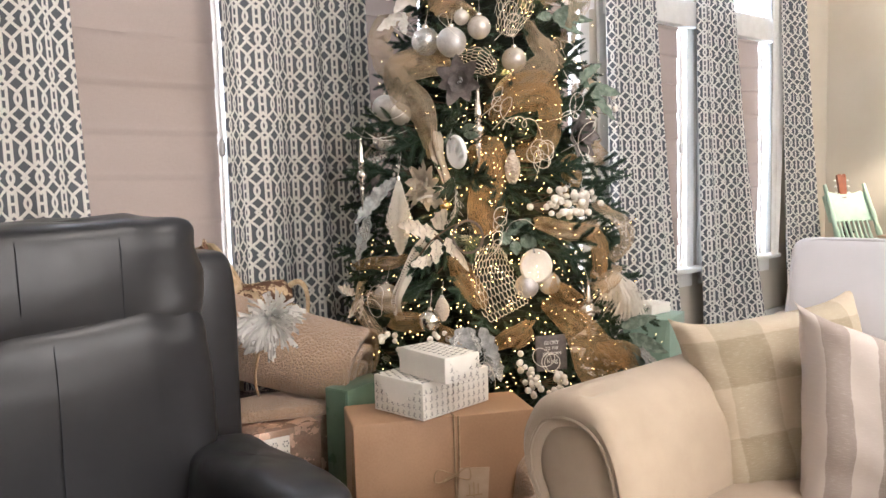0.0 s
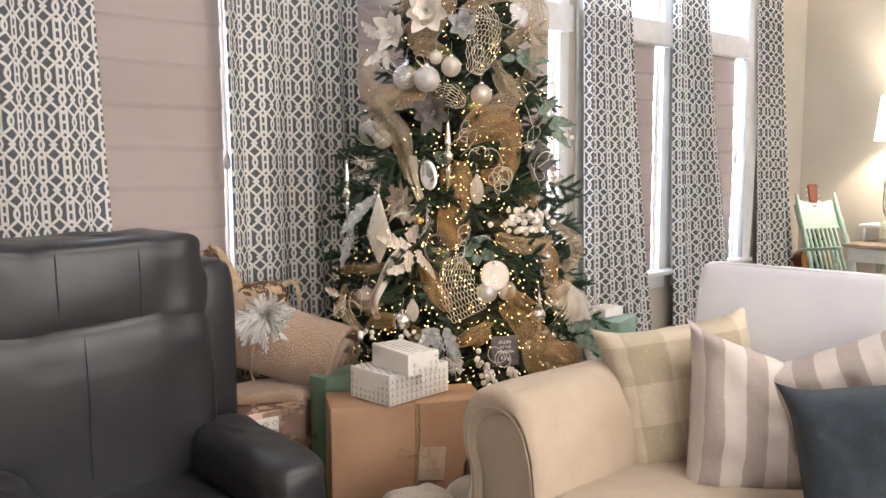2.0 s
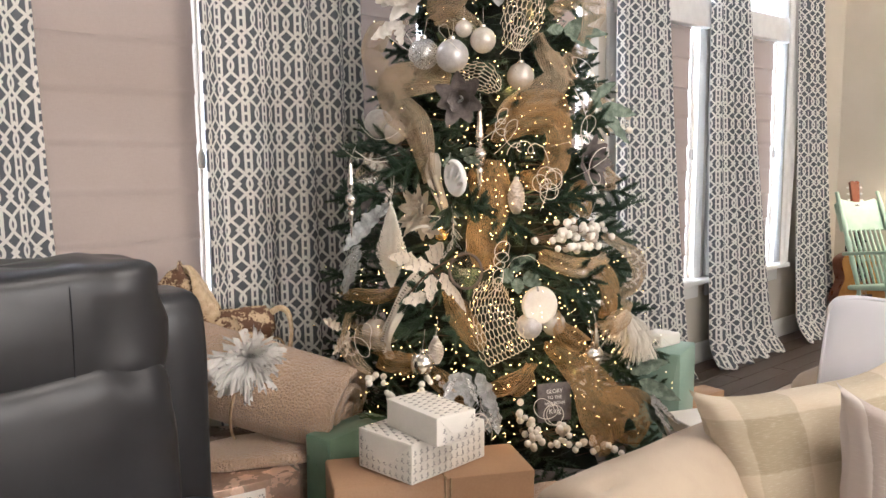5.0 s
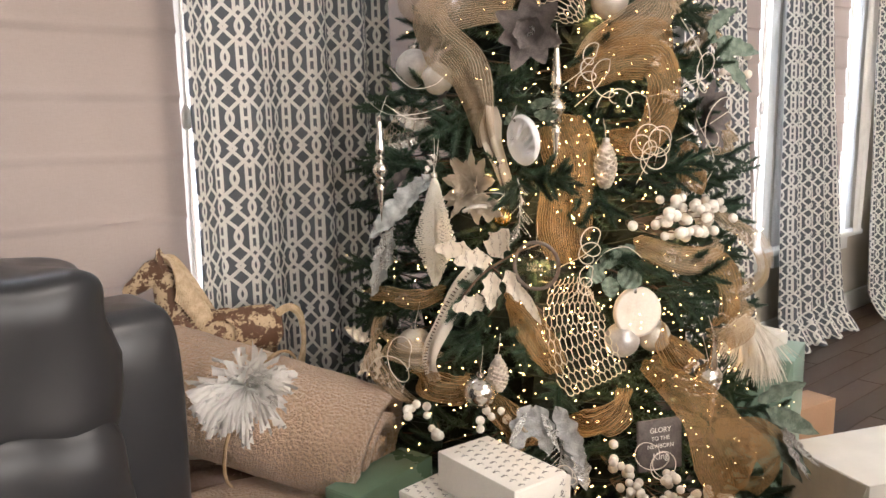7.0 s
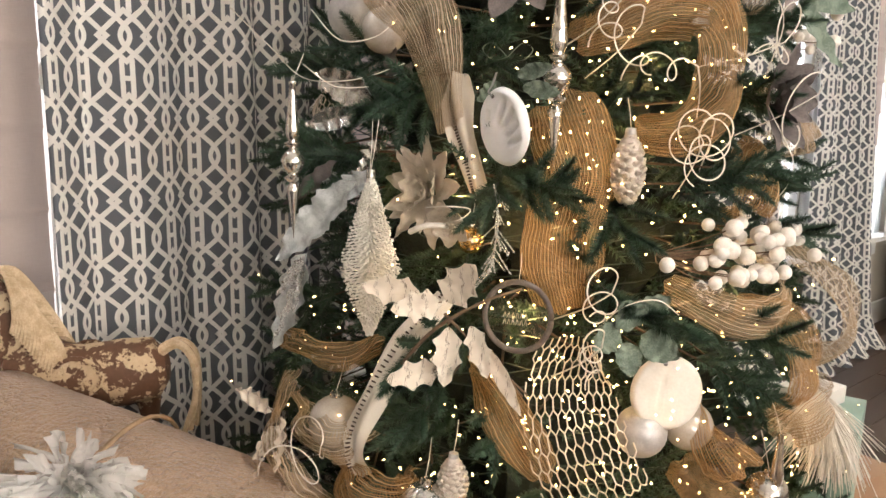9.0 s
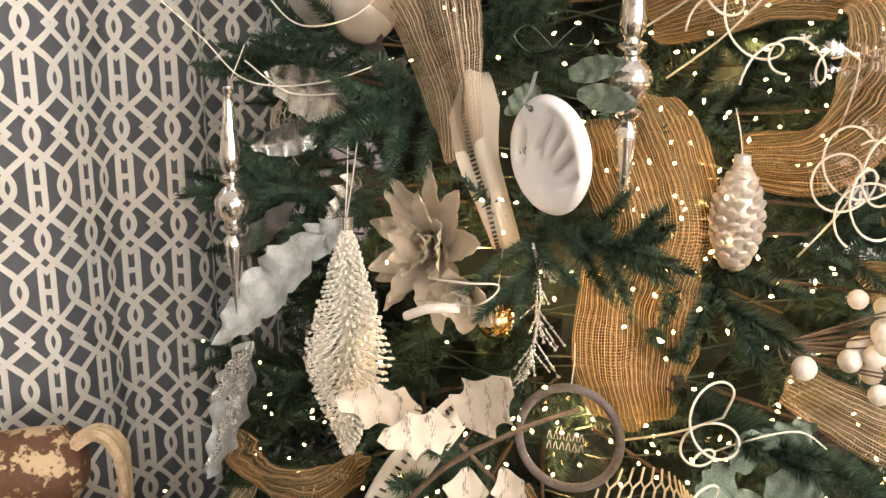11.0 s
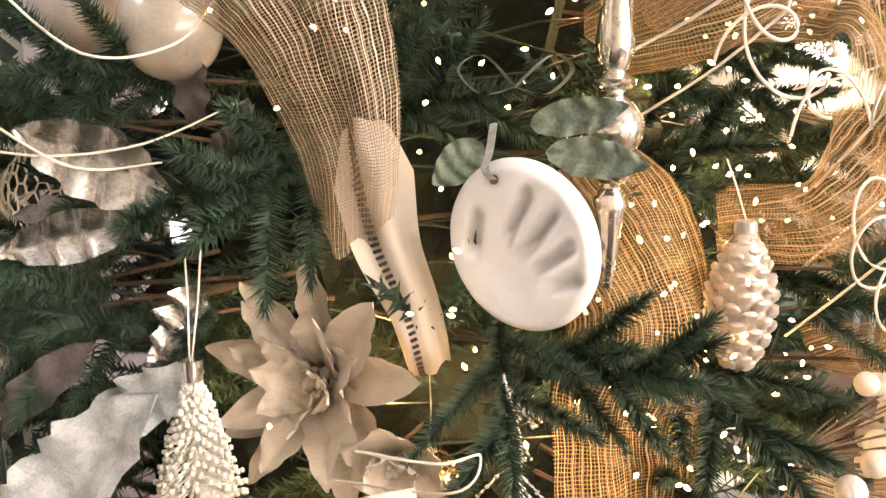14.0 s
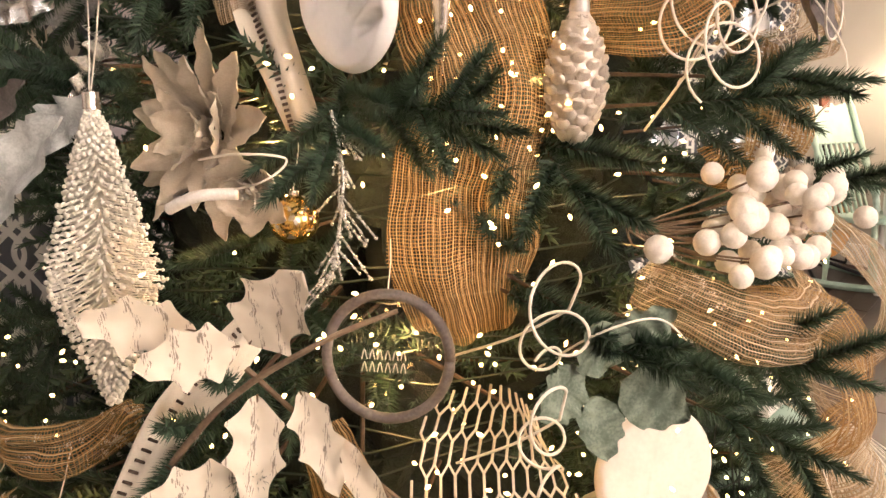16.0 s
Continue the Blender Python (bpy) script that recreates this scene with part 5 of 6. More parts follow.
# a broad gold tail flares over the lower branches
ribbon([(0.312, 0.77, -0.03), (0.355, 0.74, 0.03), (0.4, 0.69, 0.07), (0.44, 0.63, 0.1), (0.475, 0.57, 0.09), (0.49, 0.52, 0.05)], [0.05, 0.075, 0.11, 0.16, 0.18, 0.16], M_burlap, GOLD, seed=6, ruffle=0.012)
ribbon([(0.48, 0.6, -0.03), (0.545, 0.6, 0.05), (0.585, 0.54, 0.06), (0.55, 0.47, 0.0)], [0.05, 0.09, 0.11, 0.09], M_burlap, GOLD, seed=7)
ribbon([(0.02, 0.91, -0.03), (0.05, 0.87, 0.02), (0.08, 0.82, 0.02), (0.11, 0.77, -0.01)], [0.05, 0.07, 0.075, 0.05], M_burlap, GOLD, seed=8)
ribbon([(0.127, 1.905, 0.0), (0.092, 1.848, 0.06), (0.035, 1.782, 0.07), (-0.026, 1.737, 0.02)], [0.05, 0.1, 0.13, 0.12], M_natural, PALE, seed=19)
ribbon([(0.172, 1.833, 0.0), (0.24, 1.882, 0.05), (0.331, 1.904, 0.08), (0.421, 1.867, 0.08), (0.414, 1.788, 0.06), (0.333, 1.72, 0.0)], [0.04, 0.06, 0.07, 0.07, 0.06, 0.04], M_natural, PALE, seed=17)
ribbon([(0.4, 1.96, 0.02), (0.44, 1.88, 0.1), (0.45, 1.79, 0.12), (0.44, 1.7, 0.1), (0.42, 1.6, 0.02)], [0.06, 0.1, 0.12, 0.1, 0.06], M_natural, PALE, seed=12)
ribbon([(0.388, 0.988, 0.0), (0.455, 0.967, 0.05), (0.488, 0.897, 0.06), (0.483, 0.842, 0.0)], [0.05, 0.075, 0.08, 0.05], M_burlap, GOLD, seed=14)
ribbon([(0.5, 1.06, -0.02), (0.56, 1.012, 0.05), (0.585, 0.937, 0.06), (0.54, 0.891, 0.0)], [0.05, 0.09, 0.1, 0.06], M_natural, PALE, seed=13)
ribbon([(0.29, 1.02, -0.03), (0.36, 0.995, 0.04), (0.43, 0.985, 0.05), (0.49, 1.0, -0.02)], [0.04, 0.06, 0.06, 0.04], M_natural, PALE, seed=15)
ribbon([(-0.3, 0.87, -0.02), (-0.25, 0.895, 0.03), (-0.18, 0.9, 0.03), (-0.13, 0.91, -0.03)], [0.03, 0.04, 0.045, 0.03], M_burlap, GOLD, seed=16)
ribbon([(-0.27, 0.82, -0.02), (-0.28, 0.77, 0.05), (-0.25, 0.71, 0.04), (-0.2, 0.67, -0.02)], [0.03, 0.05, 0.055, 0.04], M_natural, PALE, seed=20)

# smaller puffs of ribbon tucked in all over
for k, (x, z, c) in enumerate([(0.05, 1.7, 0), (0.36, 1.56, 0), (0.47, 1.47, 0), (0.5, 1.25, 0), (-0.2, 0.78, 0), (-0.12, 0.72, 1), (0.02, 0.66, 1), (0.2, 0.68, 1), (0.52, 0.82, 0), (-0.02, 1.9, 0), (0.24, 1.93, 0), (0.37, 0.8, 1), (0.4, 1.16, 1)]):
    a = rnd.uniform(0, 2 * math.pi)
    ca, sa = 0.06 * math.cos(a), 0.06 * math.sin(a)
    ribbon([(x - ca, z - sa, -0.05), (x - ca * 0.5, z - sa * 0.5, 0.02), (x, z, 0.04), (x + ca * 0.5, z + sa * 0.5, 0.025), (x + ca, z + sa, -0.05)], [0.03, 0.065, 0.075, 0.065, 0.03], M_burlap if c else M_natural, GOLD if c else PALE, seed=30 + k, ruffle=0.016)


def laced(pts, width, label, seed):
    """White linen ribbon with a ladder of dark cord down its middle."""
    ob = thing("lace_ribbon", label, "ribbon", group="tree ribbons")
    vs, fs, uv = strip(pts, width, nv=9, steps=11, arch=0.006, ruffle=0.007, seed=seed)
    part("band", (vs, fs), M_linen, ob, uv=uv, sharp=0)
    rungs = []
    for j in range(0, len(vs) // 9):
        a, b = Vector(vs[j * 9 + 5]), Vector(vs[j * 9 + 6])
        o = outward(a) * 0.002
        rungs.append(tube([a + o, b + o], 0.0013, 5))
    part("ladder_stitch", join(*rungs), M_lacecord, ob, "dark ladder stitching")


laced([(-0.02, 1.31, -0.03), (-0.02, 1.275, -0.016), (-0.013, 1.235, -0.022), (0.002, 1.19, -0.026), (0.014, 1.145, -0.045)], [0.03, 0.055, 0.046, 0.034, 0.03], "white linen ribbon with a laced edge", 1)
laced([(-0.03, 1.0, 0.0), (-0.08, 0.94, 0.02), (-0.125, 0.865, 0.04), (-0.155, 0.79, 0.03), (-0.15, 0.72, -0.02)], [0.03, 0.042, 0.042, 0.04, 0.03], "white linen ribbon with laced stitching", 2)


def net_ribbon(pts, width, cell, label, seed):
    """Stiff white honeycomb netting."""
    M, L = 40, 60
    P = spline([S(*p) for p in pts], 20)
    run = [0.0]
    for a, b in zip(P, P[1:]):
        run.append(run[-1] + (b - a).length)

    def at(s, q):
        s = max(0, min(run[-1] - 1e-6, s))
        k = max(i for i in range(len(run)) if run[i] <= s)
        k = min(k, len(P) - 2)
        p = P[k].lerp(P[k + 1], (s - run[k]) / max(1e-9, run[k + 1] - run[k]))
        t = (P[k + 1] - P[k]).normalized()
        o = outward(p)
        side = t.cross(o).normalized()
        f = s / run[-1] * (len(width) - 1)
        i = int(min(f, len(width) - 2))
        w = width[i] + (width[i + 1] - width[i]) * (f - i)
        return p + side * w * q + side.cross(t).normalized() * (0.02 * (1 - 4 * q * q) + 0.006 * math.sin(s * 40 + q * 6 + seed)) * (1 if side.cross(t).dot(o) > 0 else -1)
    rods = []
    rows = int(run[-1] / (cell * 1.5))
    cols = int(max(width) / (cell * 0.87))
    for j in range(rows):
        for i in range(cols):
            q = ((i + 0.5 + (0.5 if j % 2 else 0)) / cols) - 0.5
            dq = 0.5 / cols
            s = (j + 0.5) * cell * 1.5
            if abs(q) > 0.5:
                continue
            h = cell * 0.5
            rods.append(tube([at(s - h, q - dq), at(s + h, q - dq)], 0.0011, 4))
            rods.append(tube([at(s + h, q - dq), at(s + 2 * h, q)], 0.0011, 4))
            rods.append(tube([at(s + h, q + dq), at(s + 2 * h, q)], 0.0011, 4))
            if i == cols - 1:
                rods.append(tube([at(s - h, q + dq), at(s + h, q + dq)], 0.0011, 4))
    return solid("net_ribbon", join(*rods), M_paperwhite, label, "ribbon", group="tree ribbons")


M_paperwhite = plain("ivory_cord", (0.62, 0.53, 0.4), (0.76, 0.68, 0.55), 0.7)
net_ribbon([(0.155, 0.94, -0.03), (0.145, 0.9, 0.01), (0.15, 0.85, 0.03), (0.168, 0.8, 0.035), (0.19, 0.755, 0.03)], [0.08, 0.11, 0.125, 0.135, 0.13], 0.0138, "ivory honeycomb net ribbon over the branches", 1)
net_ribbon([(0.235, 1.86, 0.0), (0.258, 1.78, 0.05), (0.241, 1.696, 0.07), (0.213, 1.61, 0.02)], [0.07, 0.11, 0.12, 0.06], 0.014, "ivory honeycomb net ribbon near the top", 2)
net_ribbon([(0.07, 1.54, 0.0), (0.125, 1.53, 0.04), (0.168, 1.49, 0.0)], [0.05, 0.08, 0.05], 0.012, "ivory honeycomb net ribbon tucked under the baubles", 3)
net_ribbon([(-0.25, 1.29, -0.06), (-0.25, 1.255, -0.03), (-0.22, 1.21, -0.05)], [0.07, 0.1, 0.08], 0.011, "ivory honeycomb net scrap between the branches", 4)

# ---- ornaments ----


def mercury(name, tint=(0.8, 0.77, 0.72), rough=0.12):
    n = Nodes(name)
    c = n.coord()
    f = n.ramp(n.noise(c, 140, 5), 0.5, 0.7)
    n.set(Base_Color=n.mix(f, rgb(*tint), rgb(0.4, 0.36, 0.31)), Metallic=0.95, Roughness=n.math("MULTIPLY_ADD", f, 0.25, rough))
    n.bump(n.noise(c, 60, 3), 0.1, 0.003)
    return n.m


M_mercury = mercury("mercury_glass")
M_goldglass = mercury("gold_mercury_glass", (0.75, 0.5, 0.16), 0.1)
M_pearl = plain("pearl_lacquer", (0.5, 0.45, 0.39), (0.62, 0.57, 0.5), 0.22, 0.25, scale=40, bump=0.02)
M_satin = plain("satin_silver", (0.44, 0.42, 0.41), (0.56, 0.54, 0.52), 0.33, 0.3, scale=60, bump=0.03)
M_clay = plain("white_clay", (0.8, 0.79, 0.78), (0.86, 0.85, 0.84), 0.4, scale=25, fine=300, bump=0.12)
M_clay_rough = plain("chalky_clay", (0.72, 0.66, 0.58), (0.8, 0.74, 0.66), 0.7, scale=30, fine=250, bump=0.3)
M_snow = plain("frosted_bristle", (0.74, 0.69, 0.6), (0.86, 0.82, 0.74), 0.8, scale=60)
M_felt = plain("white_felt", (0.7, 0.64, 0.57), (0.84, 0.79, 0.72), 0.95, scale=120, fine=600, bump=0.6)
M_sage = plain("sage_velvet_leaf", (0.1, 0.135, 0.1), (0.22, 0.27, 0.21), 0.8, scale=50, bump=0.3)
M_greyleaf = plain("grey_silk_leaf", (0.25, 0.25, 0.245), (0.45, 0.45, 0.44), 0.6, scale=50, bump=0.25)
M_mauve = plain("mauve_velvet", (0.1, 0.085, 0.08), (0.17, 0.145, 0.135), 0.8, scale=50, bump=0.25)
M_petal = cloth("cream_silk_petal", (0.56, 0.47, 0.36), (0.7, 0.62, 0.5), 300, 0.25, 0.001, 30)
M_wirewhite = plain("white_curl_wire", (0.68, 0.62, 0.53), (0.8, 0.75, 0.66), 0.5)
M_twig = plain("brown_twig", (0.12, 0.08, 0.05), (0.2, 0.14, 0.09), 0.85, scale=80)


def glitter_mat():
    n = Nodes("silver_glitter")
    c = n.coord()
    vor = n.add("ShaderNodeTexVoronoi", Scale=700.0)
    n.link(c, vor.inputs["Vector"])
    sp = n.t.nodes.new("ShaderNodeSeparateColor")
    n.link(vor.outputs["Color"], sp.inputs[0])
    f = sp.outputs[0]
    n.set(Base_Color=n.mix(f, rgb(0.4, 0.42, 0.43), rgb(0.9, 0.88, 0.84)), Metallic=0.8, Roughness=n.math("MULTIPLY_ADD", sp.outputs[1], 0.4, 0.12))
    n.bump(f, 1.0, 0.004)
    return n.m


M_glitter = glitter_mat()


def script_paper():
    n = Nodes("script_paper")
    c = n.coord()
    ln = n.add("ShaderNodeTexWave", Scale=90.0, Distortion=3.0)
    n.link(n.scaled(c, (0.2, 1, 1)), ln.inputs["Vector"])
    dash = n.ramp(n.noise(n.scaled(c, (9, 1, 1)), 130, 3), 0.52, 0.56)
    f = n.math("MULTIPLY", n.ramp(ln.outputs[0], 0.8, 0.9), dash)
    big = n.noise(c, 40, 3)
    n.set(Base_Color=n.mix(n.math("MULTIPLY", f, 0.75), n.mix(big, rgb(0.62, 0.53, 0.42), rgb(0.78, 0.71, 0.6)), rgb(0.14, 0.1, 0.07)), Roughness=0.75)
    n.bump(big, 0.2, 0.002)
    return n.m


M_script = script_paper()


def hanger(p, q, parent, name="hanger"):
    part(name, tube([p, (Vector(p) + Vector(q)) / 2 + Vector((0.001, 0, 0)), q], 0.0006, 4), M_wirewhite, parent)


def bauble(x, z, out, r, material, label):
    ob = thing("bauble", label, "bauble", on_tree(x, z, out), "tree ornaments")
    part("sphere", ball(r, (0, 0, 0), 32), material, ob, sharp=0)
    cap = part("cap", lathe([(r * 0.22, r * 0.95), (r * 0.24, r * 1.0), (r * 0.22, r * 1.16), (r * 0.05, r * 1.2)], 14), M_mercury, ob, "silver cap")
    hanger((0, 0, r * 1.18), (0, 0.02, r * 1.18 + 0.05), cap)
    return ob


bauble(0.037, 1.588, 0.05, 0.047, M_satin, "large satin silver-grey bauble")
bauble(0.125, 1.632, 0.04, 0.037, M_pearl, "large pearl-white glass bauble with cap")
bauble(0.07, 1.665, 0.05, 0.025, M_pearl, "small pearl-white bauble above the others")
bauble(-0.045, 1.6, 0.03, 0.045, M_glitter, "glittered silver net bauble")
bauble(-0.191, 1.405, -0.02, 0.045, M_satin, "satin grey-white bauble under the ribbon")
bauble(-0.135, 1.375, -0.01, 0.036, M_pearl, "champagne bauble behind the mesh ribbon")
bauble(0.235, 1.532, 0.0, 0.04, M_pearl, "matte champagne bauble under the ribbon")
bauble(0.251, 0.824, -0.02, 0.037, M_satin, "grey satin bauble below the clay disc")
bauble(0.322, 0.828, -0.015, 0.035, M_pearl, "white marbled bauble beside the clay disc")
bauble(-0.05, 0.735, 0.05, 0.035, M_mercury, "silver mercury-glass bauble hanging low")
bauble(-0.19, 0.79, 0.0, 0.042, M_pearl, "champagne bauble low in the branches")
bauble(0.43, 0.745, 0.04, 0.03, M_mercury, "mercury-glass bauble low on the tree")


def finial(x, z0, z1, out, label):
    """A drawn-glass drop with a ball between two tapered ends."""
    L = z1 - z0
    prof = [(0.0006, 0), (0.004, 0.12), (0.0095, 0.3), (0.011, 0.33), (0.006, 0.36), (0.014, 0.385), (0.015, 0.4), (0.008, 0.415), (0.013, 0.435), (0.0185, 0.475), (0.02, 0.5), (0.0185, 0.53), (0.012, 0.56), (0.006, 0.58), (0.013, 0.6), (0.014, 0.615), (0.007, 0.63), (0.011, 0.66), (0.012, 0.7), (0.0095, 0.78), (0.006, 0.93), (0.005, 0.97), (0.006, 0.975), (0.006, 1.0), (0.001, 1.0)]
    ob = thing("finial_ornament", label, "ornament", on_tree(x, z0, out), "tree ornaments")
    part("drop", lathe([(r * L / 0.26, h * L) for r, h in prof], 28), M_mercury, ob, sharp=50)
    hanger((0, 0, L), (0, 0.02, L + 0.04), ob)
    return ob


finial(-0.262, 1.062, 1.295, 0.07, "slender silver mercury-glass drop hanging at the side")
finial(0.113, 1.178, 1.44, 0.004, "long tapered silver mercury-glass drop")
finial(0.435, 0.63, 0.84, 0.03, "silver mercury-glass drop low on the tree")


def cone_ornament(x, z0, z1, out, r, label):
    L = z1 - z0
    ob = thing("pinecone_ornament", label, "ornament", on_tree(x, z0, out), "tree ornaments")
    core = part("core", lathe([(0.001, 0), (r * 0.5, L * 0.08), (r * 0.85, L * 0.3), (r * 0.88, L * 0.55), (r * 0.6, L * 0.82), (r * 0.3, L * 0.93), (0.001, L * 0.95)], 18), M_satin_warm, ob, sharp=0)
    scale_mesh = mesh_of("scale", ball(1.0, (0, 0, 0), 8), M_satin_warm)
    for k in range(96):
        t = (k + 0.5) / 96
        a = k * 2.39996
        rr = r * math.sin(min(1, (t * 0.96 + 0.06)) * math.pi) ** 0.62 * 0.93
        piece = new("scale", scale_mesh)
        piece.parent = core
        piece.matrix_local = (Matrix.Translation((rr * math.cos(a), rr * math.sin(a), L * (0.05 + 0.87 * t))) @ Matrix.Rotation(a, 4, "Z") @ pose(0, 0, 0, 0, 35, 0) @ Matrix.Diagonal((r * 0.15, r * 0.27, L * 0.05, 1)))
    cap = part("cap", lathe([(r * 0.32, L * 0.92), (r * 0.34, L * 0.94), (r * 0.3, L * 1.0), (r * 0.06, L * 1.01)], 14), M_satin, ob, "silver cap")
    hanger((0, 0, L), (0, 0.02, L + 0.04), cap)


M_satin_warm = plain("frosted_champagne", (0.52, 0.45, 0.38), (0.68, 0.61, 0.54), 0.3, 0.35, scale=90, bump=0.15)
cone_ornament(0.216, 1.138, 1.245, 0.005, 0.023, "frosted champagne pinecone ornament")
cone_ornament(-0.013, 0.73, 0.81, 0.03, 0.021, "frosted silver pinecone ornament low on the tree")
cone_ornament(0.44, 1.04, 1.12, 0.02, 0.02, "silver pinecone ornament at the side")


def bottle_brush(x, z0, z1, out, r):
    L = z1 - z0
    rnd = random.Random(4)
    ob = thing("bottle_brush_ornament", "frosted cream bottle-brush tree ornament, pointed at both ends", "ornament", on_tree(x, z0, out), "tree ornaments")
    bris, snow = [], []
    for k in range(900):
        t = (k + 0.5) / 900
        rr = r * (t / 0.42 if t < 0.42 else ((1 - t) / 0.58) ** 0.85) * 0.97 + 0.004
        a = k * 2.39996
        p = Vector((0, 0, L * t))
        e = p + Vector((rr * math.cos(a), rr * math.sin(a), -0.006)) * rnd.uniform(0.86, 1.06)
        bris.append(tube([p, e], 0.0008, 3))
        snow.append(ball(rnd.uniform(0.0014, 0.0026), e, 6))
        if k % 2:
            snow.append(ball(rnd.uniform(0.0012, 0.002), p.lerp(e, 0.8), 6))
    part("bristles", join(*bris), M_snow, ob, smooth=False)
    part("frosting", join(*snow), M_snow, ob, "white flocked tips", sharp=0)
    cap = part("cap", lathe([(0.007, L * 0.98), (0.007, L + 0.008), (0.001, L + 0.01)], 10), M_mercury, ob, "silver cap")
    hanger((-0.001, 0, L + 0.01), (-0.006, 0.01, L + 0.08), cap)
    hanger((0.001, 0, L + 0.01), (0.006, 0.01, L + 0.08), cap)


bottle_brush(-0.143, 0.928, 1.165, -0.015, 0.043)


def clay_disc(m, r, th, material, label, grooves):
    """A clay slab with a hole for its ribbon; grooves are pressed into its face."""
    rings, n = 34, 84
    vs, fs = [], []
    for side in (-1, 1):
        for j in range(rings + 1):
            q = j / rings
            rr = r * min(1.0, q * 1.0)
            for i in range(n):
                a = 2 * math.pi * i / n
                x, z = rr * math.cos(a), rr * math.sin(a) * 1.05
                y = side * th / 2 * (1 - max(0, (q - 0.86) / 0.14) ** 2.2 * 0.95)
                if side < 0:
                    for gx, gz, ang, l, w, dp in grooves:
                        ca, sa = math.cos(radians(ang)), math.sin(radians(ang))
                        lx, lz = (x - gx) * ca + (z - gz) * sa, -(x - gx) * sa + (z - gz) * ca
                        y += dp * math.exp(-(abs(lx) / l) ** 4 - (lz / w) ** 4)
                    y += 0.0006 * noise.noise(Vector((x * 60, z * 60, 1)))
                vs.append((x, y, z))
    k = (rings + 1) * n
    for j in range(rings):
        for i in range(n):
            i2 = (i + 1) % n
            a = (j * n + i, j * n + i2, (j + 1) * n + i2, (j + 1) * n + i)
            fs += [a, tuple(k + q for q in reversed(a))]
    for i in range(n):
        i2 = (i + 1) % n
        fs.append((rings * n + i, rings * n + i2, k + rings * n + i2, k + rings * n + i))
    ob = thing("clay_ornament", label, "ornament", m, "tree ornaments")
    part("slab", (vs, fs), material, ob, sharp=0)
    part("hole", moved(lathe([(0.003, 0), (0.003, 0.001)], 12), pose(-0.006, -th / 2 - 0.0006, r * 0.84, 90, 0, 0)), M_mauve, ob)
    rb = [(-0.006, -th / 2 - 0.002, r * 0.84), (-0.008, -th / 2 - 0.005, r * 0.98), (-0.009, -0.004, r * 1.15), (-0.008, 0.004, r * 1.45)]
    P = spline(rb, 5)
    part("ribbon_loop", ([tuple(p + Vector((s * 0.0028, 0, 0))) for p in P for s in (-1, 1)], grid_faces(2, len(P))), M_greyleaf, ob, "grey-green ribbon", sharp=0)
    return ob


clay_disc(Matrix.Translation((0.0435, 2.6, 1.243)) @ pose(0, 0, 0, 6, -8, -57), 0.0505, 0.016, M_clay, "white glazed clay disc ornament with pressed grooves",
          [(-0.027, 0.012, 70, 0.014, 0.00492, 0.010125), (0.004, 0.02, 52, 0.018, 0.0041, 0.01215), (0.016, 0.008, 40, 0.018, 0.0041, 0.01215), (0.024, -0.006, 30, 0.015, 0.003936, 0.011475), (0.026, -0.022, 16, 0.013, 0.003936, 0.010125), (-0.006, -0.014, 40, 0.016, 0.017, 0.00378)])
clay_disc(Matrix.Translation(S(0.279, 0.887, 0.012)) @ pose(0, 0, 0, -4, 0, 4), 0.051, 0.014, M_clay_rough, "chalky white clay disc ornament", [(-0.01, 0.0, 80, 0.03, 0.004, 0.0006)])
tie = thing("ribbon_bow", "small grey-green bow above the clay disc", "bow", on_tree(0.045, 1.335, 0.05))
for s in (-1, 1):
    P = spline([(0, 0, 0), (s * 0.02, -0.006, 0.018), (s * 0.034, -0.002, 0.01), (s * 0.02, 0.0, -0.004), (0, 0, 0)], 6)
    part("loop", ([tuple(p + Vector((0, q * 0.005, 0))) for p in P for q in (-1, 1)], grid_faces(2, len(P))), M_sage, tie, sharp=0)

# framed glass medallion
ring = thing("medallion_ornament", "round dark-wood hoop with a glass face on the tree", "ornament", on_tree(0.072, 0.98, -0.012, -8), "tree ornaments")
part("hoop", tube([(0.0475 * math.cos(a), 0, 0.05 * math.sin(a)) for a in [i / 40 * 2 * math.pi for i in range(41)]], 0.0042, 10), M_mauve, ring, "dark wooden hoop", sharp=0)
part("face", moved(lathe([(0.0445, 0), (0.0445, 0.0015)], 36), pose(0, 0.002, 0, 90, 0, 0)), M_glass, ring, "clear glass disc")
part("lettering", join(*[tube(spline([(-0.02 + 0.006 * i, -0.001, -0.012 + 0.01 * r), (-0.018 + 0.006 * i, -0.001, -0.004 + 0.01 * r), (-0.016 + 0.006 * i, -0.001, -0.012 + 0.01 * r)], 3), 0.0005, 3) for i in range(6) for r in range(2)]), M_wirewhite, ring, "white script strokes")
hanger((0, 0, 0.054), (0, 0.01, 0.09), ring)

# slate plaque
plaque = thing("slate_plaque", "small dark slate plaque with white lettering", "sign", on_tree(0.309, 0.637, 0.06, 4, -4), "tree ornaments")
part("board", box(0.1, 0.008, 0.105, (0, 0, 0), 0.002), M_mauve, plaque)


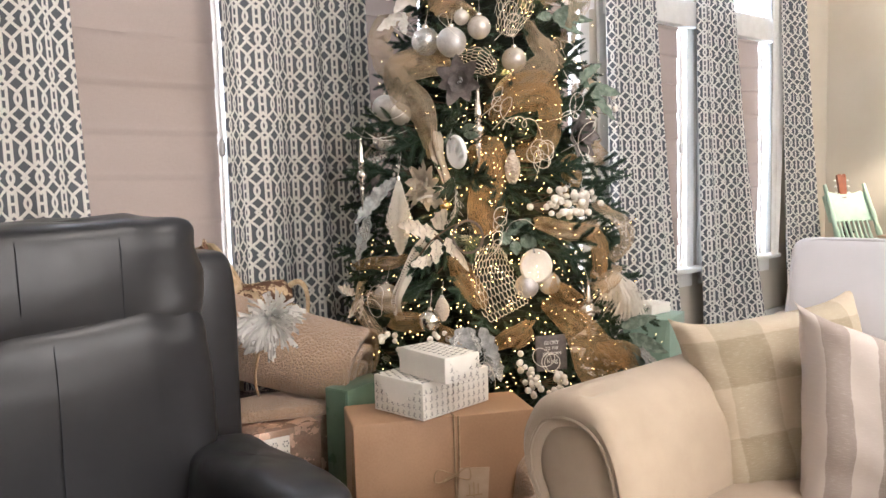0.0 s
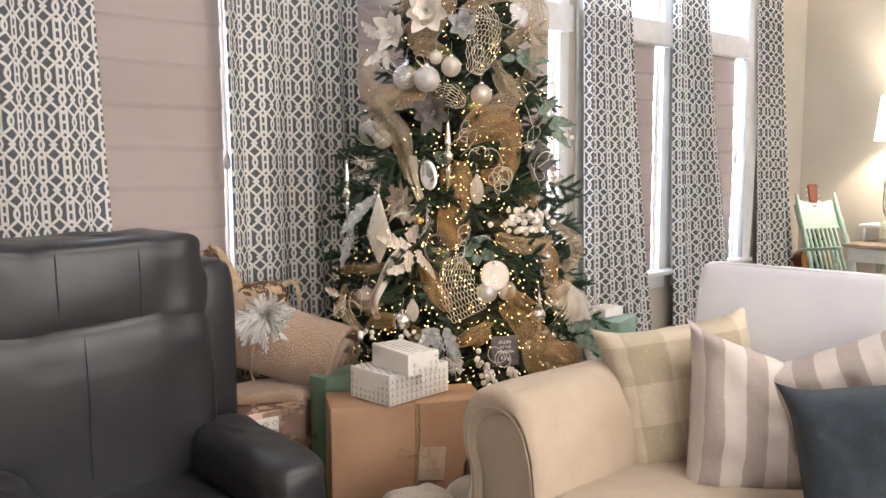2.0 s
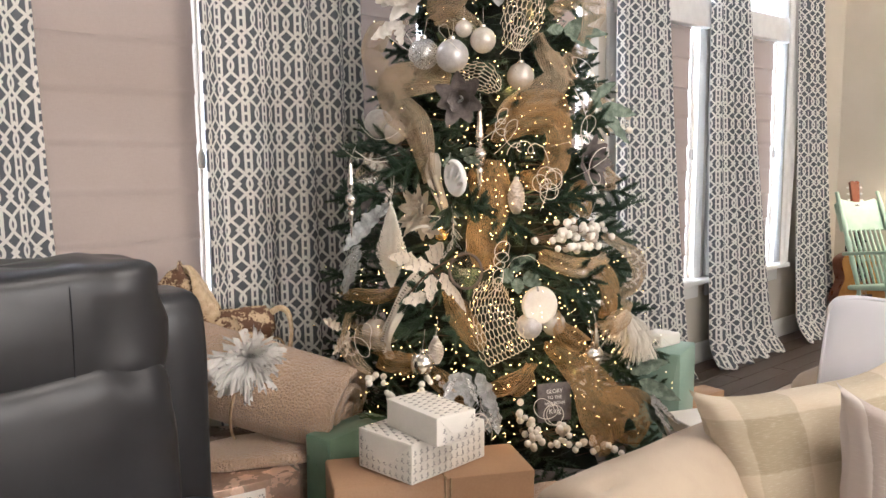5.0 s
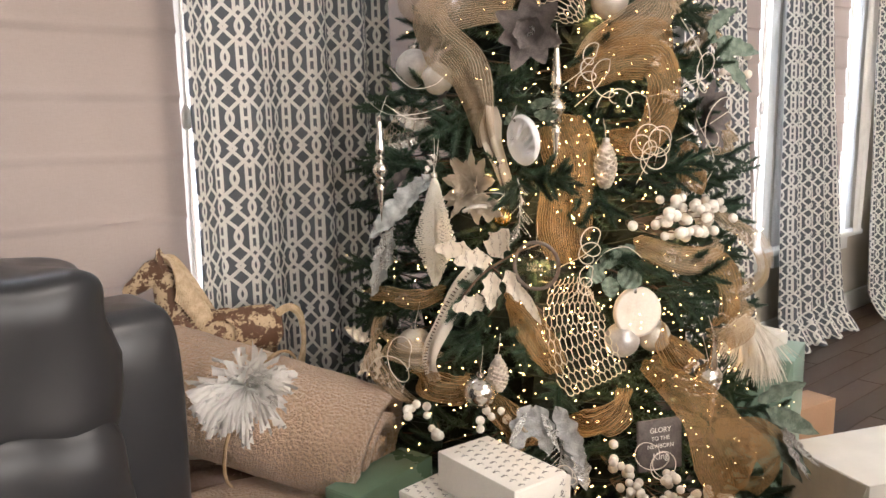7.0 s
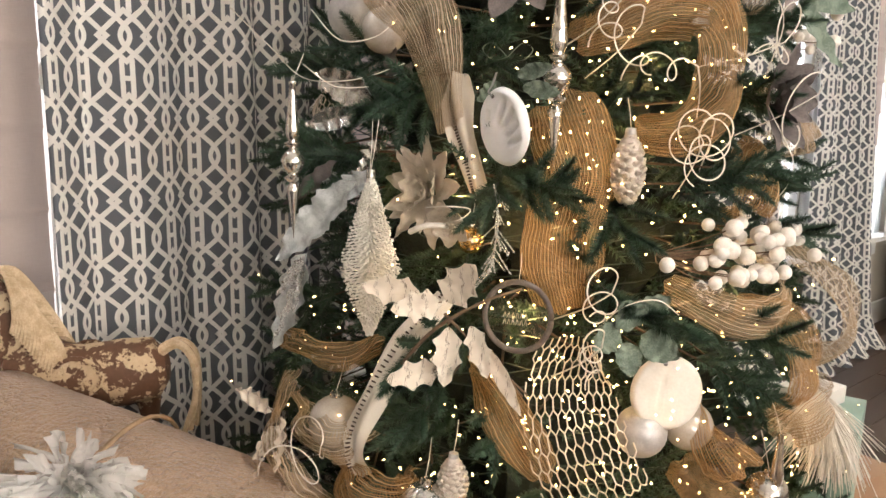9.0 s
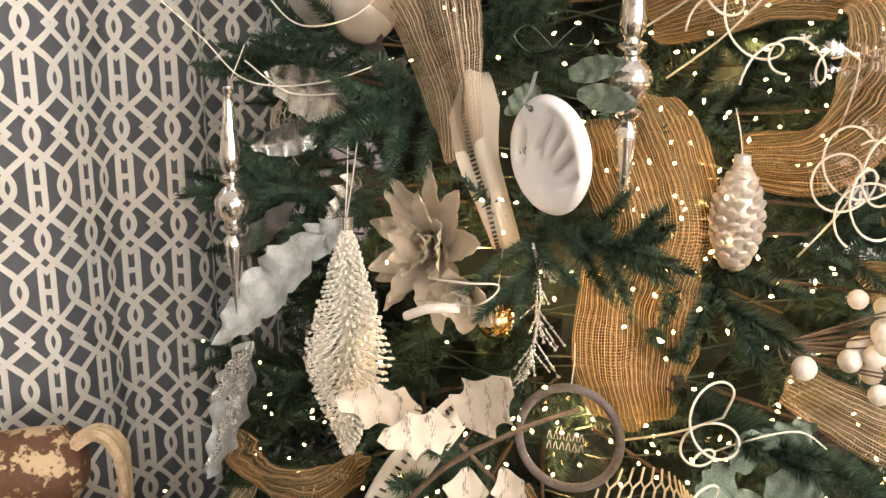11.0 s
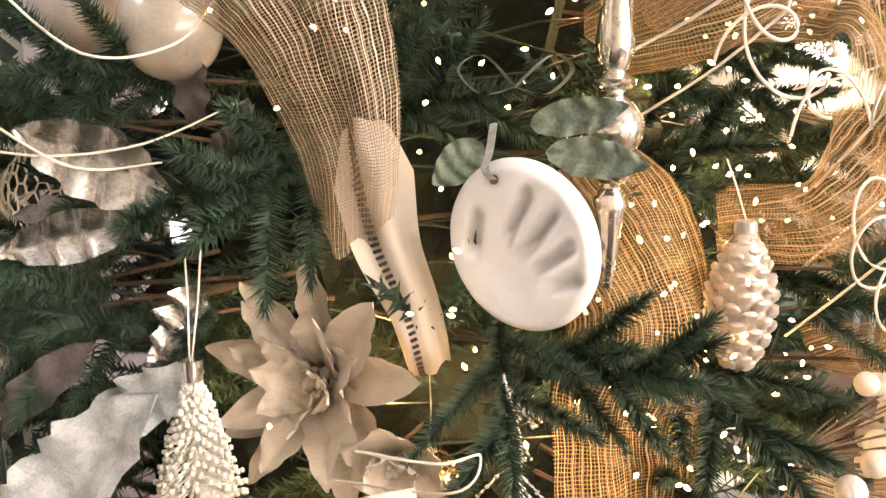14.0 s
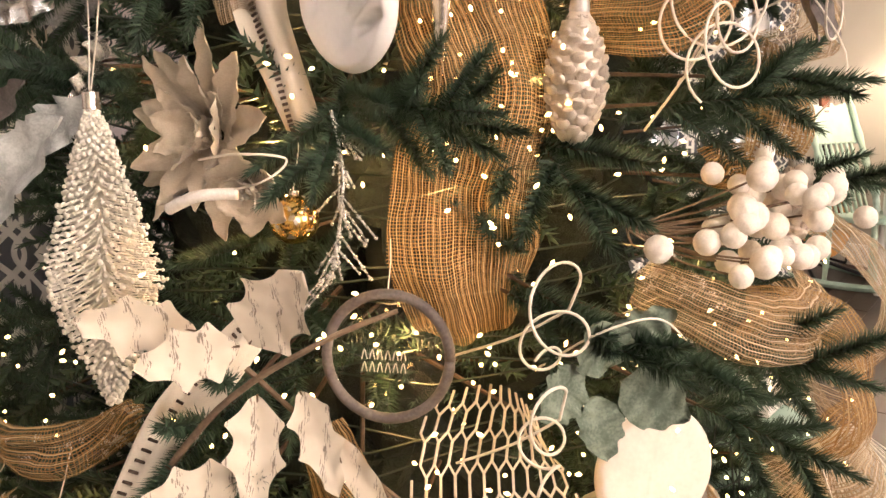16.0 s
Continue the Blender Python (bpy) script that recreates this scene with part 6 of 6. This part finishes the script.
def words(text, size, m, parent):
    cu = bpy.data.curves.new("words", "FONT")
    cu.body, cu.size, cu.align_x, cu.extrude = text, size, "CENTER", 0.0003
    tmp = new("words", cu)
    bpy.context.view_layer.update()
    me = bpy.data.meshes.new_from_object(tmp.evaluated_get(bpy.context.evaluated_depsgraph_get()))
    bpy.data.objects.remove(tmp)
    me.transform(m)
    me.materials.clear()
    me.materials.append(M_paper)
    ob = new("lettering", me)
    ob.parent = parent


words("GLORY", 0.015, pose(0, -0.0046, 0.026, 90, 0, 0), plaque)
words("TO THE", 0.012, pose(0, -0.0046, 0.01, 90, 0, 0), plaque)
words("NEWBORN", 0.012, pose(0, -0.0046, -0.006, 90, 0, 0), plaque)
words("King", 0.02, pose(0, -0.0046, -0.03, 90, 0, 0), plaque)

# ---- leaves, flowers, berries, wires ----


def leaf(L, w, bend=0.25, fold=0.3, teeth=0, tooth=0.3, wave=0.0, seed=0, spiky=False):
    """A leaf along +z from its foot, its face towards -y."""
    vs, rows, cols = [], 37 if spiky else 26, 9
    for j in range(rows):
        t = j / (rows - 1)
        half = w / 2 * (math.sin(math.pi * min(1, t ** 0.8 * 1.0)) ** 0.75 + 0.02) if j < rows - 1 else 0.0003
        if teeth:
            half *= 0.86 - tooth * 0.95 * (1 - abs(2 * ((teeth * t + 0.3) % 1) - 1) ** 2.2) if spiky else 1 - tooth * (0.5 + 0.5 * math.cos(2 * math.pi * teeth * t))
        for i in range(cols):
            s = i / (cols - 1) * 2 - 1
            y = -bend * L * (t ** 2) + fold * abs(s) * half * -1 + wave * math.sin(t * 26 + abs(s) * 3 + seed) * (0.25 + abs(s))
            vs.append((s * half, y, L * t))
    return vs, grid_faces(cols, rows)


def spray(name, label, category, m, leaves, material, stem=0.0, group="", tooth=0.34, fold=0.25, wave=0.0026, spiky=False):
    """A spray: leaves as (foot, turn about y, lean out, length, width, teeth)."""
    ob = thing(name, label, category, m, group)
    for i, (foot, turn, lean, L, w, teeth) in enumerate(leaves):
        part("leaf", moved(leaf(L, w, 0.2, fold, teeth, tooth, wave, i, spiky), pose(*foot) @ pose(0, 0, 0, 0, turn, 0) @ pose(0, 0, 0, lean, 0, 0)), material, ob, sharp=0)
        if stem:
            d = pose(0, 0, 0, 0, turn, 0) @ Vector((0, 0, 1))
            part("stem", tube([Vector(foot), Vector(foot) + Vector((0, -0.001, 0)) + d * L * stem], 0.0011, 5), M_twig, ob)
    return ob


rnd = random.Random(21)
# paper leaves with script, on a twig
holly = spray("paper_leaf_spray", "cut paper leaves printed with script on a brown twig", "leaf spray", on_tree(-0.03, 0.995, 0.06),
              [((-0.005, 0, 0.015), -100, 12, 0.068, 0.06, 3), ((0.01, -0.01, -0.015), 176, 10, 0.078, 0.058, 3), ((0.04, -0.01, -0.01), 150, 12, 0.072, 0.046, 3), ((0.0, -0.01, -0.075), -105, 10, 0.075, 0.056, 3), ((0.0, 0.005, 0.015), 38, 10, 0.082, 0.075, 3), ((-0.04, 0.01, 0.02), -82, 8, 0.08, 0.06, 3), ((0.06, -0.005, -0.04), 138, 14, 0.1, 0.022, 0)], M_script, 0.8, wave=0.0009, spiky=True)
part("twig", join(tube(spline([(-0.09, 0.0, -0.12), (-0.02, -0.004, -0.03), (0.05, 0.0, 0.02), (0.1, 0.02, 0.04)], 6), 0.003, 6, 0.6), tube(spline([(0.0, -0.002, 0.0), (0.06, -0.005, -0.05), (0.12, 0.0, -0.1)], 6), 0.0022, 6, 0.6)), M_twig, holly)
spray("paper_leaf_spray", "cream paper leaf printed with script low on the tree", "leaf spray", on_tree(-0.29, 0.8, 0.06), [((0, 0, 0), -70, 10, 0.07, 0.05, 4), ((0.02, 0, -0.02), -150, 10, 0.07, 0.045, 4), ((0.03, 0, 0.0), 160, 10, 0.08, 0.04, 4)], M_script, 0.7, spiky=True)
# silk flowers


def flower(name, label, m, petals, L, w, material, heart, rings=2):
    ob = thing(name, label, "flower", m, "silk flowers")
    for r in range(rings):
        k = petals - 1 * r
        for i in range(k):
            a = 360 * i / k + 25 * r + rnd.uniform(-8, 8)
            part("petal", moved(leaf(L * (1 - 0.28 * r) * rnd.uniform(0.85, 1.1), w * (1 - 0.15 * r), 0.1, 0.25, 0, 0, 0.0009, i), pose(0, -0.004 * r, 0) @ pose(0, 0, 0, 0, a, 0) @ pose(0, 0, 0, 22 + 26 * r, 0, 0)), material, ob, sharp=0)
    part("heart", join(*[ball(L * 0.05, (rnd.uniform(-1, 1) * L * 0.12, -0.012 - rnd.random() * 0.006, rnd.uniform(-1, 1) * L * 0.12), 8) for _ in range(9)]), heart, ob, sharp=0)
    return ob


def lotus(m):
    """Three whorls of pointed felt petals, the inner ones cupped."""
    rnd = random.Random(12)
    ob = thing("silk_flower", "cream felt lotus flower with pointed petals in the branches", "flower", m, "silk flowers")
    for whorl, (k, L, w, tilt) in enumerate([(9, 0.09, 0.034, 12), (8, 0.074, 0.032, 34), (6, 0.052, 0.028, 58)]):
        for i in range(k):
            a = 360 * i / k + 22 * whorl + rnd.uniform(-6, 6)
            petal = leaf(L * rnd.uniform(0.88, 1.08), w * rnd.uniform(0.9, 1.1), 0.12 - 0.1 * whorl, 0.42, 0, 0, 0.0012, i + whorl * 3)
            part("petal", moved(petal, pose(0, -0.005 * whorl, 0) @ pose(0, 0, 0, 0, a, 0) @ pose(0, 0, 0.004, tilt + rnd.uniform(-5, 5), 0, rnd.uniform(-12, 12))), M_petal, ob, sharp=0)
    part("heart", join(*[ball(0.0045, (rnd.uniform(-1, 1) * 0.01, -0.016 - rnd.random() * 0.006, rnd.uniform(-1, 1) * 0.01), 8) for _ in range(9)]), M_petal, ob, sharp=0)


lotus(on_tree(-0.05, 1.137, -0.045, -22, -6))
flower("silk_flower", "small cream magnolia with cupped petals", on_tree(-0.022, 1.108, 0.0, -14, 20), 6, 0.042, 0.034, M_petal, M_snow, 2)
flower("silk_flower", "mauve-grey poinsettia with a glittered heart", on_tree(0.06, 1.465, 0.06, 0, 8), 7, 0.085, 0.045, M_mauve, M_glitter, 2)
flower("silk_flower", "white poinsettia near the top", on_tree(-0.08, 1.77, 0.06), 7, 0.09, 0.05, M_clay_rough, M_glitter, 2)
flower("silk_flower", "white magnolia near the top", on_tree(0.045, 1.83, 0.07), 7, 0.1, 0.06, M_clay_rough, M_snow, 2)
flower("silk_flower", "mauve-grey flower with glitter at the side", on_tree(0.42, 1.29, 0.05, 10), 7, 0.09, 0.05, M_mauve, M_glitter, 2)
flower("silk_flower", "grey glittered flower near the top", on_tree(0.17, 1.78, 0.05, 0), 6, 0.07, 0.04, M_greyleaf, M_glitter, 2)
# silvered leaves
M_frost = plain("frosted_velvet_leaf", (0.34, 0.36, 0.36), (0.6, 0.62, 0.61), 0.5, scale=60, fine=500, bump=0.3)
M_foil = plain("crushed_silver_foil", (0.36, 0.35, 0.32), (0.74, 0.72, 0.68), 0.22, 0.9, scale=70, fine=400, bump=0.5)
spray("frosted_leaf_spray", "long frosted white oak leaf with deep ribs", "leaf spray", on_tree(-0.165, 1.155, 0.05, -8), [((0.0, 0, 0.0), -137, 6, 0.185, 0.062, 9), ((0.02, 0.02, 0.01), -118, 4, 0.09, 0.04, 5)], M_frost, tooth=0.22, fold=0.6, wave=0.0042)
hung = spray("frosted_leaf_spray", "hanging frosted oak leaf edged with silver glitter", "leaf spray", on_tree(-0.235, 1.05, 0.085, -8), [((0.0, 0, 0.0), -170, 4, 0.15, 0.075, 4)], M_frost, tooth=0.3, fold=0.3, wave=0.003)
for turn, L, w in ((-150, 0.075, 0.02), (-172, 0.135, 0.018), (168, 0.08, 0.02)):
    part("glitter_vein", moved(leaf(L, w, 0.2, 0.3, 0, 0, 0.002, 3), pose(0, -0.006, -0.005) @ pose(0, 0, 0, 0, turn, 0) @ pose(0, 0, 0, 6, 0, 0)), M_glitter, hung, "silver glitter", sharp=0)
spray("dark_leaf_spray", "slim dark grey velvet leaf among the branches", "leaf spray", on_tree(-0.198, 1.18, 0.05, -8), [((0, 0, 0), -128, 6, 0.125, 0.028, 0)], M_mauve)
spray("silver_leaf_spray", "crushed silver foil leaves in the branches", "leaf spray", on_tree(-0.145, 1.272, 0.03, -8), [((0, 0, 0), -68, 8, 0.105, 0.05, 0), ((-0.03, -0.004, -0.022), -104, 10, 0.095, 0.034, 0), ((0.02, 0, -0.06), -150, 6, 0.06, 0.034, 3)], M_foil, fold=0.5, wave=0.0032)
spray("glitter_leaf_spray", "grey leaves with silver glitter veins", "leaf spray", on_tree(0.05, 0.72, 0.06), [((0, 0, 0), -160, 15, 0.1, 0.055, 3), ((0.01, 0, 0), 160, 15, 0.1, 0.055, 3), ((0.05, 0, 0.0), 150, 15, 0.13, 0.05, 4), ((0.08, 0, -0.04), 175, 12, 0.12, 0.05, 4)], M_greyleaf)
spray("glitter_leaf_spray", "silver glitter leaves low on the tree", "leaf spray", on_tree(0.06, 0.7, 0.075), [((-0.02, 0, 0.01), -150, 15, 0.07, 0.014, 0), ((0.01, 0, 0.01), 150, 15, 0.08, 0.014, 0), ((0.08, 0, -0.06), 165, 12, 0.08, 0.04, 3)], M_glitter)
spray("glitter_leaf_spray", "sage and silver leaves spilling towards the gifts", "leaf spray", on_tree(0.57, 0.66, 0.07), [((0, 0, 0), 120, 12, 0.15, 0.045, 0), ((0, 0, -0.02), 150, 14, 0.16, 0.04, 0), ((0.02, 0, -0.03), 165, 12, 0.15, 0.045, 3), ((-0.04, 0, 0.03), 80, 8, 0.13, 0.04, 0)], M_sage)
spray("glitter_leaf_spray", "silver glitter tips beside the gifts", "leaf spray", on_tree(0.6, 0.62, 0.09), [((0, 0, 0), 160, 12, 0.13, 0.02, 0), ((0.01, 0, 0), 145, 14, 0.12, 0.018, 0)], M_glitter)
spray("velvet_leaf_spray", "soft sage lamb's-ear leaves behind the clay disc", "leaf spray", on_tree(0.06, 1.3, 0.03, -20), [((0, 0, 0.012), 78, 2, 0.06, 0.022, 0), ((0.01, 0, -0.004), 96, 2, 0.062, 0.024, 0), ((-0.03, 0.01, 0.0), -130, 4, 0.04, 0.026, 0)], M_sage)
spray("velvet_leaf_spray", "soft sage lamb's-ear leaves", "leaf spray", on_tree(0.22, 0.99, 0.06), [((0, 0, 0), -30, 10, 0.05, 0.045, 0), ((0.01, 0, -0.01), 120, 10, 0.055, 0.045, 0), ((0.0, 0, 0.01), 45, 8, 0.055, 0.04, 0), ((-0.02, 0, 0), -120, 10, 0.05, 0.04, 0), ((-0.01, 0, -0.02), 175, 10, 0.045, 0.035, 0)], M_sage)
spray("velvet_leaf_spray", "long grey-green silk leaves at the tree's side", "leaf spray", on_tree(0.48, 1.45, 0.06), [((0, 0, 0), 100, 4, 0.14, 0.04, 0), ((0, 0, 0), 140, 4, 0.15, 0.045, 0), ((0, 0, 0), -70, 4, 0.1, 0.04, 0), ((-0.05, 0, 0.02), 60, 4, 0.1, 0.035, 0)], M_sage)
spray("velvet_leaf_spray", "grey-green silk leaves near the top", "leaf spray", on_tree(0.36, 1.67, 0.06), [((0, 0, 0), 70, 4, 0.13, 0.03, 0), ((0, 0, 0), 95, 4, 0.14, 0.035, 0), ((0, 0, 0), 120, 4, 0.12, 0.03, 0), ((0, 0, 0), -100, 4, 0.08, 0.03, 0)], M_sage)
spray("velvet_leaf_spray", "dark brown-grey velvet leaves deep in the branches", "leaf spray", on_tree(-0.115, 1.285, -0.04), [((0.02, 0, 0.0), 30, 4, 0.05, 0.026, 0), ((0, 0, 0), 75, 4, 0.05, 0.03, 0), ((-0.01, 0, 0.02), 8, 4, 0.075, 0.03, 0)], M_mauve)
spray("velvet_leaf_spray", "frosted grey feather leaf", "leaf spray", on_tree(-0.17, 1.275, -0.04), [((0.02, 0, 0), -80, 4, 0.1, 0.06, 0), ((0.02, 0, -0.03), -95, 4, 0.12, 0.045, 6)], M_greyleaf)
spray("velvet_leaf_spray", "white holly leaves near the top", "leaf spray", on_tree(-0.12, 1.7, 0.06), [((0, 0, 0), 150, 8, 0.09, 0.05, 4), ((0, 0, 0), -120, 8, 0.1, 0.05, 4), ((0.03, 0, 0.02), 20, 8, 0.1, 0.05, 4), ((-0.04, 0, 0.05), -40, 8, 0.09, 0.05, 4)], M_clay_rough)

# berries


def berry_spray(x, z, out, n, sx, sz, r, label, seed):
    rnd = random.Random(seed)
    ob = thing("berry_spray", label, "berries", on_tree(x, z, out), "white berries")
    foot = Vector((-sx * 0.9, 0.05, 0.0))
    for i in range(n):
        p = Vector((rnd.gauss(0, 0.42) * sx, rnd.uniform(-0.03, 0.03), rnd.gauss(0, 0.42) * sz))
        part("berry", ball(r * rnd.uniform(0.85, 1.15), p, 14), M_felt, ob, sharp=0)
        if i % 2:
            part("stalk", tube(spline([foot, foot.lerp(p, 0.6) + Vector((0, 0.01, -0.006)), p], 4), 0.0009, 4), M_twig, ob)


berry_spray(0.385, 1.075, 0.05, 52, 0.13, 0.055, 0.0108, "spray of white felt berries on thin twigs", 1)
for i, (x, z, n, sx, sz) in enumerate([(-0.18, 0.68, 6, 0.05, 0.02), (-0.03, 0.685, 6, 0.03, 0.03), (-0.14, 0.64, 4, 0.03, 0.02), (0.25, 0.55, 14, 0.03, 0.06), (0.33, 0.54, 14, 0.04, 0.045), (0.43, 0.51, 18, 0.07, 0.025), (0.22, 0.6, 5, 0.02, 0.04), (0.57, 1.39, 8, 0.03, 0.035)]):
    berry_spray(x, z, 0.05, n, sx, sz, 0.0095, "white felt berry sprig low on the tree", 10 + i)


def sparkle(x, z0, z1, out, spread, seed):
    """An iced twig with beaded side shoots."""
    rnd = random.Random(seed)
    ob = thing("iced_twig", "clear-beaded iced twig hanging between branches", "twig", on_tree(x, z1, out))
    L = z1 - z0
    rods = [tube(spline([(0, 0, 0), (0.01, -0.01, -L * 0.4), (0.0, -0.012, -L)], 6), 0.0012, 5)]
    for k in range(26):
        t = rnd.random()
        p = Vector((0.008 * math.sin(t * 3), -0.01 * t, -L * t))
        q = p + Vector((rnd.uniform(-1, 1) * spread, rnd.uniform(-0.01, 0.004), -rnd.uniform(0.012, 0.035)))
        rods.append(tube([p, q], 0.0008, 4))
        for s in range(5):
            rods.append(ball(rnd.uniform(0.0012, 0.002), p.lerp(q, s / 4), 6))
    part("ice_coating", join(*rods), M_glitter, ob, sharp=0)


sparkle(0.032, 1.04, 1.165, 0.03, 0.026, 1)
sparkle(0.1, 0.58, 0.68, 0.07, 0.04, 2)
sparkle(0.59, 1.35, 1.45, 0.06, 0.03, 3)


def curl(x, z, out, loops, r, length, turn, seed):
    """A springy curl of white paper-covered wire."""
    rnd = random.Random(seed)
    pts = []
    n = int(loops * 26)
    for i in range(n):
        t = i / n
        a = 2 * math.pi * loops * t
        rr = r * (0.75 + 0.25 * math.sin(1.6 * t + seed))
        pts.append(Vector((rr * math.cos(a), 0.018 * math.sin(a * 0.5 + seed) - 0.01 * t, rr * math.sin(a) - length * t)))
    lead = pts[0]
    pts = spline([lead + Vector((-0.05, 0.09, -0.09)), lead + Vector((-0.02, 0.045, -0.055)), lead + Vector((-0.001, 0.006, -0.02))], 6) + pts
    return solid("wire_curl", tube(pts, 0.0011, 5), M_wirewhite, "springy white wire curl among the branches", "wire curl", on_tree(x, z, out) @ pose(0, 0, 0, 0, turn, 0), "white wire curls", sharp=0)


for i, c in enumerate([(0.275, 1.235, 0.07, 2.6, 0.026, 0.05, -40), (0.3, 1.245, 0.06, 2.2, 0.03, 0.02, -60), (0.17, 1.06, 0.07, 2.4, 0.022, 0.06, 10), (0.155, 0.995, 0.08, 2.6, 0.02, 0.06, 0), (0.26, 1.32, 0.07, 1.6, 0.03, -0.04, -70), (0.175, 1.43, 0.08, 2.6, 0.022, 0.08, 10),
                       (-0.215, 0.82, 0.08, 1.6, 0.045, 0.08, 20), (0.27, 0.64, 0.09, 2.6, 0.026, 0.05, -60), (0.22, 1.69, 0.07, 2.0, 0.024, 0.08, 0), (0.42, 1.4, 0.08, 1.5, 0.04, 0.08, 30), (0.1, 0.62, 0.09, 2.5, 0.03, 0.03, -40), (0.45, 1.32, 0.08, 1.2, 0.05, 0.1, 10), (0.39, 1.85, 0.08, 1.4, 0.05, 0.05, -20), (0.2, 1.4, 0.07, 1.5, 0.02, 0.1, 0)]):
    curl(c[0], c[1], c[2] + 0.03, *c[3:], i)


def long_wire(pts, label="long white wire tendril arching off the tree"):
    return solid("wire_tendril", tube(spline([S(*p) for p in pts], 8), 0.001, 5, 0.7), M_wirewhite, label, "wire curl", group="white wire curls", sharp=0)


long_wire([(-0.36, 1.4, 0.2), (-0.31, 1.345, 0.12), (-0.25, 1.3, 0.09), (-0.17, 1.3, 0.06), (-0.1, 1.325, 0.0)])
long_wire([(-0.25, 1.32, 0.1), (-0.2, 1.29, 0.08), (-0.15, 1.29, 0.04)])
long_wire([(-0.24, 1.4, 0.1), (-0.19, 1.355, 0.1), (-0.14, 1.36, 0.07), (-0.11, 1.39, 0.02)])
long_wire([(0.18, 0.98, 0.02), (0.2, 1.025, 0.09), (0.24, 1.035, 0.1), (0.275, 1.01, 0.08)])
long_wire([(-0.06, 1.13, 0.05), (-0.03, 1.14, 0.09), (0.0, 1.135, 0.07), (-0.02, 1.12, 0.08), (-0.07, 1.1, 0.02)])
long_wire([(0.4, 1.5, 0.02), (0.42, 1.4, 0.1), (0.41, 1.3, 0.06), (0.44, 1.2, 0.1), (0.44, 1.13, 0.02)])
for k in range(10):
    x, z = rnd.uniform(-0.2, 0.5), rnd.uniform(1.5, 1.95)
    long_wire([(x, z, 0.0), (x + rnd.uniform(-0.05, 0.05), z + 0.05, 0.09), (x + rnd.uniform(-0.09, 0.09), z + 0.03, 0.12), (x + rnd.uniform(-0.1, 0.1), z - 0.03, 0.1)])

solid("cotton_twig", tube(spline([S(-0.081, 1.097, 0.06), S(-0.06, 1.108, 0.066), S(-0.033, 1.11, 0.06)], 8), 0.0042, 10), M_felt, "short white cotton-wrapped twig on a branch", "twig", sharp=0)
bauble(0.005, 1.076, -0.035, 0.02, M_goldglass, "small crackled gold glass bauble lit by the lights")

# bristle tassels at the side
for i, (x, z, L) in enumerate([(0.6, 0.76, 0.13), (0.55, 0.8, 0.1)]):
    rnd = random.Random(30 + i)
    ob = thing("bristle_tassel", "cream sisal bristle tassel on the lower branches", "tassel", on_tree(x, z + 0.05, 0.03))
    part("bristles", join(*[tube([(0, 0, 0), (rnd.gauss(0, 0.03), rnd.gauss(0, 0.03), -L * rnd.uniform(0.5, 1.05)), ], 0.0007, 3) for _ in range(520)]), M_snow, ob, smooth=False)
